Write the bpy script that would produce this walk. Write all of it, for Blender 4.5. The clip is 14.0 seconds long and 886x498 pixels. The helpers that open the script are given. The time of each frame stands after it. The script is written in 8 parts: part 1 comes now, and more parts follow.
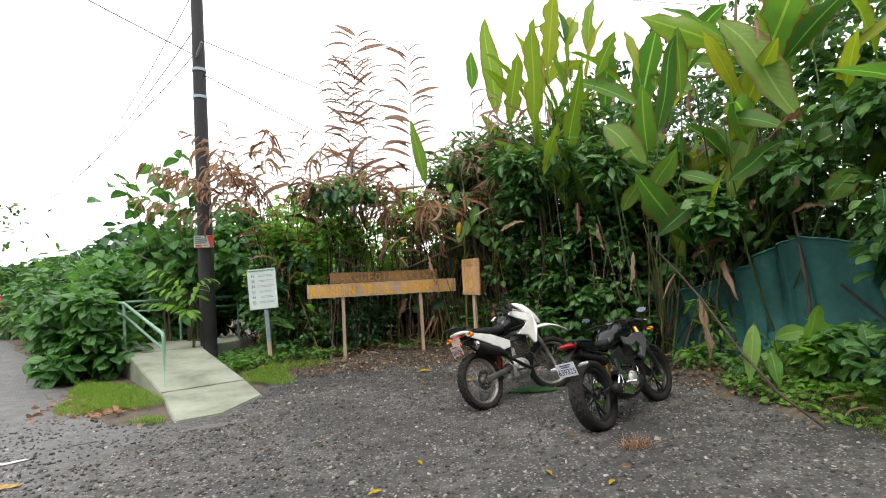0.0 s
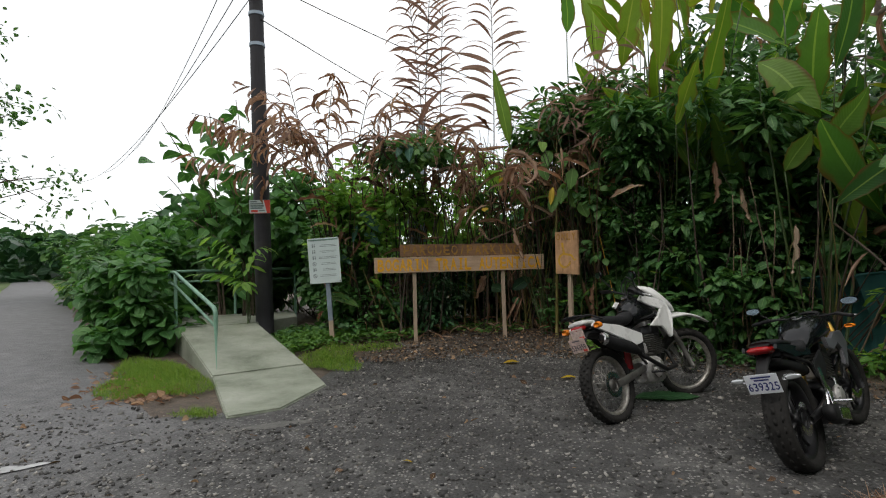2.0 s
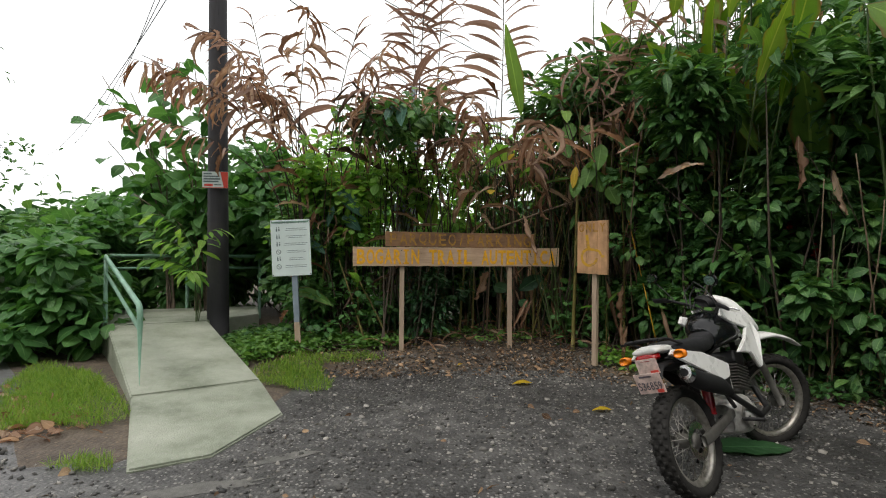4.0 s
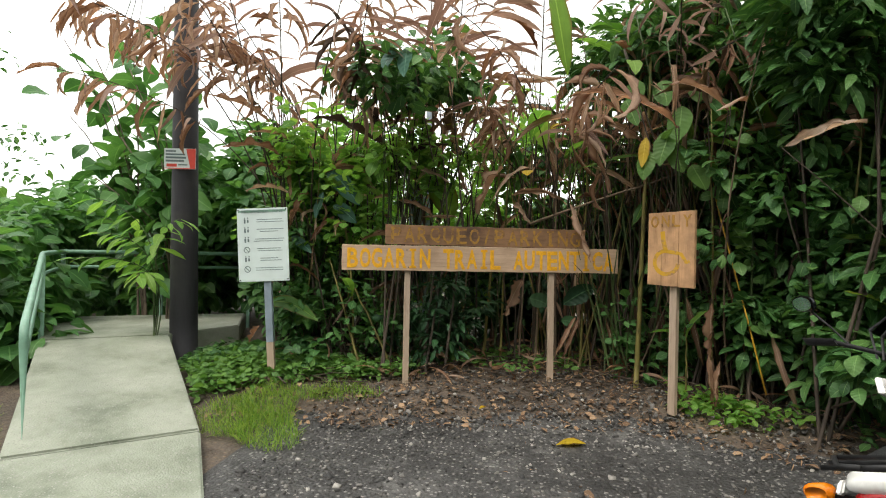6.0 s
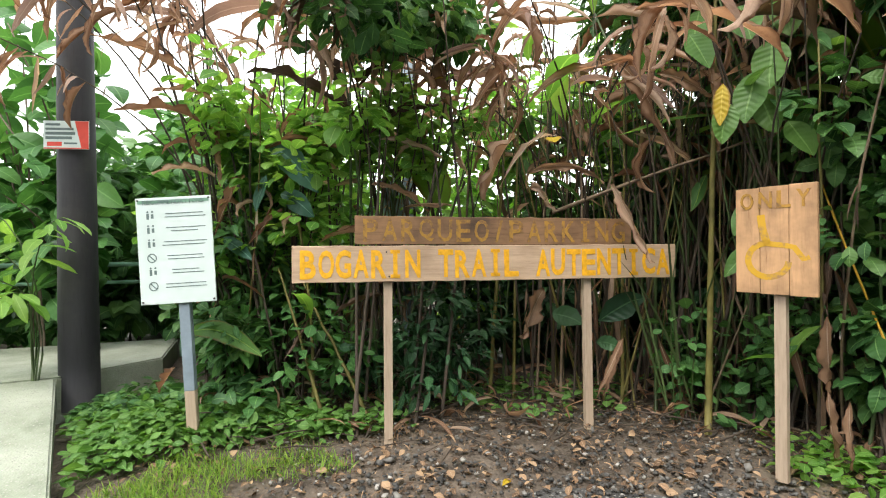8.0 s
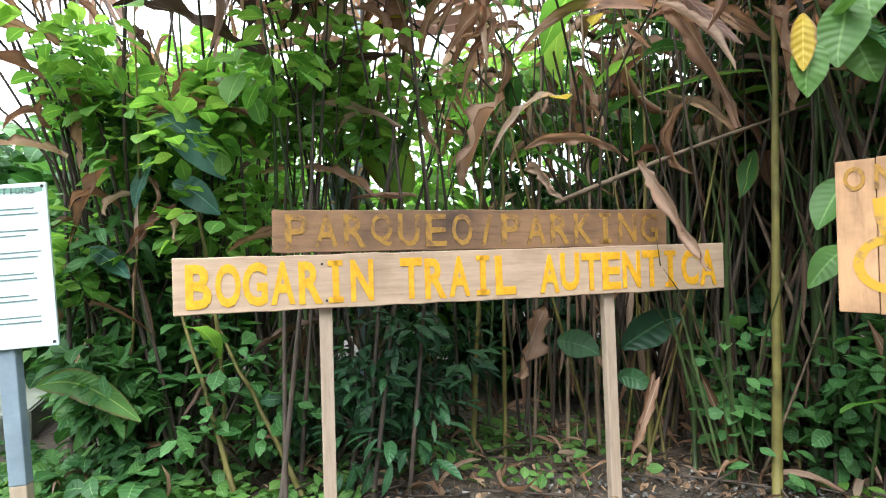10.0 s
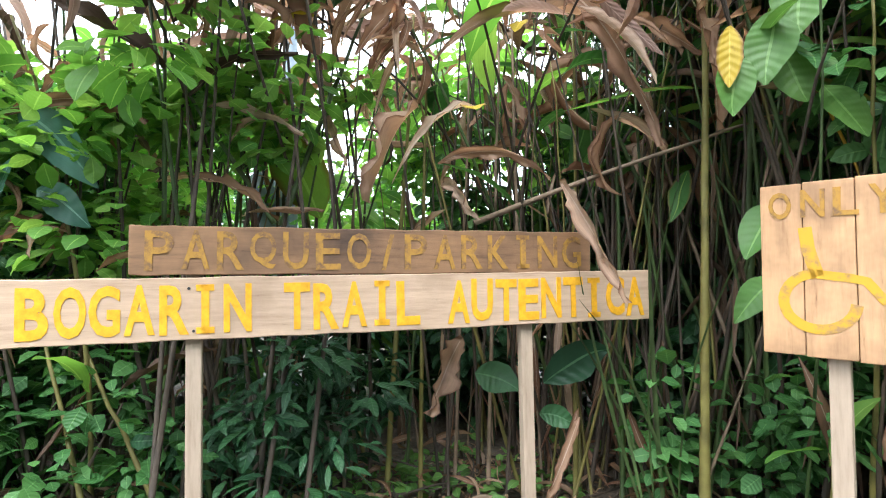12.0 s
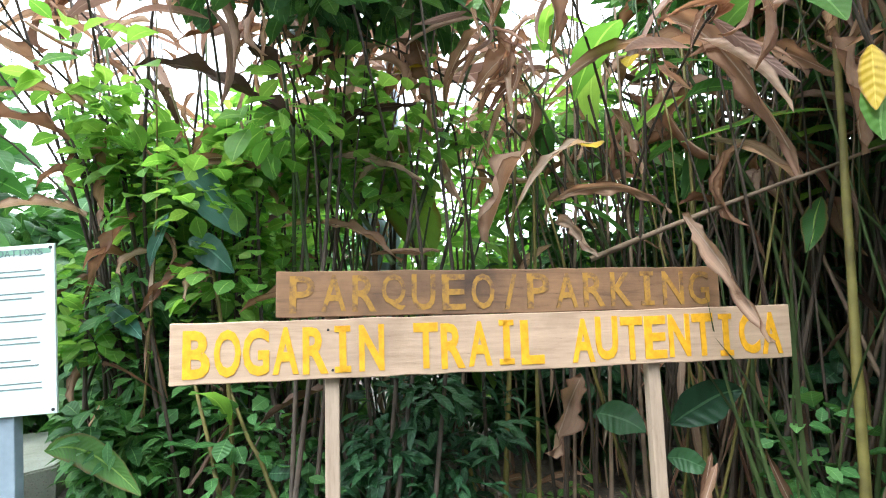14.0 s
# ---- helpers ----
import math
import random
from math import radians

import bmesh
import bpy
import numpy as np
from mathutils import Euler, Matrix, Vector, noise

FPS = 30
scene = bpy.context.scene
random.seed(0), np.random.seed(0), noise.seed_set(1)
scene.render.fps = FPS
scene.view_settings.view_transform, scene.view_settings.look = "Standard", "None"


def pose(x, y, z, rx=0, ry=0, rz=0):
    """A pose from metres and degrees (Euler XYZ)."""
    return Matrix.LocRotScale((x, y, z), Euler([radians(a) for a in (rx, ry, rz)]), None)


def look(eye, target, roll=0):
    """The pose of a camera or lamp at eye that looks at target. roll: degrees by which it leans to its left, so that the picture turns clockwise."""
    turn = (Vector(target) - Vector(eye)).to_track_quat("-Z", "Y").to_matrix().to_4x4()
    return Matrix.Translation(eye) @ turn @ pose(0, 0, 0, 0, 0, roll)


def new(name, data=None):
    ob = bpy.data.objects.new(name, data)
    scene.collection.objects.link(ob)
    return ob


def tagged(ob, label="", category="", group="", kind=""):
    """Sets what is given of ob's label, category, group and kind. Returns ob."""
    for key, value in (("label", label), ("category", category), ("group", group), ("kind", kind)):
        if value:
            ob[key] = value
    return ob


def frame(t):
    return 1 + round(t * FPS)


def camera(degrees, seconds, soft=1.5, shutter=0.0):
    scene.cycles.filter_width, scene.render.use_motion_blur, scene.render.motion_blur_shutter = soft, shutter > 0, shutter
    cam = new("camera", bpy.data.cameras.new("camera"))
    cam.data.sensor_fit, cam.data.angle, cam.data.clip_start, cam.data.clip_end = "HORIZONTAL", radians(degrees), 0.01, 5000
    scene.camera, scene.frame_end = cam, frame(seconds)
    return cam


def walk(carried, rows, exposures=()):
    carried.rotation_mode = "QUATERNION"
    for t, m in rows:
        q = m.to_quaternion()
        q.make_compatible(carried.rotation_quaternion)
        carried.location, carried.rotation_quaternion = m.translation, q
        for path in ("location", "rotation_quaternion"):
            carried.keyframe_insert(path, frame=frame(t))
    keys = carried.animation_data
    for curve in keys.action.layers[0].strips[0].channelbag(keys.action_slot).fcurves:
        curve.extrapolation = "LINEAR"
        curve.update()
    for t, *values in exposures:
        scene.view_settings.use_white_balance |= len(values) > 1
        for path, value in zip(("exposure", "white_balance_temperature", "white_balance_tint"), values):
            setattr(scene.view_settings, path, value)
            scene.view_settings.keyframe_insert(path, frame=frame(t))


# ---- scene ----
cam = camera(80.0, 14.0, soft=1.1)
PATH = [
    (0, (0.031, 1.007, 1.534), (-0.005, 3.363, 1.663), -2.8),
    (0.5, (-0.199, 1.318, 1.526), (-0.417, 3.667, 1.530), -3.7),
    (1, (-0.368, 1.661, 1.507), (-0.741, 3.992, 1.548), -2.9),
    (1.5, (-0.478, 2.001, 1.476), (-0.854, 4.331, 1.525), -2),
    (2, (-0.645, 2.351, 1.487), (-0.892, 4.698, 1.529), -1.3),
    (2.5, (-0.802, 2.708, 1.463), (-1.114, 5.046, 1.532), -1.4),
    (3, (-0.905, 3.081, 1.500), (-1.193, 5.421, 1.602), -1.2),
    (3.2, (-0.922, 3.246, 1.495), (-1.166, 5.592, 1.576), -1.2),
    (5.3, (-1.058, 4.961, 1.446), (-1.175, 7.317, 1.428), 1.6),
    (5.5, (-1.044, 5.148, 1.457), (-1.206, 7.502, 1.435), 1.3),
    (6, (-1.005, 5.605, 1.493), (-1.300, 7.946, 1.492), 1.2),
    (6.5, (-1.076, 6.022, 1.500), (-1.234, 8.377, 1.474), 0.7),
    (7, (-1.198, 6.360, 1.496), (-1.375, 8.714, 1.495), 0.1),
    (7.5, (-1.297, 6.733, 1.483), (-1.538, 9.080, 1.477), -0.3),
    (8, (-1.372, 7.100, 1.473), (-1.529, 9.454, 1.486), -0.3),
    (8.2, (-1.443, 7.236, 1.476), (-1.514, 9.595, 1.476), -0.5),
    (10.3, (-1.453, 8.323, 1.512), (-1.433, 10.683, 1.539), -1.8),
    (10.5, (-1.415, 8.356, 1.514), (-1.399, 10.714, 1.554), -2.2),
    (11, (-1.258, 8.479, 1.530), (-1.364, 10.835, 1.637), -1.4),
    (11.5, (-1.176, 8.531, 1.538), (-1.305, 10.887, 1.612), -1.8),
    (12, (-1.128, 8.516, 1.558), (-0.984, 10.870, 1.628), -0.5),
    (12.5, (-1.139, 8.536, 1.689), (-1.002, 10.889, 1.821), 1.2),
    (13, (-1.162, 8.522, 1.404), (-0.914, 10.867, 1.499), -0.5),
    (13.5, (-1.213, 8.479, 1.584), (-1.135, 10.832, 1.743), -1.4),
    (14, (-1.313, 8.471, 1.604), (-1.520, 10.814, 1.811), -1.4),
]
walk(cam, [(t, look(eye, target, roll)) for t, eye, target, roll in PATH],
     [(0, 1.0, 6900, 10), (0.6, 0.75, 6850, 10), (1.5, 0.15, 6800, 10), (2.5, -0.02, 6750, 10), (3.2, 0.1, 6800, 10), (5.3, 0.9, 7050, 9), (6, 1.02, 7050, 9), (7, 1.5, 6950, 8), (8, 1.7, 6850, 8), (10.3, 2.2, 6050, 7), (11.5, 2.3, 6000, 7), (14, 2.3, 6000, 7)])

# ---- light ----
SUN_EL, SUN_AZ = radians(58), radians(200)
world = bpy.data.worlds.new("sky")
scene.world = world
world.use_nodes = True
wn, wl = world.node_tree.nodes, world.node_tree.links
wn.clear()
w_out, w_bg, w_mix = wn.new("ShaderNodeOutputWorld"), wn.new("ShaderNodeBackground"), wn.new("ShaderNodeMix")
w_sky, w_noise, w_ramp = wn.new("ShaderNodeTexSky"), wn.new("ShaderNodeTexNoise"), wn.new("ShaderNodeValToRGB")
w_sky.sky_type, w_sky.sun_disc = "NISHITA", False
w_sky.sun_elevation, w_sky.sun_rotation = SUN_EL, SUN_AZ
w_mix.data_type = "RGBA"
w_mix.inputs[0].default_value = 0.8
w_noise.inputs["Scale"].default_value, w_noise.inputs["Detail"].default_value = 2.2, 5.0
w_ramp.color_ramp.elements[0].position, w_ramp.color_ramp.elements[1].position = 0.3, 0.7
w_ramp.color_ramp.elements[0].color, w_ramp.color_ramp.elements[1].color = (11.0, 11.6, 12.2, 1), (15.0, 15.2, 15.4, 1)
wl.new(w_noise.outputs["Fac"], w_ramp.inputs[0])
wl.new(w_sky.outputs[0], w_mix.inputs[6])
wl.new(w_ramp.outputs[0], w_mix.inputs[7])
wl.new(w_mix.outputs[2], w_bg.inputs[0])
w_bg.inputs[1].default_value = 0.1
wl.new(w_bg.outputs[0], w_out.inputs[0])
sun = new("sun", bpy.data.lights.new("sun", "SUN"))
sun.data.energy, sun.data.angle, sun.data.color = 1.0, radians(25), (1.0, 0.96, 0.9)
sun.matrix_basis = look((0, 0, 0), (-math.sin(SUN_AZ) * math.cos(SUN_EL), -math.cos(SUN_AZ) * math.cos(SUN_EL), -math.sin(SUN_EL)))

# ---- materials ----


class Nodes:
    """A short hand for one node material."""

    def __init__(self, name):
        self.m = bpy.data.materials.new(name)
        self.m.use_nodes = True
        self.t = self.m.node_tree
        self.p = self.t.nodes["Principled BSDF"]
        self.out = self.t.nodes["Material Output"]

    def add(self, kind, **inputs):
        n = self.t.nodes.new("ShaderNode" + kind)
        for k, v in inputs.items():
            n.inputs[k.replace("_", " ")].default_value = v
        return n

    def link(self, a, b):
        self.t.links.new(a, b)

    def coords(self, which="Object"):
        return self.add("TexCoord").outputs[which]

    def noise(self, vec, scale, detail=4.0, rough=0.6):
        n = self.add("TexNoise", Scale=scale, Detail=detail, Roughness=rough)
        self.link(vec, n.inputs["Vector"])
        return n.outputs["Fac"]

    def ramp(self, fac, stops):
        n = self.add("ValToRGB")
        e = n.color_ramp.elements
        while len(e) < len(stops):
            e.new(0.5)
        for el, (pos, col) in zip(e, stops):
            el.position, el.color = pos, (*col, 1)
        self.link(fac, n.inputs[0])
        return n.outputs[0]

    def mix(self, fac, a, b, blend="MIX"):
        n = self.add("Mix")
        n.data_type, n.blend_type = "RGBA", blend
        for sock, v in ((n.inputs[0], fac), (n.inputs[6], a), (n.inputs[7], b)):
            if isinstance(v, (int, float)):
                sock.default_value = v
            elif isinstance(v, tuple):
                sock.default_value = (*v, 1)
            else:
                self.link(v, sock)
        return n.outputs[2]

    def math(self, op, a, b=0.0, clamp=False):
        n = self.add("Math")
        n.operation, n.use_clamp = op, clamp
        for sock, v in ((n.inputs[0], a), (n.inputs[1], b)):
            if isinstance(v, (int, float)):
                sock.default_value = v
            else:
                self.link(v, sock)
        return n.outputs[0]

    def bump(self, height, strength=0.3, distance=0.01):
        n = self.add("Bump", Strength=strength, Distance=distance)
        self.link(height, n.inputs["Height"])
        self.link(n.outputs[0], self.p.inputs["Normal"])

    def set(self, color=None, rough=None, metal=None, spec=None):
        for key, v in (("Base Color", color), ("Roughness", rough), ("Metallic", metal), ("Specular IOR Level", spec)):
            if v is None:
                continue
            if isinstance(v, (int, float)):
                self.p.inputs[key].default_value = v
            elif isinstance(v, tuple):
                self.p.inputs[key].default_value = (*v, 1)
            else:
                self.link(v, self.p.inputs[key])
        return self.m


def plain(name, color, rough=0.5, metal=0.0, vary=0.25, scale=18.0, bump=0.1, spec=0.5):
    """One paint, plastic or metal, with a little dirt in it."""
    n = Nodes(name)
    f = n.noise(n.coords(), scale)
    dark = tuple(c * (1 - vary) for c in color)
    light = tuple(min(1, c * (1 + vary)) for c in color)
    n.bump(n.noise(n.coords(), scale * 6), bump, 0.003)
    r = n.math("ADD", n.math("MULTIPLY", f, 0.25), max(rough - 0.12, 0.03))
    return n.set(n.ramp(f, [(0.3, dark), (0.7, light)]), r, metal, spec)


def leaf_material(name, tones, rough=0.45, through_light=0.35, veins=9.0, vein_tone=1.25, blotch=None, blotch_at=0.6, streaks=0.25, tint=(1.0, 1.0, 0.55)):
    """A leaf: its tone changes from leaf to leaf, with a midrib and side veins, and lets light through."""
    n = Nodes(name)
    uv = n.add("UVMap").outputs[0]
    sep = n.add("SeparateXYZ")
    n.link(uv, sep.inputs[0])
    u, v = sep.outputs[0], sep.outputs[1]
    across = n.math("ABSOLUTE", n.math("SUBTRACT", v, 0.5))
    rnd = n.math("FRACT", n.math("ADD", n.add("ObjectInfo").outputs["Random"], n.add("NewGeometry").outputs["Random Per Island"]))
    k = max(len(tones) - 1, 1)
    col = n.ramp(rnd, [(i / k, t) for i, t in enumerate(tones)])
    grain = n.noise(n.coords(), 14.0, 5.0)
    col = n.mix(n.math("MULTIPLY", grain, 0.36), col, tuple(c * 0.45 for c in tones[0]))
    mp = n.add("Mapping")
    n.link(uv, mp.inputs[0])
    mp.inputs["Scale"].default_value = (2.2, 17.0, 1.0)
    shift = n.add("CombineXYZ")
    n.link(n.math("MULTIPLY", rnd, 37.0), shift.inputs[0])
    n.link(shift.outputs[0], mp.inputs["Location"])
    run = n.noise(mp.outputs[0], 1.0, 5.0, 0.65)
    col = n.mix(n.math("MULTIPLY", n.math("SUBTRACT", run, 0.46), streaks * 3.2, True), col, tuple(c * 0.4 for c in tones[len(tones) // 2]))
    if blotch:
        spots = n.noise(n.coords(), 5.0, 6.0, 0.7)
        mask = n.math("MULTIPLY", n.math("SUBTRACT", spots, blotch_at), 9.0, True)
        edge = n.math("MULTIPLY", n.math("SUBTRACT", n.math("ADD", across, n.math("MULTIPLY", spots, 0.3)), 0.52), 7.0, True)
        col = n.mix(n.math("MAXIMUM", mask, edge), col, blotch)
    wave = n.math("SINE", n.math("MULTIPLY", n.math("SUBTRACT", u, n.math("MULTIPLY", across, 0.25)), veins * 6.283))
    rib = n.math("LESS_THAN", across, 0.03)
    col = n.mix(n.math("MULTIPLY", rib, 0.6), col, tuple(min(1, c * vein_tone + 0.05) for c in tones[-1]))
    n.bump(n.math("ADD", n.math("MULTIPLY", wave, 0.4), n.math("ADD", n.math("MULTIPLY", grain, 0.8), n.math("MULTIPLY", run, streaks * 1.5))), 0.4, 0.006)
    n.set(col, n.math("ADD", n.math("MULTIPLY", grain, 0.25), rough - 0.1), 0.0, 0.35)
    tr, mx = n.add("BsdfTranslucent"), n.add("MixShader")
    n.link(n.mix(1.0, col, tint, "MULTIPLY"), tr.inputs[0])
    mx.inputs[0].default_value = through_light
    n.link(n.p.outputs[0], mx.inputs[1])
    n.link(tr.outputs[0], mx.inputs[2])
    n.link(mx.outputs[0], n.out.inputs[0])
    return n.m


def wood_material(name, light, dark, stain, weather=0.3, stretch=(1.2, 14.0, 14.0)):
    """A sawn board, its grain along x unless stretched otherwise, with knots, cracks and weather stains."""
    n = Nodes(name)
    mp = n.add("Mapping")
    n.link(n.coords(), mp.inputs[0])
    mp.inputs["Scale"].default_value = stretch
    warp = n.noise(mp.outputs[0], 1.6, 3.0)
    lines = n.noise(mp.outputs[0], 5.0, 8.0, 0.7)
    g = n.math("ADD", n.math("MULTIPLY", lines, 0.7), n.math("MULTIPLY", warp, 0.5))
    col = n.ramp(g, [(0.38, dark), (0.55, light), (0.8, tuple(min(1, c * 1.25) for c in light))])
    st = n.noise(n.coords(), 2.3, 5.0, 0.65)
    col = n.mix(n.math("MULTIPLY", n.math("SUBTRACT", st, 0.62 - weather * 0.4), 3.0, True), col, stain)
    crack = n.math("LESS_THAN", lines, 0.33)
    col = n.mix(n.math("MULTIPLY", crack, 0.6), col, tuple(c * 0.3 for c in dark))
    n.bump(g, 0.5, 0.004)
    return n.set(col, 0.72)


def ground_mix(name, tones, scale, speck=None, speck_scale=60.0, rough=0.85, bump=0.6, big=0.5, lane=None):
    """Soil, gravel or asphalt: large patches, small grain and single lighter stones."""
    n = Nodes(name)
    c = n.coords()
    a, b = n.noise(c, scale, 8.0, 0.7), n.noise(c, big, 4.0, 0.6)
    f = n.math("ADD", n.math("MULTIPLY", a, 0.6), n.math("MULTIPLY", b, 0.4))
    col = n.ramp(f, [(0.35, tones[0]), (0.5, tones[1]), (0.65, tones[2])])
    h = a
    if speck:
        vor = n.add("TexVoronoi", Scale=speck_scale, Randomness=1.0)
        n.link(c, vor.inputs["Vector"])
        pick = n.add("SeparateColor")
        n.link(vor.outputs["Color"], pick.inputs[0])
        few = n.math("GREATER_THAN", n.math("ADD", pick.outputs[0], n.math("MULTIPLY", b, 0.6)), 1.03)
        near = n.math("LESS_THAN", vor.outputs["Distance"], 0.42)
        stone = n.math("MULTIPLY", few, near)
        tone = n.mix(pick.outputs[1], tuple(s * 0.5 for s in speck), speck)
        col = n.mix(n.math("MULTIPLY", stone, 0.85), col, tone)
        h = n.math("ADD", a, n.math("MULTIPLY", n.math("SUBTRACT", 0.5, vor.outputs["Distance"]), 0.7))
    if lane:
        sx = n.add("SeparateXYZ")
        n.link(c, sx.inputs[0])
        worn = n.math("MULTIPLY", n.math("SUBTRACT", -1.2, n.math("ADD", sx.outputs[0], n.math("MULTIPLY", n.noise(c, 0.8, 6.0, 0.65), 2.2))), 0.7, True)
        smooth = n.ramp(f, [(0.35, lane[0]), (0.5, lane[1]), (0.65, lane[2])])
        col = n.mix(n.math("MULTIPLY", worn, 0.75), col, smooth)
    n.bump(h, bump, 0.02)
    r = n.ramp(b, [(0.35, (rough - 0.28,) * 3), (0.6, (rough,) * 3)])
    return n.set(col, r)


M_ASPHALT = ground_mix("wet_gravel_asphalt", [(0.018, 0.017, 0.017), (0.048, 0.047, 0.046), (0.125, 0.122, 0.117)], 5.0, (0.3, 0.29, 0.275), 46.0, 0.82, 1.0, 0.55, [(0.1, 0.1, 0.105), (0.155, 0.155, 0.16), (0.23, 0.23, 0.235)])
M_SOIL = ground_mix("dark_soil", [(0.042, 0.032, 0.024), (0.09, 0.07, 0.054), (0.16, 0.125, 0.095)], 7.0, (0.18, 0.13, 0.09), 40.0, 0.92, 0.8, 0.9)
M_FIELD = ground_mix("rough_grass_field", [(0.03, 0.05, 0.012), (0.06, 0.1, 0.025), (0.1, 0.13, 0.04)], 3.0, None, 1, 0.95, 0.9, 0.2)
M_CONCRETE = ground_mix("mossy_concrete", [(0.11, 0.13, 0.09), (0.25, 0.275, 0.215), (0.35, 0.365, 0.31)], 2.2, (0.36, 0.35, 0.32), 90.0, 0.8, 0.25, 0.7)
M_PLANK = wood_material("pale_sawn_plank", (0.44, 0.31, 0.215), (0.32, 0.205, 0.13), (0.24, 0.15, 0.09), 0.15)
M_PLANK_OLD = wood_material("weathered_brown_plank", (0.24, 0.13, 0.065), (0.09, 0.045, 0.024), (0.045, 0.026, 0.018), 0.45)
M_BOARD = wood_material("orange_brown_board", (0.5, 0.29, 0.15), (0.28, 0.14, 0.06), (0.06, 0.03, 0.018), 0.42, (14.0, 14.0, 1.2))
M_POST = wood_material("bare_post_wood", (0.38, 0.29, 0.215), (0.27, 0.195, 0.135), (0.16, 0.12, 0.08), 0.22, (14.0, 14.0, 1.2))
M_POLE = wood_material("tarred_pole_wood", (0.022, 0.021, 0.026), (0.012, 0.011, 0.013), (0.05, 0.045, 0.042), 0.3, (14.0, 14.0, 1.2))
M_YELLOW = plain("yellow_sign_paint", (0.72, 0.365, 0.012), 0.55, 0, 0.25, 25)


def worn_paint(name, paint, wood, at):
    """Sign paint that has flaked back to the wood in patches."""
    n = Nodes(name)
    c = n.coords()
    f = n.math("ADD", n.math("MULTIPLY", n.noise(c, 40.0, 6.0, 0.7), 0.5), n.math("MULTIPLY", n.noise(c, 7.0, 3.0), 0.5))
    bare = n.math("MULTIPLY", n.math("SUBTRACT", f, at), 9.0, True)
    return n.set(n.mix(bare, paint, wood), 0.75)


M_YELLOW_OLD = worn_paint("faded_ochre_paint", (0.38, 0.2, 0.03), (0.15, 0.08, 0.042), 0.45)
M_YELLOW_WORN = worn_paint("worn_yellow_paint", (0.55, 0.31, 0.02), (0.3, 0.17, 0.08), 0.5)
M_GREEN_RAIL = plain("chalky_green_rail_paint", (0.16, 0.3, 0.22), 0.45, 0, 0.25, 9)
M_WHITE = plain("white_sign_paint", (0.6, 0.69, 0.68), 0.4, 0, 0.06, 5)
M_GREY_POST = plain("grey_blue_post_paint", (0.2, 0.25, 0.3), 0.6, 0, 0.2, 12)
M_INK = plain("dark_print", (0.12, 0.17, 0.17), 0.6, 0, 0.1, 9)
M_RED = plain("red_print", (0.62, 0.07, 0.05), 0.45, 0, 0.15, 9)
M_WIRE = plain("black_cable", (0.02, 0.02, 0.022), 0.6)

GREENS = [(0.036, 0.11, 0.034), (0.06, 0.17, 0.05), (0.095, 0.235, 0.07), (0.16, 0.32, 0.085)]
M_BUSH = leaf_material("broad_green_leaf", GREENS, 0.42, 0.35, 7, 1.2)
M_BUSH_DARK = leaf_material("dark_green_leaf", [(0.018, 0.065, 0.028), (0.032, 0.1, 0.04), (0.055, 0.15, 0.055)], 0.36, 0.3, 7, 1.3)
M_LIGHT = leaf_material("light_green_leaf", [(0.13, 0.32, 0.065), (0.22, 0.46, 0.095), (0.35, 0.56, 0.14)], 0.42, 0.62, 6, 1.1)
M_BANANA = leaf_material("banana_leaf", [(0.06, 0.18, 0.045), (0.1, 0.27, 0.06), (0.17, 0.36, 0.07), (0.28, 0.44, 0.07)], 0.36, 0.58, 22, 1.3, (0.2, 0.12, 0.04), 0.68)
M_BANANA_YELLOW = leaf_material("yellowing_banana_leaf", [(0.14, 0.3, 0.03), (0.25, 0.4, 0.04), (0.38, 0.43, 0.05)], 0.42, 0.62, 22, 1.1, (0.25, 0.15, 0.05), 0.7)
M_DRY = leaf_material("dry_brown_leaf", [(0.22, 0.11, 0.065), (0.46, 0.28, 0.18), (0.62, 0.42, 0.3), (0.76, 0.6, 0.47)], 0.55, 0.55, 12, 0.9, (0.16, 0.08, 0.05), 0.64, streaks=0.6, tint=(1.0, 0.85, 0.68))
M_DRY_DARK = leaf_material("dark_dead_leaf", [(0.06, 0.036, 0.026), (0.11, 0.065, 0.043), (0.2, 0.12, 0.08)], 0.65, 0.25, 12, 0.9, streaks=0.7)
M_DRY_GREY = leaf_material("dry_mauve_leaf", [(0.26, 0.165, 0.135), (0.4, 0.27, 0.215), (0.54, 0.38, 0.31)], 0.75, 0.42, 12, 0.9, tint=(1.0, 0.85, 0.75))
M_BLUISH = leaf_material("bluish_green_leaf", [(0.05, 0.14, 0.1), (0.08, 0.2, 0.15), (0.13, 0.28, 0.22)], 0.3, 0.3, 7, 1.3)
M_VINE = leaf_material("vine_green_leaf", [(0.07, 0.2, 0.06), (0.1, 0.26, 0.08), (0.15, 0.33, 0.1)], 0.42, 0.45, 7, 1.2)
M_QUILT = leaf_material("quilted_green_leaf", [(0.09, 0.22, 0.05), (0.14, 0.3, 0.07), (0.2, 0.38, 0.09)], 0.4, 0.45, 9, 1.2)
M_YELLOW_LEAF = leaf_material("yellow_leaf", [(0.5, 0.33, 0.02), (0.6, 0.44, 0.03)], 0.5, 0.4, 8, 1.1, (0.2, 0.1, 0.03), 0.62)
M_GRASS = leaf_material("grass_blade", [(0.13, 0.28, 0.035), (0.22, 0.4, 0.055), (0.36, 0.48, 0.09)], 0.5, 0.45, 3, 1.1)
M_STEM = plain("green_cane", (0.045, 0.075, 0.02), 0.5, 0, 0.5, 7)
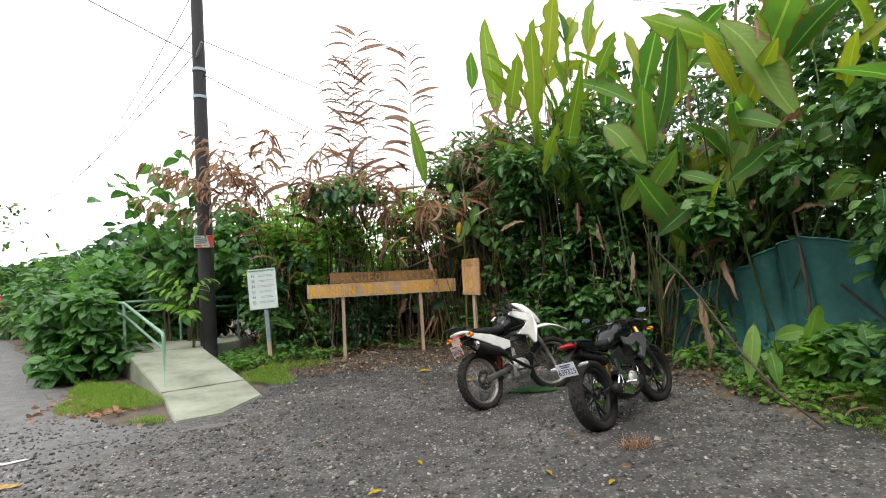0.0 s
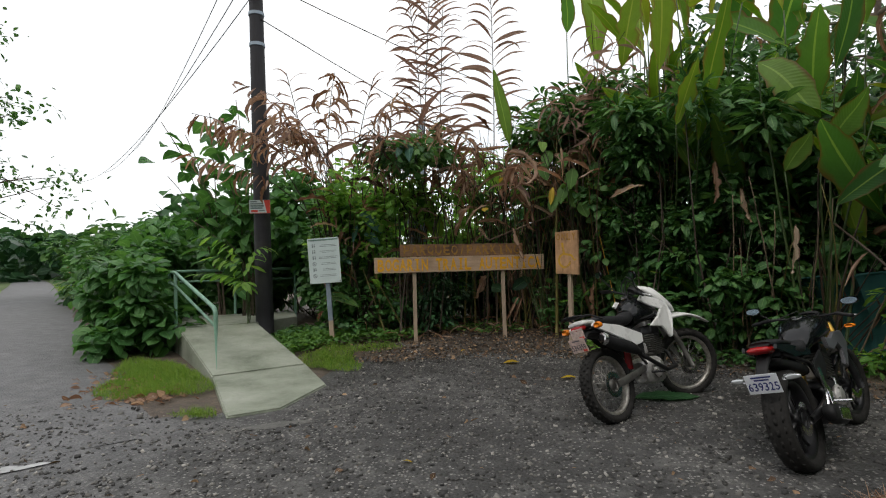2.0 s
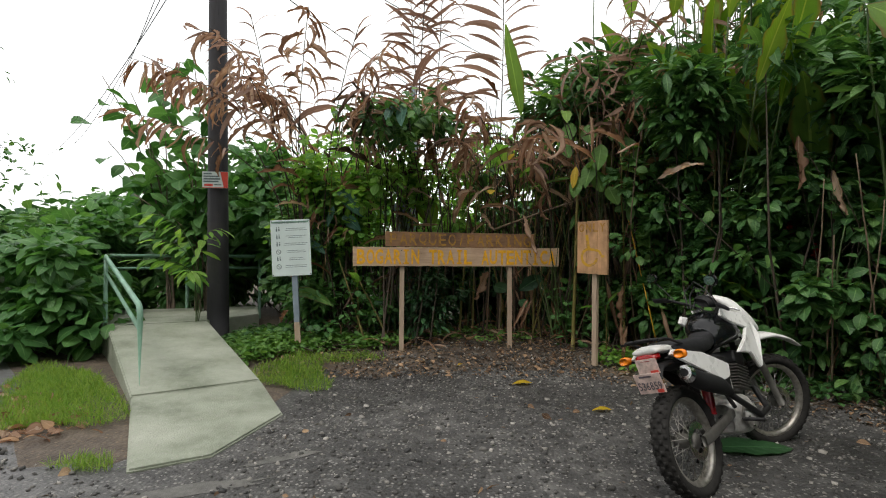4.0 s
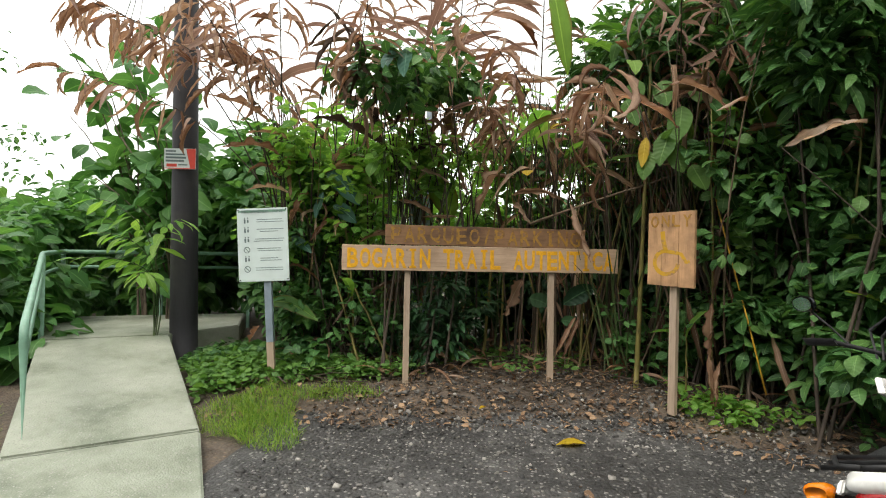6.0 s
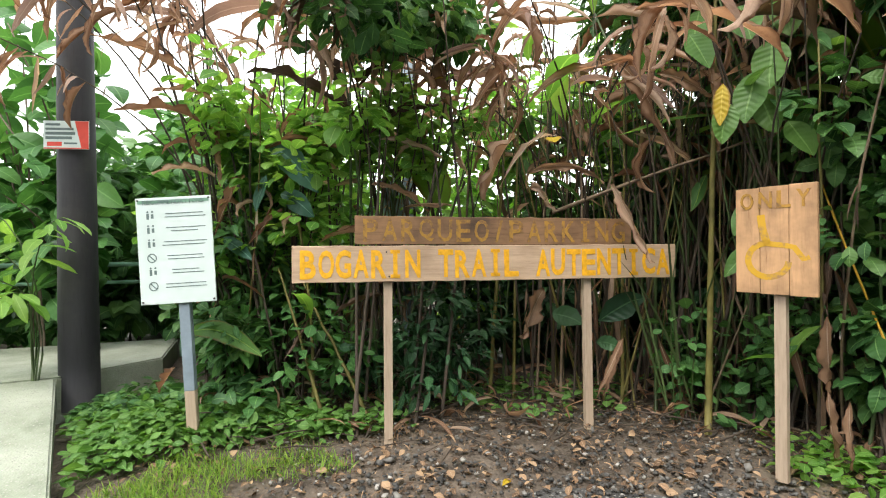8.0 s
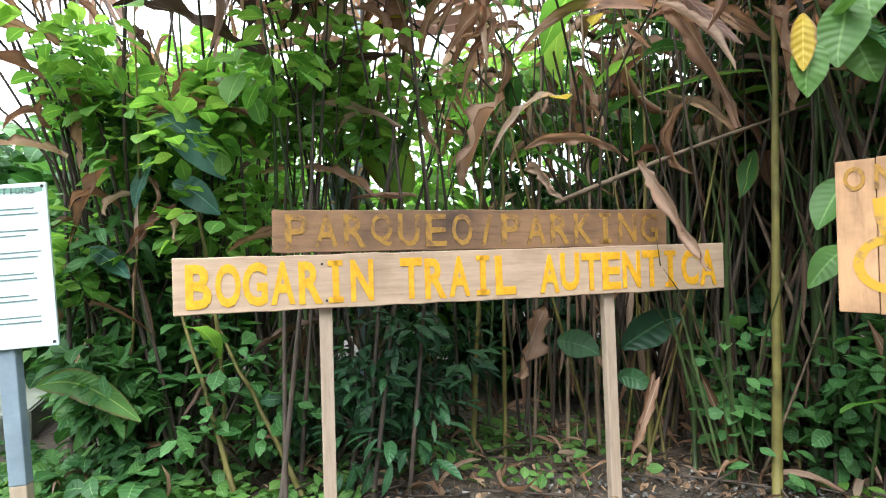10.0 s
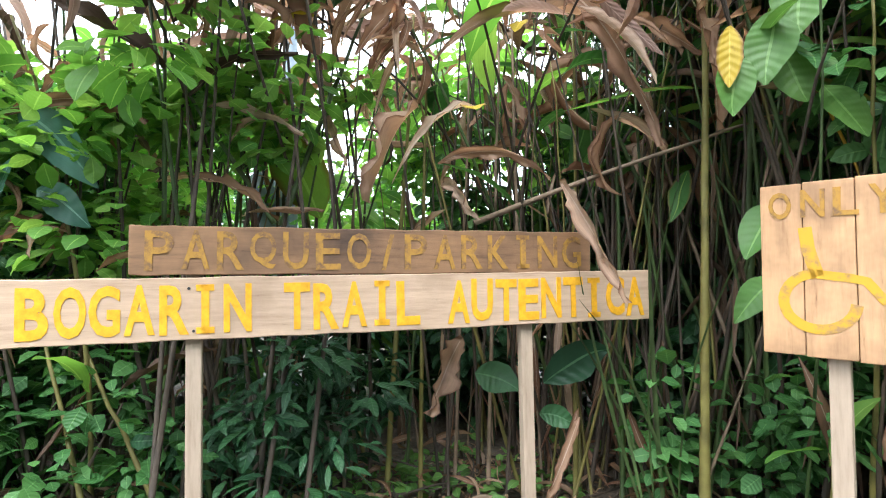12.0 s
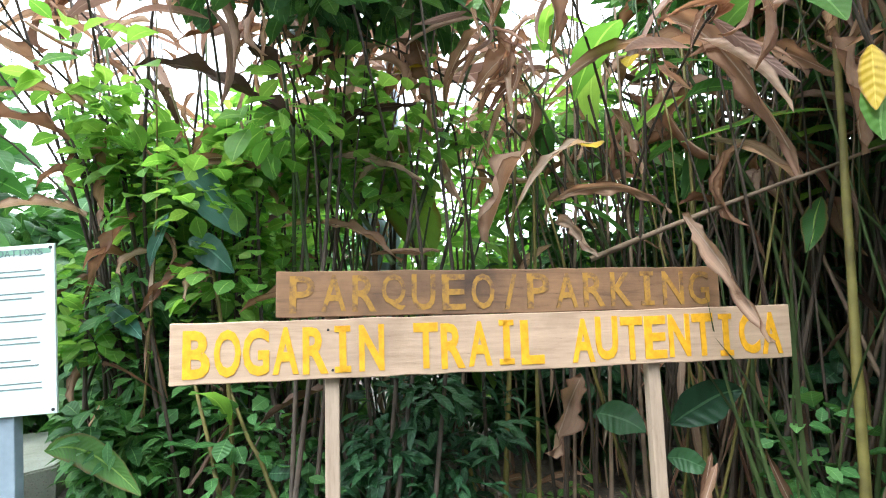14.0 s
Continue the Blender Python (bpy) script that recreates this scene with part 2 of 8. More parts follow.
M_STEM_PALE = plain("pale_dry_cane", (0.17, 0.12, 0.08), 0.75, 0, 0.5, 9)
M_STEM_DRY = plain("dry_cane", (0.05, 0.035, 0.024), 0.75, 0, 0.55, 9)
M_STEM_YELLOW = plain("yellow_cane", (0.14, 0.12, 0.03), 0.6, 0, 0.4, 8)
M_BARK = plain("grey_brown_bark", (0.13, 0.1, 0.075), 0.9, 0, 0.45, 14, 0.5)

# ---- mesh helpers ----


def mesh_of(name, material, V, F, UV=None, smooth=True):
    """A mesh from vertex and quad arrays."""
    me = bpy.data.meshes.new(name)
    V, F = np.asarray(V, np.float32), np.asarray(F, np.int32)
    me.vertices.add(len(V))
    me.vertices.foreach_set("co", V.ravel())
    me.loops.add(F.size)
    me.loops.foreach_set("vertex_index", F.ravel())
    me.polygons.add(len(F))
    me.polygons.foreach_set("loop_start", np.arange(0, F.size, 4, dtype=np.int32))
    me.polygons.foreach_set("use_smooth", np.full(len(F), smooth))
    if UV is not None:
        layer = me.uv_layers.new(name="UVMap")
        layer.data.foreach_set("uv", np.asarray(UV, np.float32)[F.ravel()].ravel())
    me.update(calc_edges=True)
    me.materials.append(material)
    return me


class Heap:
    """Gathers pieces into one mesh."""

    def __init__(self):
        self.V, self.F, self.U, self.n = [], [], [], 0

    def add(self, V, F, U=None, M=None):
        V = np.asarray(V, float)
        if M is not None:
            M = np.array(M)
            V = V @ M[:3, :3].T + M[:3, 3]
        self.V.append(V)
        self.F.append(np.asarray(F) + self.n)
        self.U.append(np.zeros((len(V), 2)) if U is None else U)
        self.n += len(V)

    def mesh(self, name, material, smooth=True):
        return mesh_of(name, material, np.concatenate(self.V), np.concatenate(self.F), np.concatenate(self.U), smooth)


def child(name, me, parent, m=None, label=""):
    ob = new(name, me)
    ob.parent = parent
    if m is not None:
        ob.matrix_basis = m
    return tagged(ob, label)


def part(name, bm, material, parent, label="", smooth=False, m=None):
    """One bmesh as one mesh object under a thing or a part."""
    me = bpy.data.meshes.new(name)
    for f in bm.faces:
        f.smooth = smooth
    bm.to_mesh(me)
    bm.free()
    me.materials.append(material)
    return child(name, me, parent, m, label)


def thing(name, label, category, m=None, group="", kind=""):
    ob = new(name)
    ob.empty_display_size = 0.1
    if m is not None:
        ob.matrix_basis = m
    return tagged(ob, label, category, group, kind)


def box(sx, sy, sz, bevel=0.0, m=None, bm=None, seg=2):
    bm = bm or bmesh.new()
    g = bmesh.ops.create_cube(bm, size=1, matrix=(m or Matrix()) @ Matrix.Diagonal((sx, sy, sz, 1)))
    if bevel:
        es = list({e for v in g["verts"] for e in v.link_edges})
        bmesh.ops.bevel(bm, geom=es, offset=bevel, segments=seg, affect="EDGES", profile=0.6)
    return bm


def rod(a, b, r, r2=None, sides=12, bm=None, caps=True):
    bm = bm or bmesh.new()
    a, b = Vector(a), Vector(b)
    m = Matrix.Translation((a + b) / 2) @ (b - a).to_track_quat("Z", "Y").to_matrix().to_4x4()
    bmesh.ops.create_cone(bm, cap_ends=caps, segments=sides, radius1=r, radius2=r if r2 is None else r2, depth=(b - a).length, matrix=m)
    return bm


def tube(points, radii, sides=6, caps=True):
    """Quads of a tube along points."""
    P = np.asarray(points, float)
    n = len(P)
    R = np.full(n, radii) if np.isscalar(radii) else np.asarray(radii, float)
    T = np.gradient(P, axis=0)
    T /= np.linalg.norm(T, axis=1)[:, None] + 1e-9
    ref = np.array([0.0, 0, 1]) if abs(T[:, 2]).mean() < 0.8 else np.array([1.0, 0, 0])
    A = np.cross(T, ref)
    A /= np.linalg.norm(A, axis=1)[:, None] + 1e-9
    B = np.cross(T, A)
    ang = np.linspace(0, 2 * np.pi, sides, endpoint=False)
    V = (P[:, None] + R[:, None, None] * (np.cos(ang)[None, :, None] * A[:, None] + np.sin(ang)[None, :, None] * B[:, None])).reshape(-1, 3)
    F = []
    for i in range(n - 1):
        for j in range(sides):
            k = (j + 1) % sides
            F.append((i * sides + j, i * sides + k, (i + 1) * sides + k, (i + 1) * sides + j))
    if caps:
        for base in (0, (n - 1) * sides):
            for j in range(1, sides - 1, 2):
                F.append((base, base + j, base + j + 1, base + (j + 2) % sides))
    return V, np.array(F)


def blade(L, W, n=6, droop=0.8, fold=0.25, twist=0.0, ruffle=0.0, belly=0.45, cols=3, seed=0, stalk=0.0, lift=0.0, torn=0.0, curl=0.0):
    """A leaf that starts at the origin along +x, its upper side +z. droop: radians by which it bends down towards the tip."""
    rng = np.random.default_rng(seed)
    s = np.linspace(0, 1, n + 1)
    ang = lift - droop * s ** 1.4
    dx = np.stack([np.cos(ang), np.zeros(n + 1), np.sin(ang)], 1)
    C = np.zeros((n + 1, 3))
    C[1:] = np.cumsum((dx[1:] + dx[:-1]) / 2, axis=0) * (L / n)
    side = rng.normal(0, 0.05 * L) * s ** 2
    C[:, 1] += side
    blade_s = np.clip((s - stalk) / (1 - stalk), 0, 1)
    w = W / 2 * np.sin(np.pi * np.clip(blade_s, 0, 1) ** (np.log(0.5) / np.log(belly))) ** 0.75
    w = np.maximum(w, W * 0.025)
    up = np.stack([-np.sin(ang), np.zeros(n + 1), np.cos(ang)], 1)
    V, U = np.zeros((n + 1, cols, 3)), np.zeros((n + 1, cols, 2))
    tw = twist * s
    across = np.linspace(-1, 1, cols)
    for j, a in enumerate(across):
        f = fold + curl * abs(a)
        y, z = a * w * np.cos(f), abs(a) * w * np.sin(f)
        z = z + ruffle * W * abs(a) * np.sin(s * rng.uniform(14, 22) + rng.uniform(0, 6)) * (w > W * 0.1)
        if torn:
            y = y * (1 - torn * rng.random(n + 1) * abs(a))
        yy, zz = y * np.cos(tw) - z * np.sin(tw), y * np.sin(tw) + z * np.cos(tw)
        V[:, j] = C + up * zz[:, None] + np.array([0, 1.0, 0]) * yy[:, None]
        U[:, j, 0], U[:, j, 1] = s, (a + 1) / 2
    idx = np.arange((n + 1) * cols).reshape(n + 1, cols)
    F = np.stack([idx[:-1, :-1], idx[1:, :-1], idx[1:, 1:], idx[:-1, 1:]], -1).reshape(-1, 4)
    return V.reshape(-1, 3), F, U.reshape(-1, 2)


def turn(yaw, pitch, roll=0.0):
    """Radians: heading about z, tilt up, roll about its own length."""
    return Matrix.Rotation(yaw, 4, "Z") @ Matrix.Rotation(-pitch, 4, "Y") @ Matrix.Rotation(roll, 4, "X")


def scatter(leaves, P, yaw, pitch, roll, size, rng):
    """Many copies of a few leaves as arrays."""
    H = Heap()
    pick = rng.integers(0, len(leaves), len(P))
    for k, (V, F, U) in enumerate(leaves):
        ids = np.nonzero(pick == k)[0]
        if not len(ids):
            continue
        cy, sy, cp, sp, cr, sr = np.cos(yaw[ids]), np.sin(yaw[ids]), np.cos(pitch[ids]), np.sin(pitch[ids]), np.cos(roll[ids]), np.sin(roll[ids])
        X = np.stack([cy * cp, sy * cp, sp], 1)
        Y0, Z0 = np.stack([-sy, cy, 0 * cy], 1), np.stack([-cy * sp, -sy * sp, cp], 1)
        Y, Z = Y0 * cr[:, None] + Z0 * sr[:, None], Z0 * cr[:, None] - Y0 * sr[:, None]
        R = np.stack([X, Y, Z], 2) * size[ids][:, None, None]
        W = np.einsum("mij,kj->mki", R, V) + P[ids][:, None]
        m, kv = len(ids), len(V)
        H.add(W.reshape(-1, 3), (F[None] + (np.arange(m) * kv)[:, None, None]).reshape(-1, 4), np.tile(U, (m, 1)))
    return H


def smooth_step(a, b, x):
    t = np.clip((x - a) / (b - a), 0, 1)
    return t * t * (3 - 2 * t)


def hedge_line(x):
    """How far ahead the planting begins at x."""
    return np.interp(x, [-3.3, -1.7, 0.0, 0.8, 1.9, 2.6, 2.95, 3.1, 3.4], [9.2, 9.3, 9.5, 9.1, 8.2, 7.3, 6.2, 5.0, 2.0])


def ground_z(x, y):
    """The height of the ground: level drive, a low bank under the planting."""
    x, y = np.asarray(x, float), np.asarray(y, float)
    bank = 0.17 * smooth_step(-1.3, 0.1, y - hedge_line(x)) * smooth_step(-3.6, -2.6, x + (y - 8) * 0.55)
    return bank + 0.012 * np.sin(x * 1.7 + y) * np.cos(y * 1.3 - x * 0.6)


def gz(x, y):
    return float(ground_z(x, y))

# ---- ground, drive, ramp ----


def sheet(name, xs, ys, zf, material, label, category="ground"):
    X, Y = np.meshgrid(xs, ys)
    Z = zf(X, Y)
    idx = np.arange(X.size).reshape(X.shape)
    F = np.stack([idx[:-1, :-1], idx[:-1, 1:], idx[1:, 1:], idx[1:, :-1]], -1).reshape(-1, 4)
    ob = new(name, mesh_of(name, material, np.stack([X, Y, Z], -1).reshape(-1, 3), F))
    return tagged(ob, label, category, kind="structure")


far = [-900, -400, -150, -60, -30]
sheet("ground", np.array(far + list(np.arange(-16, 8.1, 0.25)) + [15, 30, 80, 200, 500, 900]), np.array([-900, -400, -100, -40, -15] + list(np.arange(-6, 16.1, 0.25)) + [22, 40, 80, 200, 500, 900]),
      lambda X, Y: np.where((abs(X) < 20) & (Y < 18) & (Y > -10), ground_z(X, Y) - 0.012, -0.012), M_SOIL, "dark damp soil with grass beyond the drive")

ROAD_DIR = Vector((-0.687, 0.727, 0))


def drive_inside(X, Y):
    """Signed room inside the paved drive, in metres."""
    edge_hedge = (hedge_line(X) - 0.75 - Y) * np.where(X > 1.5, 0.6, 1.0)
    return edge_hedge


def drive():
    """The asphalt: a forecourt in front of the planting and a lane that leads off."""
    H = Heap()
    xs, ys = np.arange(-15, 3.3, 0.2), np.arange(-8, 9.4, 0.2)
    X, Y = np.meshgrid(xs, ys)
    # verge line from the ramp's foot to the lane
    a, b = np.array([-2.9, 6.05]), np.array([-4.75, 6.75])
    c, d = b, np.array([-7.7, 10.4])
    def right_of(p, q):
        e = q - p
        return (e[0] * (Y - p[1]) - e[1] * (X - p[0])) / np.hypot(*e)
    verge = np.where(X > -4.75, right_of(a, b), right_of(c, d))
    room = np.where(X > -2.5, drive_inside(X, Y), np.where(X > -2.9, 6.9 - Y, verge))
    room = np.minimum(room, np.minimum((Y + 7.8), X + 15))
    left = right_of(np.array([-11.2, 10.9]), np.array([-15.0, 4.0]))
    room = np.minimum(room, left)
    wob = 0.12 * np.sin(X * 3.1 + 1) * np.cos(Y * 2.7) + 0.07 * np.sin(X * 7.3 + Y * 5.9)
    Z = ground_z(X, Y) + 0.01 - 0.04 * smooth_step(0.15, -0.1, room + wob)
    idx = np.arange(X.size).reshape(X.shape)
    F = np.stack([idx[:-1, :-1], idx[:-1, 1:], idx[1:, 1:], idx[1:, :-1]], -1).reshape(-1, 4)
    ok = (room + wob).ravel()[F].max(axis=1) > -0.2
    H.add(np.stack([X, Y, Z], -1).reshape(-1, 3), F[ok])
    road = new("road", H.mesh("road", M_ASPHALT))
    tagged(road, "dark damp gravelly asphalt of the forecourt", "road", kind="structure")
    H = Heap()
    n = Vector((0.727, 0.687, 0))
    rows = []
    for k in range(41):
        s = -6 + k * 2.0
        bend = 0.0008 * max(s - 30, 0) ** 2
        p = Vector((-7.3, 9.9, 0)) + ROAD_DIR * s - n * bend
        w = 2.1 + max(0, 3 - s) * 0.5
        rows.append([p - n * (w + 0.2) + Vector((0, 0, -0.02)), p - n * w + Vector((0, 0, 0.016)), p - n * w / 2 + Vector((0, 0, 0.03)), p + Vector((0, 0, 0.016)), p + n * 0.25 + Vector((0, 0, -0.02))])
    V = np.array([[tuple(v) for v in r] for r in rows]).reshape(-1, 3)
    idx = np.arange(len(V)).reshape(41, 5)
    H.add(V, np.stack([idx[:-1, :-1], idx[1:, :-1], idx[1:, 1:], idx[:-1, 1:]], -1).reshape(-1, 4)[:, ::-1])
    tagged(new("road_2", H.mesh("road_2", M_ASPHALT)), "narrow dark asphalt lane leading away", "road", kind="structure")


drive()


def slab(name, top, label, depth=0.45):
    """A concrete slab with a slightly worn edge under the corner points given."""
    bm = bmesh.new()
    vs = [bm.verts.new(p) for p in top]
    f = bm.faces.new(vs)
    if f.normal.z < 0:
        bmesh.ops.reverse_faces(bm, faces=[f])
    bm.normal_update()
    g = bmesh.ops.extrude_face_region(bm, geom=[f])
    bmesh.ops.translate(bm, vec=(0, 0, -depth), verts=[v for v in g["geom"] if isinstance(v, bmesh.types.BMVert)])
    bmesh.ops.recalc_face_normals(bm, faces=bm.faces[:])
    tops = [e for e in bm.edges if all(v.co.z > min(p[2] for p in top) - depth / 2 for v in e.verts)]
    bmesh.ops.bevel(bm, geom=tops, offset=0.012, segments=2, affect="EDGES")
    return part(name, bm, M_CONCRETE, ramp, label)


ramp = thing("concrete_ramp", "pale mossy concrete ramp rising to a landing", "ramp", kind="structure")
slab("apron", [(-2.77, 6.08, 0.02), (-2.42, 6.34, 0.02), (-2.29, 7.14, 0.03), (-2.775, 7.885, 0.078), (-3.575, 7.285, 0.07)], "worn concrete apron")
slab("ramp_slab", [(-3.59, 7.3, 0.075), (-2.79, 7.9, 0.085), (-4.18, 9.6, 0.36), (-5.08, 9.05, 0.355)], "")
slab("landing", [(-5.095, 9.065, 0.357), (-4.185, 9.615, 0.363), (-3.85, 10.35, 0.362), (-4.3, 11.35, 0.362), (-6.3, 10.35, 0.36)], "")


def railing():
    t = thing("handrail", "green painted tubular steel handrail beside the ramp", "handrail")
    r = 0.024

    def pipe(name, pts, radius=r):
        H = Heap()
        V, F = tube(pts, radius, 10)
        H.add(V, F)
        child(name, H.mesh(name, M_GREEN_RAIL), t)

    def rounded(pts, k=0.09):
        out = [Vector(pts[0])]
        for p, q, s in zip(pts, pts[1:], pts[2:]):
            p, q, s = Vector(p), Vector(q), Vector(s)
            a, b = q + (p - q).normalized() * k, q + (s - q).normalized() * k
            out += [a.lerp(q, i / 4).lerp(q.lerp(b, i / 4), i / 4) for i in range(5)]
        out.append(Vector(pts[-1]))
        return [tuple(v) for v in out]

    foot, top, far_c = (-3.65, 7.5), (-5.24, 9.24), (-6.1, 10.4)
    pipe("top_rail", rounded([(*foot, 0.06), (*foot, 0.76), (*top, 1.14), (*far_c, 1.14), (-4.3, 11.45, 1.14)]))
    pipe("middle_rail", rounded([(*foot, 0.57), (*top, 0.95), (*far_c, 0.96), (-4.3, 11.45, 0.96)], 0.05), 0.018)
    for x, y, z in ((*top, 0.3), (*far_c, 0.32), (-5.2, 10.91, 0.32), (-4.31, 11.44, 0.05)):
        pipe("post", [(x, y, z), (x, y, 1.14)])


railing()

# ---- pole, signs ----


def letters(text, width, height, material, parent, m, depth=0.002, fat=0.0, squash=1.0, jitter=0.0, name="letter", rng=random.Random(3)):
    """Painted capitals with the built-in font, one mesh a letter, spread evenly over the width."""
    step = width / len(text)
    for i, ch in enumerate(text):
        if ch == " ":
            continue
        cu = bpy.data.curves.new("letter", "FONT")
        cu.body, cu.size, cu.extrude, cu.offset, cu.resolution_u = ch, 1.0, depth, fat, 3
        tmp = bpy.data.objects.new("letter", cu)
        me = bpy.data.meshes.new_from_object(tmp)
        bpy.data.objects.remove(tmp)
        co = np.empty(len(me.vertices) * 3)
        me.vertices.foreach_get("co", co)
        co = co.reshape(-1, 3)
        lo, hi = co.min(axis=0), co.max(axis=0)
        wide = step * squash * (0.55 if ch in "I/" else 1.0)
        co[:, 0] = (co[:, 0] - (lo[0] + hi[0]) / 2) / max(hi[0] - lo[0], 0.05) * wide * (0.5 if ch == "I" else 1)
        co[:, 1] = (co[:, 1] - lo[1]) / (hi[1] - lo[1]) * height
        if ch == "I" and height > 0.08:
            me2 = box(wide * 1.15, height * 0.13, depth * 2, 0, Matrix.Translation((0, height * 0.065, 0)))
            box(wide * 1.15, height * 0.13, depth * 2, 0, Matrix.Translation((0, height * 0.935, 0)), me2)
        else:
            me2 = None
        me.vertices.foreach_set("co", co.ravel())
        if me2:
            me2.from_mesh(me)
            me2.to_mesh(me)
            me2.free()
        me.materials.clear()
        me.materials.append(material)
        j = Matrix.Translation((i * step + step / 2 + rng.uniform(-1, 1) * jitter, rng.uniform(-1, 1) * jitter, 0)) @ Matrix.Rotation(rng.uniform(-1, 1) * jitter * 4, 4, "Z")
        child(name, me, parent, m @ j)


def wavy_plank(L, h, t, seed):
    """A board along x with slightly uneven long edges."""
    rng = random.Random(seed)
    bm = bmesh.new()
    n = 26
    ring = []
    for i in range(n + 1):
        x = L * i / n
        a, b = rng.uniform(-1, 1) * 0.0022, rng.uniform(-1, 1) * 0.0022
        ring.append([bm.verts.new(p) for p in ((x, -t / 2, a), (x, t / 2, a), (x, t / 2, h + b), (x, -t / 2, h + b))])
    for p, q in zip(ring, ring[1:]):
        for k in range(4):
            bm.faces.new((p[k], q[k], q[(k + 1) % 4], p[(k + 1) % 4]))
    bm.faces.new(ring[0])
    bm.faces.new(ring[-1][::-1])
    bmesh.ops.recalc_face_normals(bm, faces=bm.faces[:])
    sharp = [e for e in bm.edges if e.is_manifold and e.calc_face_angle() > 1]
    bmesh.ops.bevel(bm, geom=sharp, offset=0.003, segments=1, affect="EDGES")
    return bm


def nails(parent, m, spots):
    for x, z in spots:
        part("nail", rod((x, -0.0155, z), (x, -0.011, z), 0.005, sides=8), M_WIRE, parent, "", m=m)


def parking_sign():
    o = Matrix.Translation((-2.2, 8.9, 0)) @ Matrix.Rotation(math.atan2(0.53, 2.27), 4, "Z")
    t = thing("parking_sign", "hand-painted wooden parking sign of two planks on two posts", "sign", o)
    t_low = Matrix.Translation((0, 0, 1.078)) @ Matrix.Rotation(radians(-0.1), 4, "Y")
    low = part("lower_plank", wavy_plank(2.33, 0.207, 0.026, 1), M_PLANK, t, "pale sawn plank with bright yellow letters", m=t_low)
    up = part("upper_plank", wavy_plank(1.69, 0.163, 0.026, 2), M_PLANK_OLD, t, "weathered dark plank with faded ochre letters", m=Matrix.Translation((0.345, 0.004, 1.294)) @ Matrix.Rotation(radians(0.35), 4, "Y"))
    face = Matrix.Rotation(radians(90), 4, "X")
    letters("BOGARIN TRAIL AUTENTICA", 2.25, 0.162, M_YELLOW, low, Matrix.Translation((0.04, -0.0145, 0.02)) @ face, 0.0015, 0.03, 0.9, 0.003)
    letters("PARQUEO/PARKING", 1.62, 0.13, M_YELLOW_OLD, up, Matrix.Translation((0.035, -0.0145, 0.017)) @ face, 0.0015, 0.014, 0.8, 0.003)
    for x, lean in ((0.535, 0.0), (1.76, 0.7)):
        bm = box(0.05, 0.04, 1.32, 0.004, Matrix.Translation((0, 0, 0.66)))
        part("post", bm, M_POST, t, m=Matrix.Translation((x + 0.01 * lean, 0.036, 0.1)) @ Matrix.Rotation(radians(-lean), 4, "Y"))
    nails(low, None, [(0.525, 0.17), (0.54, 0.03), (1.76, 0.16), (1.77, 0.03)])


parking_sign()


def wheelchair_sign():
    o = Matrix.Translation((0.305, 8.73, 0)) @ Matrix.Rotation(math.atan2(-0.27, 0.24), 4, "Z")
    t = thing("disabled_parking_sign", "small wooden board with a yellow wheelchair symbol on a post", "sign", o)
    back = None
    for i, w in enumerate((0.115, 0.13, 0.12)):
        x = -0.1825 + sum((0.115, 0.13, 0.12)[:i]) + w / 2
        s = part("board_plank", box(w - 0.002, 0.028, 0.53 + 0.006 * ((i * 7) % 3), 0.004, Matrix.Translation((x, 0, 1.297))), M_BOARD, t, "stained orange-brown board")
        back = s if i == 1 else back
    paint = Matrix.Translation((0, -0.0155, 0)) @ Matrix.Rotation(radians(90), 4, "X")
    letters("ONLY", 0.33, 0.085, M_YELLOW_OLD, back, paint @ Matrix.Translation((-0.165, 1.455, 0)), 0.0015, 0.02, 0.75, 0.004)

    def stroke(name, pts, w):
        pts = [Vector((a, b, 0)) for a, b in pts]
        bm = bmesh.new()
        L, R = [], []
        for i, p in enumerate(pts):
            d = (pts[min(i + 1, len(pts) - 1)] - pts[max(i - 1, 0)]).normalized()
            n = Vector((-d.y, d.x, 0)) * w / 2
            L.append(bm.verts.new(p + n))
            R.append(bm.verts.new(p - n))
        for i in range(len(pts) - 1):
            bm.faces.new((R[i], R[i + 1], L[i + 1], L[i]))
        part(name, bm, M_YELLOW_WORN, back, m=paint)

    stroke("painted_wheel", [(-0.03 + 0.092 * math.cos(a), 1.2 + 0.085 * math.sin(a)) for a in [radians(95 + k * 13) for k in range(21)]], 0.03)
    stroke("painted_back", [(-0.062, 1.425), (-0.055, 1.36), (-0.035, 1.285), (-0.03, 1.275)], 0.036)
    stroke("painted_leg", [(-0.035, 1.282), (0.05, 1.27), (0.085, 1.262), (0.125, 1.205), (0.15, 1.215)], 0.026)
    part("post", box(0.055, 0.04, 1.28, 0.004, Matrix.Translation((0.01, 0.036, 0.74))), M_POST, t)


wheelchair_sign()


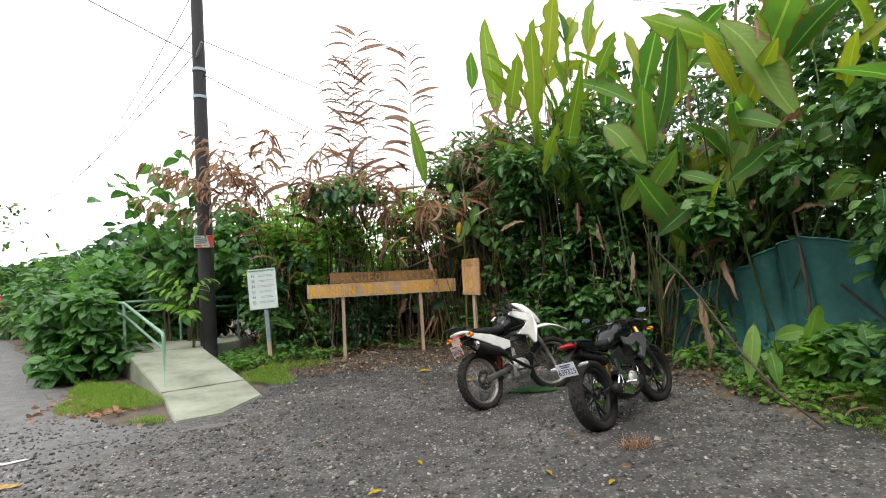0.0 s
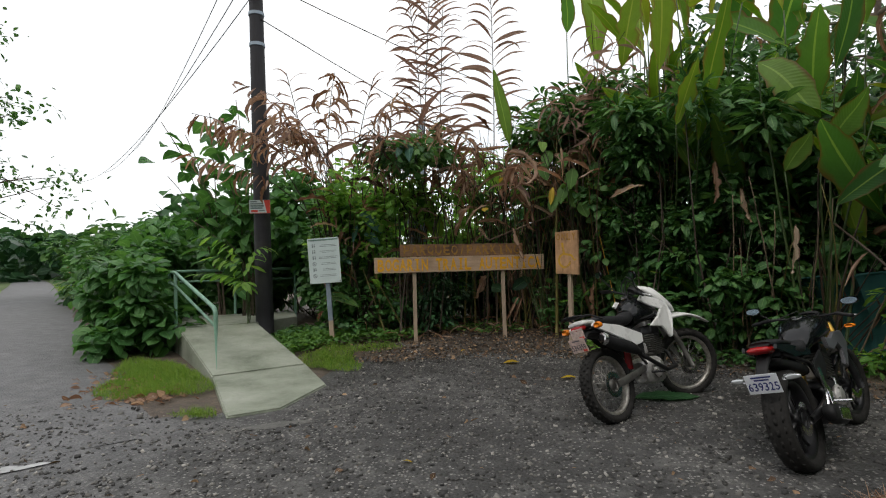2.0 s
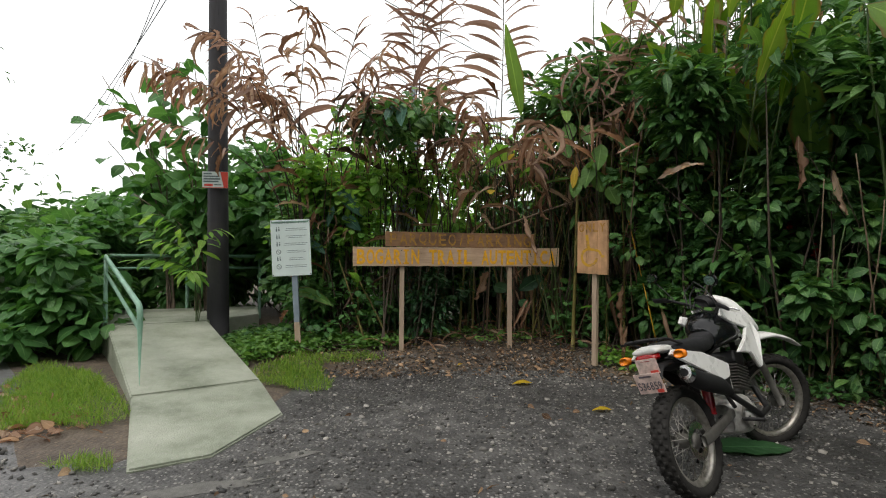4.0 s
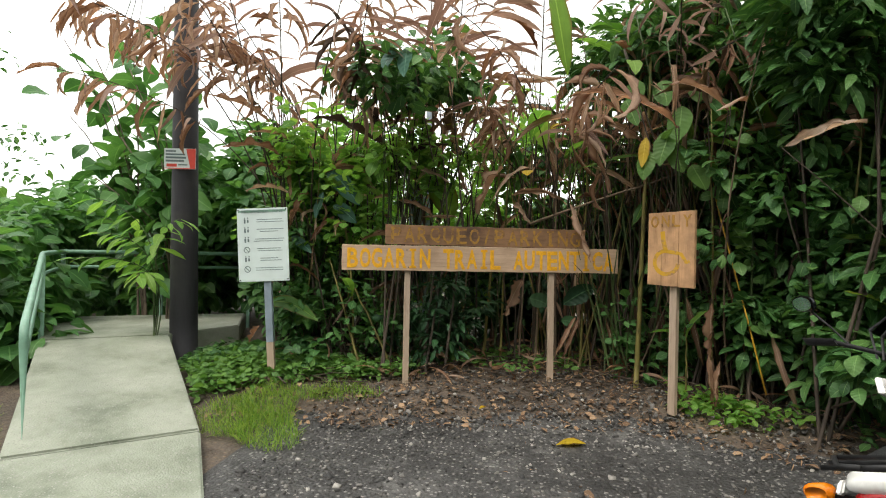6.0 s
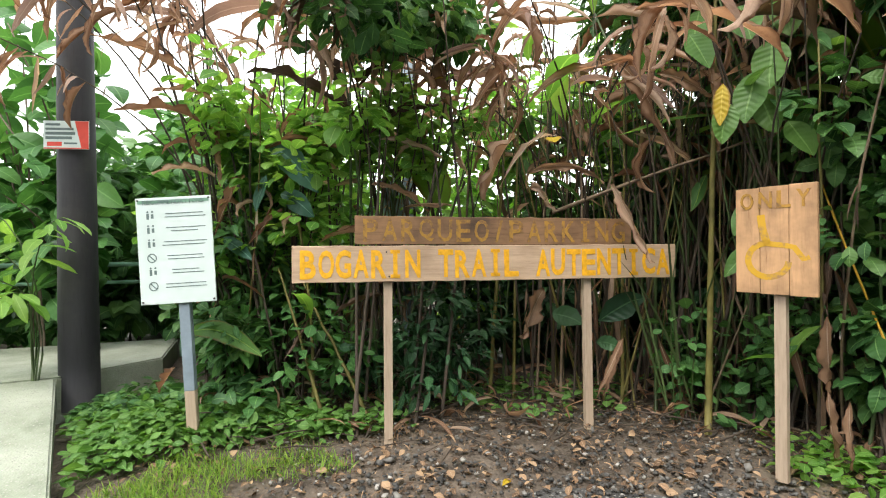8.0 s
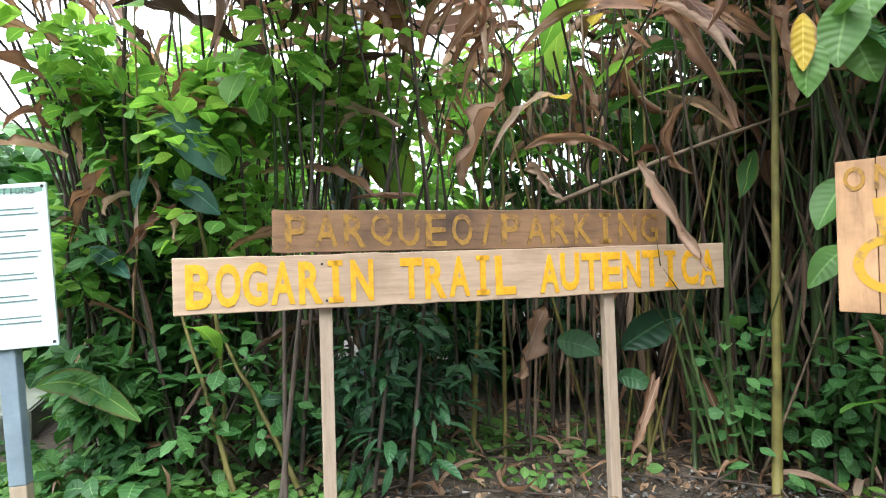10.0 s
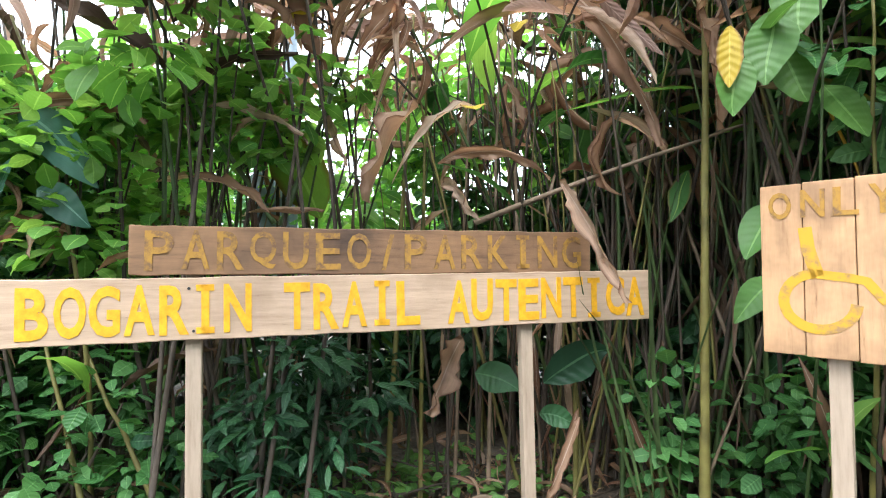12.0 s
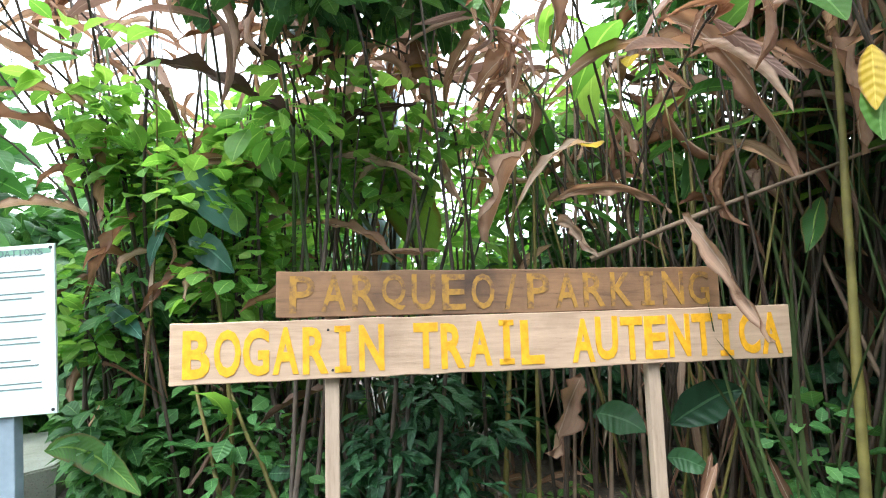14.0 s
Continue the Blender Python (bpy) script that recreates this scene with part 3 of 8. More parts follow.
def info_sign():
    o = Matrix.Translation((-2.83, 8.97, 0)) @ Matrix.Rotation(radians(7), 4, "Z")
    t = thing("rules_sign", "white visitor rules sign with pictograms on a half-painted post", "sign", o)
    tilt = Matrix.Translation((-0.075, 0, 1.268)) @ Matrix.Rotation(radians(-3.2), 4, "Y")
    panel = part("panel", box(0.425, 0.012, 0.615, 0.003), M_WHITE, t, "white sign panel", m=tilt)
    paint = Matrix.Translation((0, -0.0075, 0)) @ Matrix.Rotation(radians(90), 4, "X")
    part("green_edge", box(0.4, 0.002, 0.018, 0, Matrix.Translation((0, -0.0065, 0.283))), M_GREEN_RAIL, panel)
    letters("RECOMMENDATIONS", 0.35, 0.024, M_INK, panel, paint @ Matrix.Translation((-0.175, 0.268, 0.001)), 0.0006, 0.0, 0.85)
    rng = random.Random(5)
    for k in range(6):
        z = 0.212 - k * 0.081
        for q in range(2):
            w = rng.uniform(0.15, 0.25)
            part("text_bar", box(w, 0.0016, 0.0045, 0, Matrix.Translation((0.055 + rng.uniform(-0.01, 0.01), -0.0068, z - q * 0.019))), M_INK, panel)
        if k in (3, 5):
            bm = bmesh.new()
            bmesh.ops.create_circle(bm, segments=24, radius=0.027, matrix=Matrix.Identity(4))
            bmesh.ops.extrude_edge_only(bm, edges=bm.edges[:])
            bm.verts.ensure_lookup_table()
            for v in bm.verts[24:]:
                v.co *= 0.78
            box(0.05, 0.006, 0.0012, 0, Matrix.Rotation(radians(-45), 4, "Z"), bm)
            part("prohibition_ring", bm, M_INK, panel, m=paint @ Matrix.Translation((-0.135, z - 0.01, 0.001)))
        else:
            for q in (0, 1):
                bm = box(0.014, 0.001, 0.035 - 0.01 * q, 0.0004, Matrix.Translation((-0.147 + q * 0.026, -0.0068, z - 0.012)))
                bmesh.ops.create_uvsphere(bm, u_segments=8, v_segments=5, radius=0.006, matrix=Matrix.Translation((-0.147 + q * 0.026, -0.0066, z + 0.014)) @ Matrix.Diagonal((1, 0.1, 1, 1)))
                part("pictogram", bm, M_INK, panel)
    for x in (-0.2, 0.2):
        for z in (-0.293, 0.293):
            part("screw", rod((x, -0.009, z), (x, -0.005, z), 0.006, sides=8), M_WIRE, panel)
    lean = Matrix.Translation((0.02, 0.03, 0)) @ Matrix.Rotation(radians(-3.4), 4, "Y")
    part("post", box(0.062, 0.045, 1.05, 0.005, Matrix.Translation((0, 0, 0.975))), M_GREY_POST, t, "grey-blue painted upper post", m=lean)
    part("post_foot", box(0.061, 0.044, 0.42, 0.005, Matrix.Translation((0, 0, 0.24))), M_POST, t, "bare wooden foot of the post", m=lean)


info_sign()


def utility_pole():
    t = thing("utility_pole", "dark tarred wooden utility pole on the landing", "pole", Matrix.Translation((-4.13, 9.77, 0.0)))
    H = Heap()
    zs = np.array([0.1, 0.5, 1.2, 2.2, 3.5, 5.0, 7.0, 9.0])
    V, F = tube([(-0.012 * z, 0.0, z) for z in zs], 0.135 - 0.006 * zs, 20)
    H.add(V, F)
    child("shaft", H.mesh("shaft", M_POLE), t)
    for z in (4.62, 5.1):
        H = Heap()
        V, F = tube([(-0.012 * z, 0, z - 0.025), (-0.012 * z, 0, z + 0.025)], 0.118, 16)
        H.add(V, F)
        child("steel_band", H.mesh("steel_band", M_GREY_POST), t)
    part("bracket", rod((-0.06, -0.1, 5.3), (0.1, -0.22, 5.5), 0.02), M_GREY_POST, t)
    s = thing("pole_notice", "small white and red printed notice nailed to the pole", "sign", Matrix.Translation((-4.12, 9.63, 2.105)) @ Matrix.Rotation(radians(9), 4, "Z"))
    panel = part("panel", box(0.31, 0.006, 0.205, 0.002), M_WHITE, s, "white printed notice")
    bm = bmesh.new()
    for q in ((0.075, -0.1), (0.153, -0.1), (0.153, 0.1), (0.02, 0.1)):
        bm.verts.new((q[0] + (0.04 if q[1] > 0 and q[0] < 0.1 else 0.03 if q[0] < 0.1 else 0), -0.0045, q[1]))
    bm.faces.new(bm.verts[:])
    part("red_field", bm, M_RED, panel)
    for k, (w, h) in enumerate(((0.1, 0.016), (0.19, 0.016), (0.2, 0.02), (0.18, 0.02))):
        part("text_bar", box(w, 0.0016, h, 0, Matrix.Translation((-0.14 + w / 2, -0.004, 0.075 - k * 0.032))), M_INK, panel)
    part("emblem", box(0.1, 0.0016, 0.03, 0, Matrix.Translation((-0.08, -0.004, -0.065))), M_RED, panel)
    part("text_bar", box(0.09, 0.0016, 0.012, 0, Matrix.Translation((0.03, -0.004, -0.06))), M_INK, panel)
    part("red_edge", box(0.306, 0.0016, 0.008, 0, Matrix.Translation((0, -0.004, -0.096))), M_RED, panel)


utility_pole()


def cable(a, b, sag, r=0.008):
    a, b = Vector(a), Vector(b)
    pts = [tuple(a.lerp(b, i / 16) - Vector((0, 0, sag * 4 * (i / 16) * (1 - i / 16)))) for i in range(17)]
    H = Heap()
    V, F = tube(pts, r, 5)
    H.add(V, F)
    tagged(new("overhead_cable", H.mesh("overhead_cable", M_WIRE)), "thin black overhead cable from the pole", "cable", "overhead cables")


for a, b, sag in (((-4.1, 9.7, 7.4), (14, 16, 8.5), 0.5), ((-4.1, 9.7, 5.6), (8, 26, 6.2), 0.6), ((-4.1, 9.7, 5.0), (6, 34, 4.6), 0.5), ((-4.15, 9.7, 5.45), (-26, 32, 6.5), 0.7),
                  ((-4.15, 9.7, 5.9), (-24.5, 32, 7.0), 0.7), ((-4.15, 9.7, 6.6), (-23, 32, 8.0), 0.7), ((-4.15, 9.7, 5.3), (-9.5, 1, 7.6), 0.2)):
    cable(a, b, sag)

# ---- plants ----
RNG = np.random.default_rng(11)


def leaf_set(name, material, k, **args):
    """A few shared leaf meshes."""
    rng = np.random.default_rng(k * 7 + len(name))
    out = []
    for i in range(k):
        a = {key: (rng.uniform(*v) if isinstance(v, tuple) else v) for key, v in args.items()}
        out.append(mesh_of(name, material, *blade(seed=i + 3, **a)))
    return out


BANANA = leaf_set("leaf", M_BANANA, 8, L=(0.95, 1.2), W=(0.28, 0.4), n=14, droop=(0.2, 1.2), fold=(0.1, 0.5), ruffle=0.05, belly=0.5, cols=5, stalk=0.08, twist=(-0.9, 0.9), torn=0.35)
BANANA_Y = leaf_set("leaf", M_BANANA_YELLOW, 5, L=(0.95, 1.2), W=(0.22, 0.34), n=14, droop=(0.2, 1.4), fold=(0.2, 0.6), ruffle=0.07, belly=0.5, cols=5, stalk=0.08, twist=(-1.2, 1.2), torn=0.4)
DRY_ARGS = dict(L=(0.9, 1.1), W=(0.16, 0.3), n=12, droop=(0.5, 2.4), fold=(0.4, 1.1), ruffle=0.13, belly=0.42, cols=5, stalk=0.05, twist=(-1.8, 1.8), torn=0.35, curl=(0.0, 0.8), lift=(0.0, 0.6))
DRY = leaf_set("dry_leaf", M_DRY, 14, **DRY_ARGS)
DRY_DARK = leaf_set("dry_leaf", M_DRY_DARK, 8, **DRY_ARGS)
DRY_LONG = leaf_set("dry_leaf", M_DRY, 8, L=1.0, W=(0.13, 0.2), n=12, droop=(0.2, 0.9), fold=(0.5, 1.1), ruffle=0.1, belly=0.42, cols=5, stalk=0.05, twist=(-0.9, 0.9), torn=0.35, curl=(0.0, 0.6))
MAUVE = leaf_set("dry_leaf", M_DRY_GREY, 8, L=(0.9, 1.1), W=(0.1, 0.17), n=8, droop=(0.9, 1.9), fold=(0.3, 0.9), ruffle=0.05, belly=0.4, cols=3, stalk=0.05, twist=(-1, 1), lift=(0.2, 0.5))
GINGER = leaf_set("leaf", M_BUSH, 6, L=(0.9, 1.1), W=(0.2, 0.3), n=8, droop=(0.4, 1.3), fold=(0.1, 0.4), ruffle=0.03, belly=0.48, cols=5, stalk=0.08)
LIGHT = leaf_set("leaf", M_LIGHT, 5, L=(0.9, 1.1), W=(0.22, 0.34), n=8, droop=(0.3, 1.2), fold=(0.1, 0.4), ruffle=0.03, belly=0.5, cols=5, stalk=0.08)
OVAL_YELLOW = leaf_set("leaf", M_YELLOW_LEAF, 3, L=1.0, W=(0.4, 0.5), n=9, droop=(0.2, 0.6), fold=(0.1, 0.3), ruffle=0.04, belly=0.5, cols=5, stalk=0.06)

BROAD = [blade(1, RNG.uniform(0.5, 0.7), 5, RNG.uniform(0.5, 1.3), RNG.uniform(0.05, 0.35), RNG.uniform(-0.3, 0.3), 0.03, 0.42, 3, i, 0.12) for i in range(6)]
LANCE = [blade(1, RNG.uniform(0.24, 0.38), 5, RNG.uniform(0.4, 1.2), RNG.uniform(0.1, 0.4), RNG.uniform(-0.4, 0.4), 0.02, 0.45, 3, i, 0.08) for i in range(6)]
SMALL = [blade(1, RNG.uniform(0.5, 0.8), 3, RNG.uniform(0.2, 0.9), RNG.uniform(0.05, 0.3), 0, 0, 0.42, 3, i, 0.08) for i in range(4)]
ROUND = [blade(1, RNG.uniform(0.75, 0.95), 4, RNG.uniform(0.1, 0.7), RNG.uniform(0.02, 0.25), 0, 0, 0.45, 3, i, 0.1) for i in range(4)]
STRIP = [blade(1, RNG.uniform(0.1, 0.2), 6, RNG.uniform(0.6, 2.2), RNG.uniform(0.3, 0.9), RNG.uniform(-2, 2), 0.08, 0.45, 3, i) for i in range(8)]


SHRED = [blade(1, RNG.uniform(0.08, 0.16), 6, RNG.uniform(-0.3, 0.4), RNG.uniform(0.4, 1.0), RNG.uniform(-1, 1), 0.05, 0.45, 3, i) for i in range(8)]


def cane(parent, name, base, top, bow, r, material, rng, joints=True):
    """One stem; returns its points."""
    base, top = np.array(base, float), np.array(top, float)
    k = 10
    s = np.linspace(0, 1, k)[:, None]
    P = base + (top - base) * s + np.array(bow) * (s * (1 - s) * 4) * 0.5 + rng.normal(0, 0.006, (k, 3)) * s
    rad = r * (1 - 0.6 * s[:, 0])
    if joints:
        rad = rad * (1 + 0.1 * (np.arange(k) % 2))
    H = Heap()
    H.add(*tube(P, rad, 7))
    child(name, H.mesh(name, material), parent)
    return P


def along(P, f):
    q = f * (len(P) - 1)
    k = min(int(q), len(P) - 2)
    return P[k] + (P[k + 1] - P[k]) * (q - k)


def put_leaf(parent, me, p, yaw, pitch, roll, size, name="leaf"):
    child(name, me, parent, Matrix.Translation(tuple(p)) @ turn(yaw, pitch, roll) @ Matrix.Scale(size, 4))


def clear_of_signs(t, p, yaw, pitch, size):
    """Whether a leaf from p stays behind the plane of the signs."""
    w = t.matrix_basis.translation
    tip = w.y + p[1] + size * math.sin(yaw) * max(math.cos(pitch), 0.4)
    return w.z + p[2] - size > 1.75 or tip > max(9.5 + 0.233 * (w.x + p[0]), 9.12)


def leaf_between(parent, me, a, b, roll=0.0, name="leaf"):
    """A leaf from its base a to about its tip b, in the plant's own space."""
    a, b = Vector(a) - parent.matrix_basis.translation, Vector(b) - parent.matrix_basis.translation
    d = b - a
    put_leaf(parent, me, a, math.atan2(d.y, d.x), math.atan2(d.z, math.hypot(d.x, d.y)) + 0.25, roll, d.length * 1.05, name)


def arched_leaf(parent, material, a, b, width, sag=0.1, face=0.3, seed=0, name="leaf", belly=0.45, fold=0.3, ruffle=0.05, twist=0.0, torn=0.0):
    """A single leaf from its base a to its tip b, arched by sag and turned by face about its own length."""
    rng = np.random.default_rng(seed)
    o = np.array(parent.matrix_basis.translation)
    a, b = np.array(a, float) - o, np.array(b, float) - o
    n, cols = 14, 5
    s = np.linspace(0, 1, n + 1)
    L = np.linalg.norm(b - a)
    C = a + (b - a) * s[:, None] + np.array([0, 0, 1.0]) * (sag * L * 4 * s * (1 - s))[:, None] + rng.normal(0, 0.02 * L, 3) * (np.sin(s * 6.3) * s)[:, None]
    T = np.gradient(C, axis=0)
    T /= np.linalg.norm(T, axis=1)[:, None]
    N = np.array([0.0, -0.8, 0.6]) - T * (T @ np.array([0.0, -0.8, 0.6]))[:, None]
    N /= np.linalg.norm(N, axis=1)[:, None]
    B = np.cross(T, N)
    g = (face + twist * s)[:, None]
    N, B = N * np.cos(g) + B * np.sin(g), B * np.cos(g) - N * np.sin(g)
    w = np.maximum(width / 2 * np.sin(np.pi * s ** (math.log(0.5) / math.log(belly))) ** 0.75, width * 0.03)
    V, U = np.zeros((n + 1, cols, 3)), np.zeros((n + 1, cols, 2))
    for j, q in enumerate(np.linspace(-1, 1, cols)):
        wave = ruffle * width * abs(q) * np.sin(s * rng.uniform(14, 24) + rng.uniform(0, 6))
        ww = w * (1 - torn * rng.random(n + 1) * abs(q))
        V[:, j] = C + B * (q * ww * math.cos(fold))[:, None] + N * (abs(q) * ww * math.sin(fold) + wave)[:, None]
        U[:, j, 0], U[:, j, 1] = s, (q + 1) / 2
    idx = np.arange((n + 1) * cols).reshape(n + 1, cols)
    F = np.stack([idx[:-1, :-1], idx[1:, :-1], idx[1:, 1:], idx[:-1, 1:]], -1).reshape(-1, 4)
    child(name, mesh_of(name, material, V.reshape(-1, 3), F, U.reshape(-1, 2)), parent)


def dry_leaves(parent, material, rows, seed):
    for i, (ax, ay, az, bx, by, bz, w, sag, face) in enumerate(rows):
        arched_leaf(parent, material, (ax, ay, az), (bx, by, bz), w * 1.1, sag, face, seed + i, "dry_leaf", 0.42, 0.95, 0.17, 1.1 * (-1) ** i, 0.45)


def green_leaves(parent, material, rows, seed, torn=0.1):
    for i, (ax, ay, az, bx, by, bz, w, sag, face) in enumerate(rows):
        arched_leaf(parent, material, (ax, ay, az), (bx, by, bz), w * 1.05, sag, face, seed + i, "leaf", 0.48, 0.2, 0.02, 0.3 * (-1) ** i, torn)


def stalks_to(parent, rows, root, seed, r=0.016, material=None):
    """A stalk from the clump's root to each leaf's base."""
    rng = np.random.default_rng(seed)
    o = np.array(parent.matrix_basis.translation)
    for row in rows:
        base = np.array((root[0] + rng.normal(0, 0.12), root[1] + rng.normal(0, 0.12), 0)) - [o[0], o[1], 0.04]
        cane(parent, "stalk", base, np.array(row[:3]) - o, rng.normal(0, 0.12, 3) * [1, 1, 0], r, material or M_STEM, rng, False)


def ginger_clump(x, y, seed, stems=5, height=(2.0, 3.0), dry=0.75, lean=(0, -0.3), spread=0.35, leaves=5, size=(0.3, 0.6), low=0.5, dark=0.2, sheaths=26, label=None):
    """A clump of canes, most of their leaves dead and hanging."""
    rng = np.random.default_rng(seed)
    t = thing("ginger_clump", label or "clump of tall canes with withered brown leaves", "plant", Matrix.Translation((x, y, gz(x, y))), "withered canes")
    paths = []
    for i in range(stems):
        a, h = rng.uniform(0, 6.28), rng.uniform(*height)
        b = np.array([math.cos(a), math.sin(a), 0]) * rng.uniform(0.02, spread * 0.7)
        tip = b * 1.5 + np.array([lean[0] + rng.normal(0, spread * 1.1), lean[1] + rng.normal(0, spread * 0.7), h])
        mt = [M_STEM, M_STEM_DRY, M_STEM_DRY, M_STEM_DRY, M_STEM_PALE, M_STEM_YELLOW][rng.integers(0, 6)]
        P = cane(t, "cane", b - [0, 0, 0.05], tip, rng.normal(0, 0.12, 3) * [1, 1, 0], rng.uniform(0.005, 0.013), mt, rng)
        paths.append(P)
        for j in range(leaves):
            p = along(P, low + (1 - low) * (j + rng.random()) / leaves)
            dead = rng.random() < dry
            yaw, pitch, s = rng.uniform(0, 6.28), rng.uniform(-1.3, 0.6) if dead else rng.uniform(-0.2, 1.0), rng.uniform(*size)
            if not clear_of_signs(t, p, yaw, pitch, s):
                yaw = -yaw
            if not clear_of_signs(t, p, yaw, pitch, s):
                continue
            if dead:
                pool = DRY_DARK if rng.random() < dark else DRY
                put_leaf(t, pool[rng.integers(0, len(pool))], p, yaw, pitch, rng.normal(0, 0.7), s, "dry_leaf")
            else:
                pool = GINGER + LIGHT
                put_leaf(t, pool[rng.integers(0, len(pool))], p, yaw, pitch, rng.normal(0, 0.4), s, "leaf")
    if sheaths:
        k = rng.integers(0, len(paths), sheaths)
        Q = np.array([along(paths[i], rng.uniform(0.05, 0.6)) for i in k])
        H = scatter(SHRED, Q, rng.uniform(0, 6.28, sheaths), rng.normal(-1.35, 0.25, sheaths), rng.normal(0, 0.8, sheaths), rng.uniform(0.12, 0.4, sheaths), rng)
        child("dry_sheath", H.mesh("dry_sheath", M_DRY if seed % 4 == 0 else M_DRY_DARK), t, None, "shreds of dry leaf sheath")["kind"] = "stuff"
    return t


def weeping(x, y, seed, shoots, h, reach, toward, material_set, ln=(0.3, 0.48), first=0.45, count=16):
    """Shoots that arch over, their dead leaves hanging in two rows."""
    rng = np.random.default_rng(seed)
    t = thing("weeping_shoots", "arching shoots with hanging rows of dead brown leaves", "plant", Matrix.Translation((x, y, gz(x, y))), "withered canes")
    for i in range(shoots):
        a = toward + rng.normal(0, 0.8)
        r, hh = reach * rng.uniform(0.5, 1.2), h * rng.uniform(0.8, 1.05)
        s = np.linspace(0, 1, 14)[:, None]
        d = np.array([math.cos(a), math.sin(a), 0])
        P = d * r * s ** 2.2 + np.array([0, 0, 1.0]) * hh * (1.45 * s - 0.45 * s ** 3.2) + rng.normal(0, 0.04, 3) * s
        H = Heap()
        H.add(*tube(P, 0.011 * (1 - 0.7 * s[:, 0]), 6))
        child("shoot", H.mesh("shoot", M_STEM_DRY), t)
        for j in range(count):
            f = first + (1 - first) * j / count
            p, yaw, s = along(P, f), a + (1.1 if j % 2 else -1.1) + rng.normal(0, 0.4), rng.uniform(*ln)
            if clear_of_signs(t, p, yaw, -0.5, s):
                put_leaf(t, material_set[rng.integers(0, len(material_set))], p, yaw, rng.uniform(-1.2, 0.0), rng.normal(0, 0.6), s, "dry_leaf")
    return t


def heliconia(x, y, seed, height, leaves=8, size=(0.8, 1.4), yellow=0.2, dry=0.1, lean=(0, 0), up=(0.6, 1.4), low=0.45):
    """A banana-like clump with long paddles on tall stalks."""
    rng = np.random.default_rng(seed)
    t = thing("heliconia_clump", "tall banana-like clump with long ragged green paddle leaves", "plant", Matrix.Translation((x, y, gz(x, y))), "heliconia clumps")
    for i in range(leaves):
        a = rng.uniform(0, 6.28)
        h = height * rng.uniform(low, 1.0)
        out = rng.uniform(0.08, 0.45)
        b = np.array([math.cos(a), math.sin(a), 0]) * rng.uniform(0.03, 0.2)
        top = np.array([math.cos(a) * out + lean[0], math.sin(a) * out + lean[1], h * 0.74])
        P = cane(t, "stalk", b - [0, 0, 0.05], top, rng.normal(0, 0.1, 3) * [1, 1, 0], rng.uniform(0.012, 0.022), M_STEM if rng.random() < 0.8 else M_STEM_DRY, rng, False)
        r = rng.random()
        s = rng.uniform(*size)
        if r < dry:
            put_leaf(t, DRY[rng.integers(0, len(DRY))], P[-1], a, rng.uniform(-1.2, -0.2), rng.normal(0, 0.4), s * 0.5, "dry_leaf")
        else:
            pool = BANANA_Y if r < dry + yellow else BANANA
            put_leaf(t, pool[rng.integers(0, len(pool))], P[-1] - [0, 0, 0.05], a, rng.uniform(*up), rng.normal(0, 0.8), s)
    return t


def shrub(x, y, seed, radius, height, count, leaf, size, material, name="shrub", label="leafy green shrub", z=None, flat=1.0, droop=0.15, hollow=0.4, group="", twigs=6, bottom=0.1, category="shrub", root=(0, 0)):
    """A bush: stems from the ground and a crown of single leaves in uneven lobes."""
    rng = np.random.default_rng(seed)
    z0 = gz(x, y) if z is None else z
    t = thing(name, label, category, Matrix.Translation((x, y, z0)), group)
    lobes = max(5, int(count ** 0.36))
    C = rng.normal(0, 0.45, (lobes, 3)) * [radius, radius * flat, 0]
    C[:, 2] = rng.uniform(height * bottom, height * 0.88, lobes)
    R = rng.uniform(0.22, 0.55, lobes) * min(radius, height * 0.7)
    k = rng.integers(0, lobes, count)
    d = rng.normal(0, 1, (count, 3))
    d /= np.linalg.norm(d, axis=1)[:, None]
    rr = (hollow + (1.15 - hollow) * rng.random(count) ** 0.7)
    P = C[k] + d * (R[k] * rr)[:, None] * [1, flat ** 0.5, 0.85]
    keep = P[:, 2] > 0.03
    P, d = P[keep], d[keep]
    n = len(P)
    yaw = np.arctan2(d[:, 1], d[:, 0]) + rng.normal(0, 0.7, n)
    pitch = np.clip(d[:, 2], -0.3, 1) * 0.5 - droop + rng.normal(0, 0.35, n)
    H = scatter(leaf, P, yaw, pitch, rng.normal(0, 0.4, n), rng.uniform(size[0], size[1], n), rng)
    child("foliage", H.mesh("foliage", material), t)["kind"] = "stuff"
    for i in range(twigs):
        H = Heap()
        c = C[i % lobes] + rng.normal(0, 0.08, 3)
        b = rng.normal(0, 0.07, 3) * [1, 1, 0] + [root[0], root[1], -0.04]
        mid = (b + c) / 2 + rng.normal(0, 0.1, 3) + np.array([root[0], root[1], 0]) * 0.35
        H.add(*tube([b, mid, c], [0.012, 0.009, 0.004], 6))
        child("branch", H.mesh("branch", M_STEM_DRY), t)
    return t


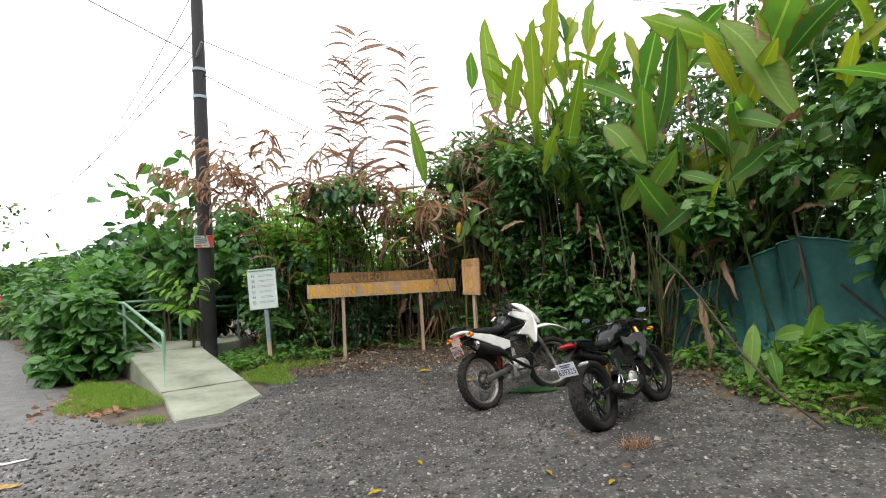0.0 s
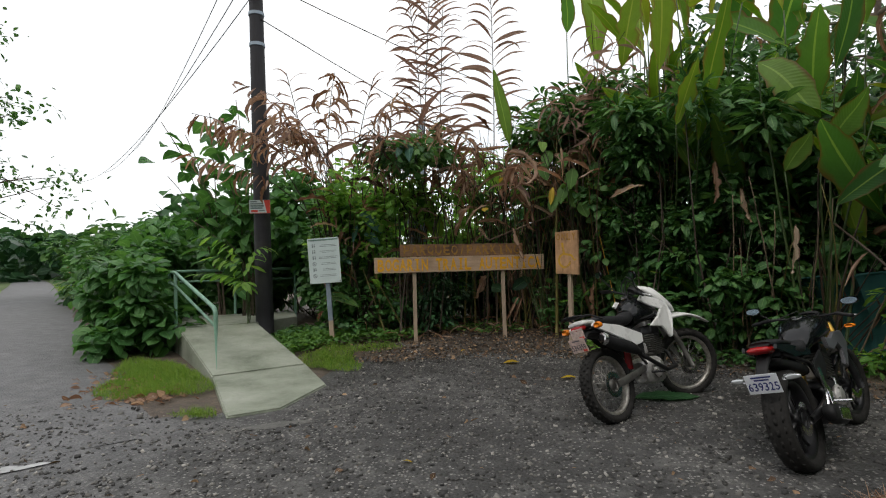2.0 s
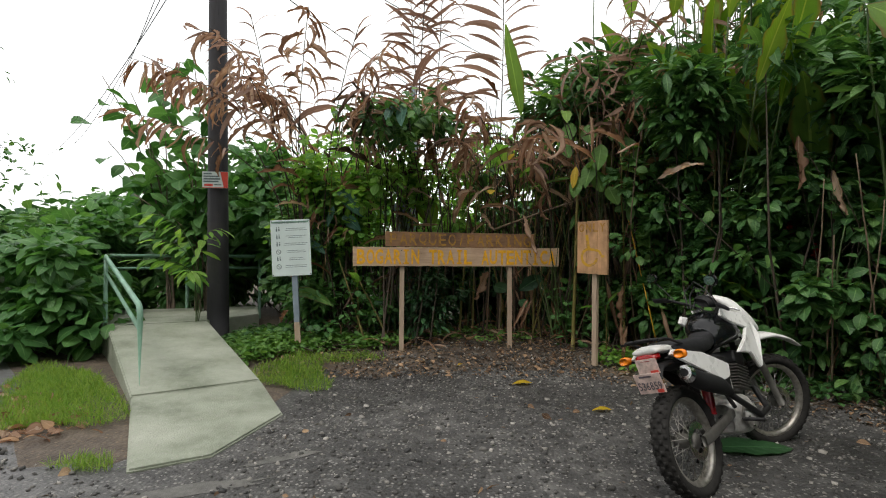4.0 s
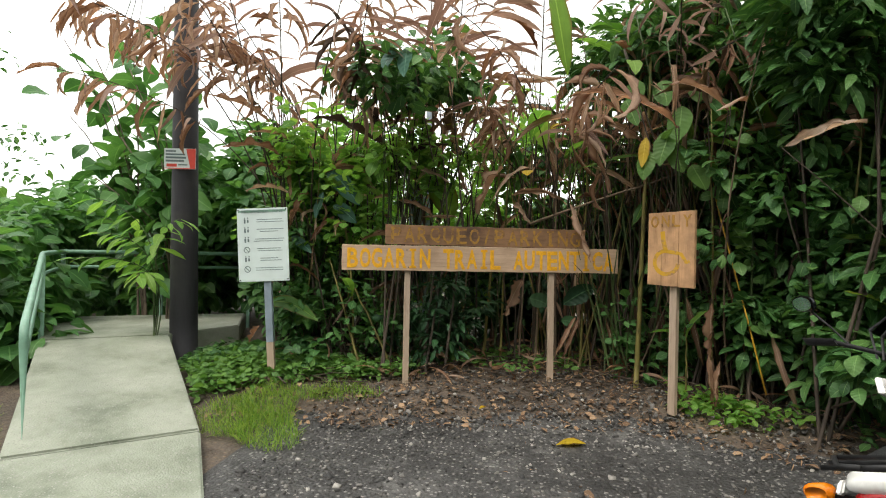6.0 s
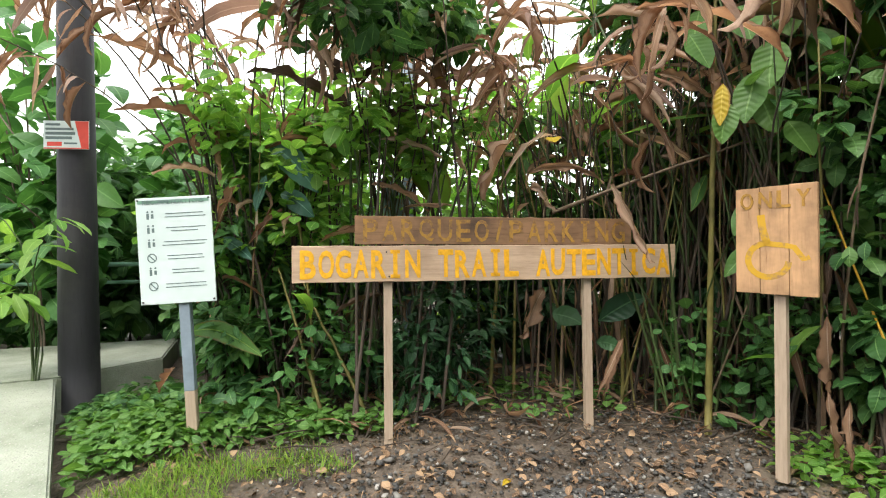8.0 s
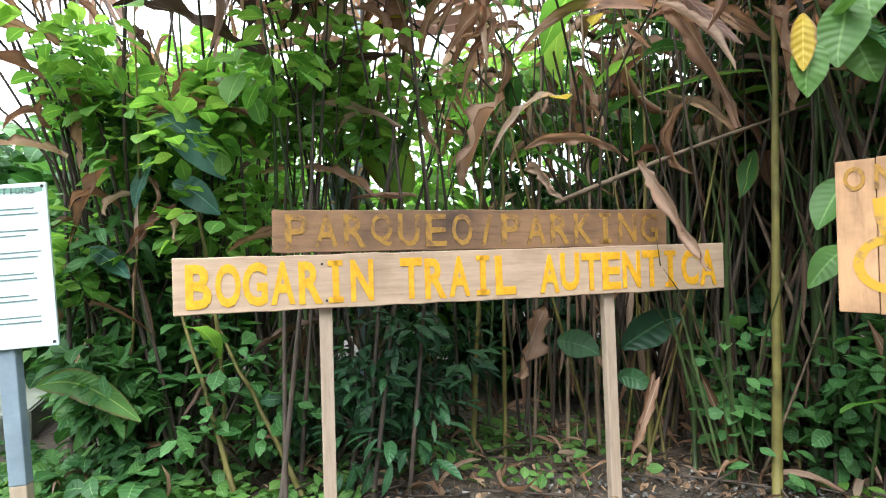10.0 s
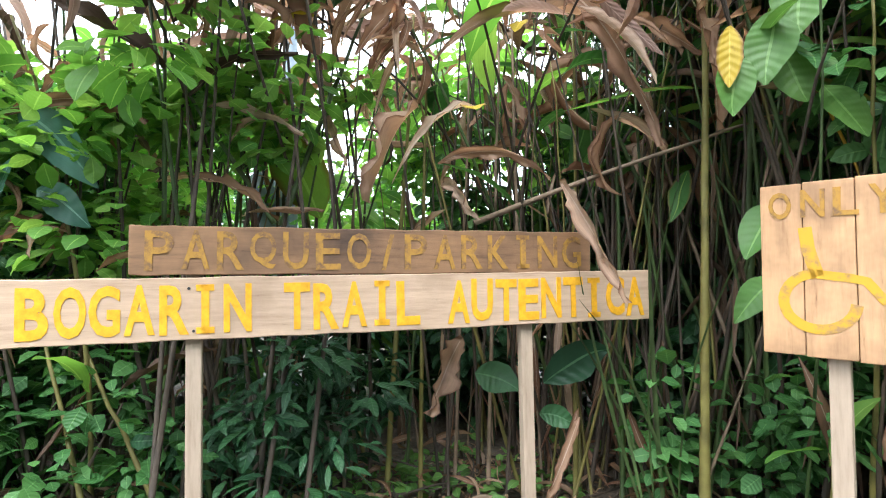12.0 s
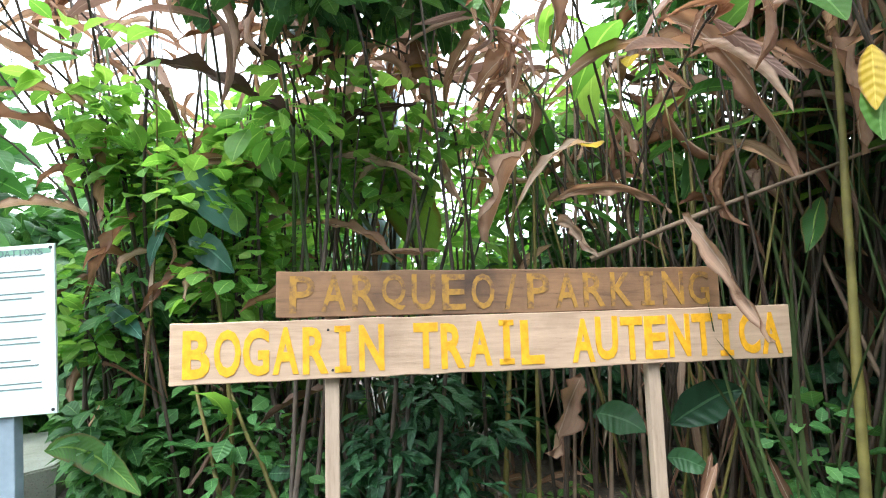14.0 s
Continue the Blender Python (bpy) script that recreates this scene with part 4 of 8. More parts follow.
def plume(x, y, seed, shoots):
    """Tall withered shoots, leaves in two rows that arch over."""
    rng = np.random.default_rng(seed)
    t = thing("withered_shoots", "tall dead shoots with two rows of shrivelled mauve-brown leaves", "plant", Matrix.Translation((x, y, gz(x, y))))
    for (bx, by, tx, ty, h, first, ln) in shoots:
        P = cane(t, "shoot", (bx, by, 0), (tx, ty, h), rng.normal(0, 0.2, 3) * [1, 1, 0], 0.011, M_STEM_DRY, rng)
        fan = rng.uniform(-0.3, 0.3)
        m = int((h - first) / 0.062)
        for j in range(m):
            f = j / m
            p = along(P, (first + (h - first) * f) / h)
            if rng.random() < 0.06:
                continue
            yaw = fan + (0 if j % 2 else math.pi) + rng.normal(0, 0.3)
            put_leaf(t, MAUVE[rng.integers(0, len(MAUVE))], p, yaw, rng.uniform(-0.1, 0.5) + 0.4 * f, rng.normal(0, 0.5), ln * rng.uniform(0.8, 1.2) * (1 - 0.35 * f), "dry_leaf")
    return t


# withered canes behind the parking sign
spots = [(-2.9, 9.7), (-2.45, 9.65), (-2.0, 9.75), (-1.55, 9.8), (-0.15, 9.85), (0.3, 9.7), (0.75, 9.45), (-2.7, 10.3), (-0.3, 10.5), (0.3, 10.4), (0.9, 10.0),
         (-1.1, 10.3), (-0.6, 10.25), (1.2, 9.4), (0.1, 10.05), (0.55, 10.0), (1.4, 10.2), (-1.9, 10.4), (0.95, 9.2), (1.5, 8.95)]
for i, (x, y) in enumerate(spots):
    right, gap = x > -0.4, -1.7 < x < -0.4
    ginger_clump(x, y + (0.25 if gap else 0), 100 + i, stems=13 if right else 3 if gap else 4, height=(2.0, 3.1), leaves=2 if right or gap else 5, dry=0.62 if right or gap else 0.92, lean=(RNG.normal(0, 0.15), -0.1), size=(0.3, 0.55) if right or gap else (0.2, 0.4), low=0.72 if right or gap else 0.25, sheaths=34 if right else 8 if gap else 14, spread=0.4, dark=0.15)
# dead leaves hanging over the sign and beside the pole
for i, (x, y, n, h, reach, to) in enumerate(((-3.0, 10.2, 4, 3.1, 2.3, -1.75), (-2.6, 10.2, 5, 3.15, 2.2, -1.65), (-3.3, 10.2, 3, 3.1, 2.3, -1.85), (-0.6, 10.1, 2, 2.8, 2.1, -1.45), (-0.25, 10.1, 4, 2.75, 2.3, -1.5), (0.1, 10.1, 2, 2.75, 2.1, -1.6))):
    weeping(x, y, 250 + i, n, h, reach, to, DRY + DRY_LONG[:4] + MAUVE[:4], (0.24, 0.44), 0.72, 22)
for i, (x, y, n, h, reach, to) in enumerate(((-0.3, 10.6, 2, 3.2, 0.9, -1.3), (0.2, 10.5, 2, 3.2, 0.9, -1.6), (-2.5, 10.7, 2, 3.3, 1.0, -1.9), (-1.3, 10.7, 2, 2.9, 0.8, -1.6), (0.7, 10.0, 4, 3.7, 2.1, -1.6), (0.95, 9.9, 4, 3.8, 2.1, -1.4))):
    weeping(x, y, 280 + i, n, h, reach, to, DRY if i < 4 else MAUVE, (0.26, 0.45), 0.62, 16)
weeping(-1.9, 10.1, 270, 2, 2.9, 1.9, -1.5, DRY_DARK, (0.26, 0.42), 0.82, 10)
weeping(-2.9, 10.0, 272, 2, 3.9, 2.1, 4.1, MAUVE, (0.35, 0.55), 0.62)
plume(-1.62, 10.1, 5, [(0, 0, 0.14, 0, 5.6, 2.5, 0.7), (0.1, 0.1, 0.3, 0.1, 5.2, 2.4, 0.6), (-0.1, 0, -0.22, 0, 5.1, 2.4, 0.62)])
plume(-0.8, 9.9, 6, [(0, 0, 0.22, 0, 5.2, 3.0, 0.66)])
plume(-2.9, 9.9, 7, [(0, 0.1, -0.5, -0.9, 3.7, 2.6, 0.45), (0.2, 0, 0.7, -0.8, 3.6, 2.6, 0.45)])

# light vines and shrubs woven through the canes
def hedge(rows, seed, leaf, s0, s1, material):
    """A row of shrubs of one kind."""
    for i, (x, y, r, h, c, bt) in enumerate(rows):
        shrub(x, y, seed + i, r, h, c, leaf, (s0, s1), material, label="shrub with glossy green leaves among the canes" if material is not M_LIGHT else "light green vine with small round leaves", group="hedge shrubs", bottom=bt, twigs=3)


hedge(((-0.7, 11.7, 0.9, 2.3, 800, 0.35), (0.3, 11.5, 0.9, 2.7, 1000, 0.35), (-1.6, 11.9, 1.0, 2.0, 400, 0.3), (-0.9, 12.6, 1.2, 2.0, 800, 0.15), (-2.2, 12.6, 1.2, 2.1, 500, 0.15), (-2.9, 11.8, 0.9, 2.6, 800, 0.2)), 300, BROAD, 0.1, 0.2, M_LIGHT)
# the last two dark shrubs are added to block light from behind the canes
hedge(((-0.6, 11.5, 0.8, 1.3, 1800, 0.05), (0.4, 11.2, 0.8, 1.6, 1800, 0.05), (-1.6, 11.6, 0.8, 1.3, 1600, 0.05), (0.6, 10.7, 0.6, 2.0, 1700, 0.05), (1.1, 10.5, 0.7, 2.8, 2200, 0.05)), 310, BROAD, 0.1, 0.18, M_BUSH_DARK)
hedge(((-2.4, 11.0, 1.0, 2.5, 500, 0.3), (-2.7, 10.4, 0.7, 2.6, 600, 0.35), (-2.0, 10.3, 0.6, 2.4, 350, 0.45), (-2.45, 9.75, 0.45, 2.5, 600, 0.5), (-2.1, 9.75, 0.4, 2.6, 380, 0.65), (-1.7, 9.75, 0.4, 2.4, 380, 0.7), (-2.9, 9.7, 0.4, 2.3, 500, 0.4)), 320, ROUND, 0.06, 0.12, M_LIGHT)
hedge(((-2.55, 9.65, 0.5, 2.5, 230, 0.6), (-1.85, 9.7, 0.45, 2.5, 170, 0.68), (-3.0, 9.75, 0.4, 2.4, 160, 0.5)), 326, BROAD + ROUND, 0.09, 0.16, M_LIGHT)
hedge(((-0.9, 11.4, 0.8, 3.1, 420, 0.6), (-2.9, 11.4, 0.8, 3.3, 450, 0.6), (-0.2, 11.3, 0.7, 3.3, 300, 0.6)), 328, BROAD, 0.1, 0.2, M_LIGHT)
hedge(((1.1, 11.4, 0.9, 4.7, 2600, 0.3), (1.35, 9.0, 0.5, 2.2, 900, 0.3), (2.0, 8.5, 0.5, 2.4, 900, 0.35), (1.8, 9.3, 0.6, 3.6, 900, 0.6), (2.6, 8.8, 0.6, 4.0, 900, 0.65), (1.3, 10.6, 1.0, 3.9, 2400, 0.3), (1.7, 8.8, 0.6, 1.5, 1100, 0.1), (1.1, 8.3, 0.45, 3.2, 900, 0.7), (1.9, 7.9, 0.5, 3.1, 900, 0.7), (0.25, 9.9, 0.6, 3.7, 800, 0.75), (0.75, 9.5, 0.55, 3.9, 800, 0.7)), 330, LANCE, 0.12, 0.25, M_BUSH)
hedge(((-3.0, 10.3, 0.5, 2.0, 1300, 0.1), (0.5, 10.3, 0.5, 3.6, 450, 0.85), (-2.95, 9.7, 0.3, 1.6, 700, 0.2)), 340, LANCE, 0.08, 0.16, M_VINE)
hedge(((-1.45, 9.85, 0.45, 0.95, 620, 0.25), (-1.8, 9.7, 0.3, 0.8, 320, 0.2), (0.1, 11.0, 0.9, 1.5, 1000, 0.1), (-1.85, 9.3, 0.4, 2.95, 420, 0.85)), 345, LANCE, 0.09, 0.16, M_BUSH_DARK)
hedge(((0.9, 10.6, 0.8, 3.2, 1800, 0.1), (1.5, 9.5, 0.8, 3.2, 2200, 0.3), (2.4, 8.5, 0.9, 3.2, 2600, 0.1), (1.0, 9.4, 0.5, 3.2, 600, 0.8)), 350, BROAD, 0.09, 0.18, M_BUSH)
hedge(((0.6, 12.2, 1.2, 2.6, 1500, 0.15), (-2.9, 9.55, 0.32, 0.9, 420, 0.1), (0.3, 10.9, 0.6, 2.8, 700, 0.3), (-0.5, 11.1, 0.6, 2.7, 500, 0.4), (1.35, 8.45, 0.45, 1.9, 800, 0.12), (2.0, 7.85, 0.5, 2.1, 900, 0.12), (1.0, 8.85, 0.35, 1.7, 500, 0.15), (-1.5, 9.4, 0.5, 3.0, 260, 0.85)), 360, BROAD, 0.09, 0.17, M_BUSH)
hedge(((-2.9, 9.9, 0.4, 1.9, 800, 0.15), (-2.2, 9.6, 0.35, 0.8, 380, 0.1), (0.55, 9.35, 0.35, 0.7, 320, 0.1), (1.15, 8.9, 0.4, 1.9, 800, 0.2), (0.3, 9.75, 0.4, 0.7, 300, 0.1), (-2.75, 9.7, 0.4, 2.6, 500, 0.6)), 370, SMALL, 0.06, 0.12, M_VINE)
shrub(-1.85, 8.7, 358, 0.55, 3.0, 330, SMALL + BROAD[:3], (0.08, 0.15), M_BUSH, label="leafy vine mass hanging over the sign", group="hedge shrubs", bottom=0.8, twigs=2, root=(0.3, 1.8))
# heliconias
HELIS = ((1.4, 9.6, 3.4, 0.1), (1.9, 9.1, 3.8, 0.3), (2.4, 8.5, 3.6, 0.3), (2.9, 8.1, 3.8, 0.3), (2.6, 9.4, 4.8, 0.45), (1.8, 10.0, 6.0, 0.6), (2.2, 9.8, 6.6, 0.6), (2.6, 10.0, 6.8, 0.6), (1.5, 9.3, 5.4, 0.7), (3.6, 7.7, 4.6, 0.4), (3.4, 9.0, 5.6, 0.4), (4.4, 8.0, 6.0, 0.4), (4.2, 6.7, 4.8, 0.4), (5.0, 6.6, 5.8, 0.3), (3.0, 10.0, 6.0, 0.4), (4.8, 5.2, 5.2, 0.3), (3.3, 7.2, 2.8, 0.4), (3.9, 7.2, 5.4, 0.4), (1.95, 9.1, 5.4, 0.7))
for i, (x, y, h, yl) in enumerate(HELIS):
    heliconia(x, y, 400 + i, h, leaves=12, size=(0.75, 1.4), yellow=yl, dry=0.22, lean=(RNG.normal(-0.1, 0.15), RNG.normal(-0.15, 0.1)), up=(0.5, 1.45) if yl < 0.5 else (1.0, 1.5), low=0.4)


def paddles(x, y, material, rows, seed, label, torn=0.15):
    """A clump of long paddle leaves, each on its own stalk."""
    t = thing("heliconia_clump", label, "plant", Matrix.Translation((x, y, gz(x, y))), "heliconia clumps")
    green_leaves(t, material, rows, seed, torn)
    stalks_to(t, rows, (x, y), seed)


paddles(1.7, 9.1, M_BANANA_YELLOW, ((1.50, 7.60, 2.41, 1.80, 7.40, 4.02, 0.30, 0.02, 0.4), (1.20, 7.80, 3.21, 1.27, 7.70, 4.67, 0.33, 0.02, 0.3), (1.47, 8.00, 4.08, 1.61, 7.90, 5.17, 0.39, 0.02, 0.2), (2.07, 7.80, 3.88, 2.33, 7.70, 4.44, 0.23, 0.02, 0.4), (1.23, 7.40, 2.53, 1.42, 7.30, 3.15, 0.22, 0.02, 0.4), (0.96, 8.40, 3.48, 1.12, 8.30, 4.47, 0.32, 0.02, 0.2)), 1000, "tall clump with upright yellow-green paddle leaves", 0.5)
paddles(2.5, 7.5, M_BANANA, ((2.59, 7.20, 2.93, 2.85, 7.10, 4.07, 0.28, 0.02, 0.3), (2.99, 7.40, 3.41, 2.97, 7.30, 4.26, 0.25, 0.02, 0.4), (2.01, 7.40, 3.10, 2.39, 7.10, 2.46, 0.36, 0.08, 0.3), (2.38, 6.90, 1.65, 2.85, 6.60, 2.05, 0.21, 0.05, 0.4), (2.32, 7.00, 2.06, 2.68, 6.90, 2.68, 0.27, 0.02, 0.5), (2.69, 6.90, 2.35, 2.99, 6.60, 2.13, 0.18, 0.08, 0.4), (2.07, 7.10, 1.99, 2.25, 7.00, 2.32, 0.20, 0.00, 0.4)), 1020, "clump of ragged green paddle leaves above the net")
paddles(3.6, 6.9, M_BANANA, ((3.21, 6.80, 4.09, 3.72, 6.30, 2.73, 0.42, 0.08, 0.3), (3.07, 6.60, 2.89, 3.55, 6.30, 2.66, 0.28, 0.08, 0.4), (3.02, 6.50, 2.18, 3.47, 6.20, 2.52, 0.24, 0.03, 0.4), (3.67, 6.20, 2.40, 3.89, 6.00, 2.55, 0.28, 0.05, 0.3), (3.71, 6.80, 3.61, 3.58, 6.70, 4.19, 0.37, 0.00, 0.3), (3.70, 6.00, 1.87, 3.86, 5.80, 2.13, 0.27, 0.05, 0.3)), 1040, "banana plant with broad drooping leaves over the net", 0.25)
paddles(0.85, 9.8, M_BANANA, ((0.90, 9.60, 3.98, 0.78, 9.50, 5.60, 0.40, 0.00, 0.1), (0.52, 9.80, 4.51, 0.54, 9.70, 5.14, 0.23, 0.00, 0.4), (-0.35, 9.75, 2.9, -0.55, 9.7, 4.0, 0.25, 0.0, 0.3)), 1060, "tall banana leaves standing up against the sky")
paddles(3.0, 5.85, M_LIGHT, ((2.78, 5.80, 0.74, 2.65, 5.70, 0.24, 0.14, 0.03, 0.4), (2.85, 5.70, 0.50, 2.85, 5.60, 0.20, 0.12, 0.05, 0.4), (3.18, 5.70, 0.56, 3.26, 5.60, 0.90, 0.2, 0.02, 0.3), (2.96, 5.80, 0.60, 3.21, 5.70, 0.67, 0.14, 0.05, 0.5)), 1080, "young plant with broad light green leaves before the net", 0.0)


def hung_leaves():
    t = thing("dead_leaf_cluster", "withered brown leaves hanging among the banana stalks", "plant", Matrix.Translation((2.6, 7.3, gz(2.6, 7.3))), "withered canes")
    rows = ((3.69, 6.40, 2.25, 3.62, 6.30, 1.90, 0.14, 0.02, 0.4), (3.54, 6.30, 1.79, 3.74, 6.10, 1.82, 0.1, 0.10, 0.6), (2.78, 6.80, 1.48, 3.09, 6.70, 1.63, 0.15, 0.05, 0.4), (0.70, 8.00, 1.89, 1.01, 7.80, 1.98, 0.1, 0.05, 0.5), (3.29, 6.50, 1.98, 3.19, 6.40, 1.83, 0.1, 0.00, 0.3), (2.77, 6.80, 0.96, 2.75, 6.70, 0.13, 0.16, 0.02, 0.4), (2.52, 7.10, 2.45, 2.48, 7.00, 2.05, 0.12, 0.00, 0.4), (1.7, 7.7, 2.2, 1.62, 7.55, 1.75, 0.12, 0.0, 0.4), (1.9, 7.6, 1.9, 1.95, 7.5, 1.55, 0.1, 0.0, 0.5), (2.2, 7.2, 1.5, 2.1, 7.1, 1.05, 0.1, 0.0, 0.4))
    dry_leaves(t, M_DRY, rows, 1300)
    stalks_to(t, rows, (2.6, 7.6), 1300, 0.007, M_STEM_DRY)
    rng = np.random.default_rng(1310)
    for i in range(9):
        x = 1.9 + 0.13 * i
        cane(t, "cane", np.array((x, 7.9 - 0.1 * i, 0)) - [2.6, 7.3, 0.1], np.array((x + rng.normal(0, 0.25), 7.5 - 0.1 * i, rng.uniform(0.9, 1.8))) - [2.6, 7.3, 0], (0, 0, 0), 0.009, M_STEM_PALE, rng)


hung_leaves()
# shrubs of the right-hand planting
for i, (x, y, r, h, c, bt) in enumerate(((3.2, 7.6, 0.9, 2.6, 1900, 0.3), (4.1, 7.0, 0.8, 2.6, 1300, 0.4), (4.5, 5.8, 0.9, 3.2, 1600, 0.45), (4.8, 4.4, 1.1, 3.4, 2400, 0.3), (3.4, 9.6, 1.3, 3.4, 2200, 0.1), (5.4, 7.6, 1.4, 4.4, 2600, 0.1), (2.2, 10.2, 1.2, 3.4, 2200, 0.1), (2.9, 8.5, 0.8, 3.0, 1200, 0.4))):
    shrub(x, y, 500 + i, r, h, c, BROAD, (0.11, 0.24), M_BUSH, label="dense broad-leaved shrub of the planting", group="hedge shrubs", bottom=bt)
# shrubs along the ramp and the lane
for i, (x, y, r, h, c, mt) in enumerate(((-5.8, 9.05, 0.62, 1.5, 900, M_VINE), (-6.45, 9.95, 0.7, 1.6, 1000, M_VINE), (-7.2, 11.2, 0.75, 1.8, 1100, M_VINE), (-5.6, 12.5, 1.0, 2.5, 2000, M_VINE), (-4.3, 12.4, 0.9, 3.1, 2200, M_VINE), (-3.4, 12.2, 0.8, 2.6, 1800, M_BUSH),
                                          (-7.2, 12.9, 1.1, 2.2, 1800, M_VINE), (-8.8, 13.8, 1.1, 2.0, 1400, M_BUSH), (-11, 16, 1.8, 2.3, 1500, M_BUSH), (-14, 20, 2.4, 2.5, 1500, M_BUSH), (-4.9, 13.1, 1.1, 3.5, 1800, M_BUSH), (-18, 26, 3.0, 3.0, 1500, M_BUSH))):
    far_k = 1 + max(0, y - 12) * 0.06
    shrub(x, y, 600 + i, r, h, c, BROAD + LANCE[:2], (0.16 * far_k, 0.32 * far_k), mt, label="lush broad-leaved shrub beside the ramp and lane", group="lane shrubs")


def boughs(name, label, category, root, tips, seed, leaf_size, per, pool):
    """Thin arching boughs from one root, large leaves set singly along them."""
    rng = np.random.default_rng(seed)
    t = thing(name, label, category, Matrix.Translation(root))
    o = np.array(root)
    for tip in tips:
        d = np.array(tip) - o
        P = cane(t, "branch", rng.normal(0, 0.08, 3) * [1, 1, 0], d, (-d[0] * 0.5, -d[1] * 0.5, 0.5), 0.014, M_BARK, rng, False)
        for j in range(per):
            p = along(P, 0.35 + 0.65 * (j + rng.random()) / per) + rng.normal(0, 0.1, 3)
            put_leaf(t, pool[rng.integers(0, len(pool))], p, rng.uniform(0, 6.28), rng.uniform(-0.7, 0.1), rng.normal(0, 0.4), rng.uniform(*leaf_size))


VINE_LEAF = leaf_set("leaf", M_VINE, 5, L=1.0, W=(0.6, 0.75), n=7, droop=(0.5, 1.1), fold=(0.05, 0.25), ruffle=0.03, belly=0.36, cols=5, stalk=0.1)
boughs("broad_leaved_sapling", "slender sapling with very large drooping leaves", "tree", (-5.5, 10.9, 0.0), ((-6.35, 10.6, 3.75), (-6.25, 10.6, 2.8), (-5.9, 10.6, 3.5), (-5.5, 10.7, 3.9), (-6.0, 10.5, 2.3), (-5.7, 10.5, 3.0)), 640, (0.26, 0.42), 13, VINE_LEAF)
boughs("climbing_vine", "broad-leaved vine climbing high behind the pole", "plant", (-4.75, 10.6, 0.0), ((-4.87, 10.4, 4.0), (-5.3, 10.4, 3.3), (-4.6, 10.4, 3.4), (-4.9, 10.4, 2.9), (-5.4, 10.4, 2.5), (-4.4, 10.4, 2.7), (-4.8, 10.3, 2.2), (-5.7, 10.4, 2.0), (-5.1, 10.3, 1.7)), 641, (0.22, 0.36), 22, VINE_LEAF)
shrub(-5.9, 12.2, 643, 1.0, 2.7, 1400, BROAD, (0.16, 0.3), M_BUSH, label="lush broad-leaved shrub behind the landing", group="lane shrubs", bottom=0.2)

shrub(-3.35, 10.6, 644, 0.45, 1.7, 900, BROAD, (0.1, 0.2), M_BUSH, label="lush broad-leaved shrub behind the landing", group="lane shrubs", bottom=0.1)
shrub(-3.7, 11.6, 645, 0.6, 2.2, 1000, BROAD, (0.14, 0.26), M_VINE, label="lush broad-leaved shrub behind the landing", group="lane shrubs", bottom=0.1)


def young_fern():
    t = thing("young_fern", "light green fronds hanging over the ramp by the pole", "plant", Matrix.Translation((-4.32, 9.55, 0.35)))
    rng = np.random.default_rng(641)
    for i, (dx, dy, h) in enumerate(((-0.55, -0.1, 1.35), (-0.35, -0.3, 1.0), (-0.6, -0.25, 0.75), (0.35, -0.15, 1.15), (0.1, -0.35, 0.6))):
        P = cane(t, "frond_stalk", (rng.normal(0, 0.03), rng.normal(0, 0.03), 0), (dx, dy, h), (-dx * 0.8, -dy * 0.8, 0.5), 0.007, M_STEM, rng, False)
        a = math.atan2(dy, dx)
        for j in range(12):
            p = along(P, 0.5 + 0.5 * j / 11)
            put_leaf(t, LIGHT[j % 5], p, a + (1.0 if j % 2 else -1.0) * (1 - j / 18) + rng.normal(0, 0.15), rng.uniform(-0.5, 0.0), rng.normal(0, 0.3), rng.uniform(0.18, 0.28))


young_fern()

# the plants that stand right behind the signs


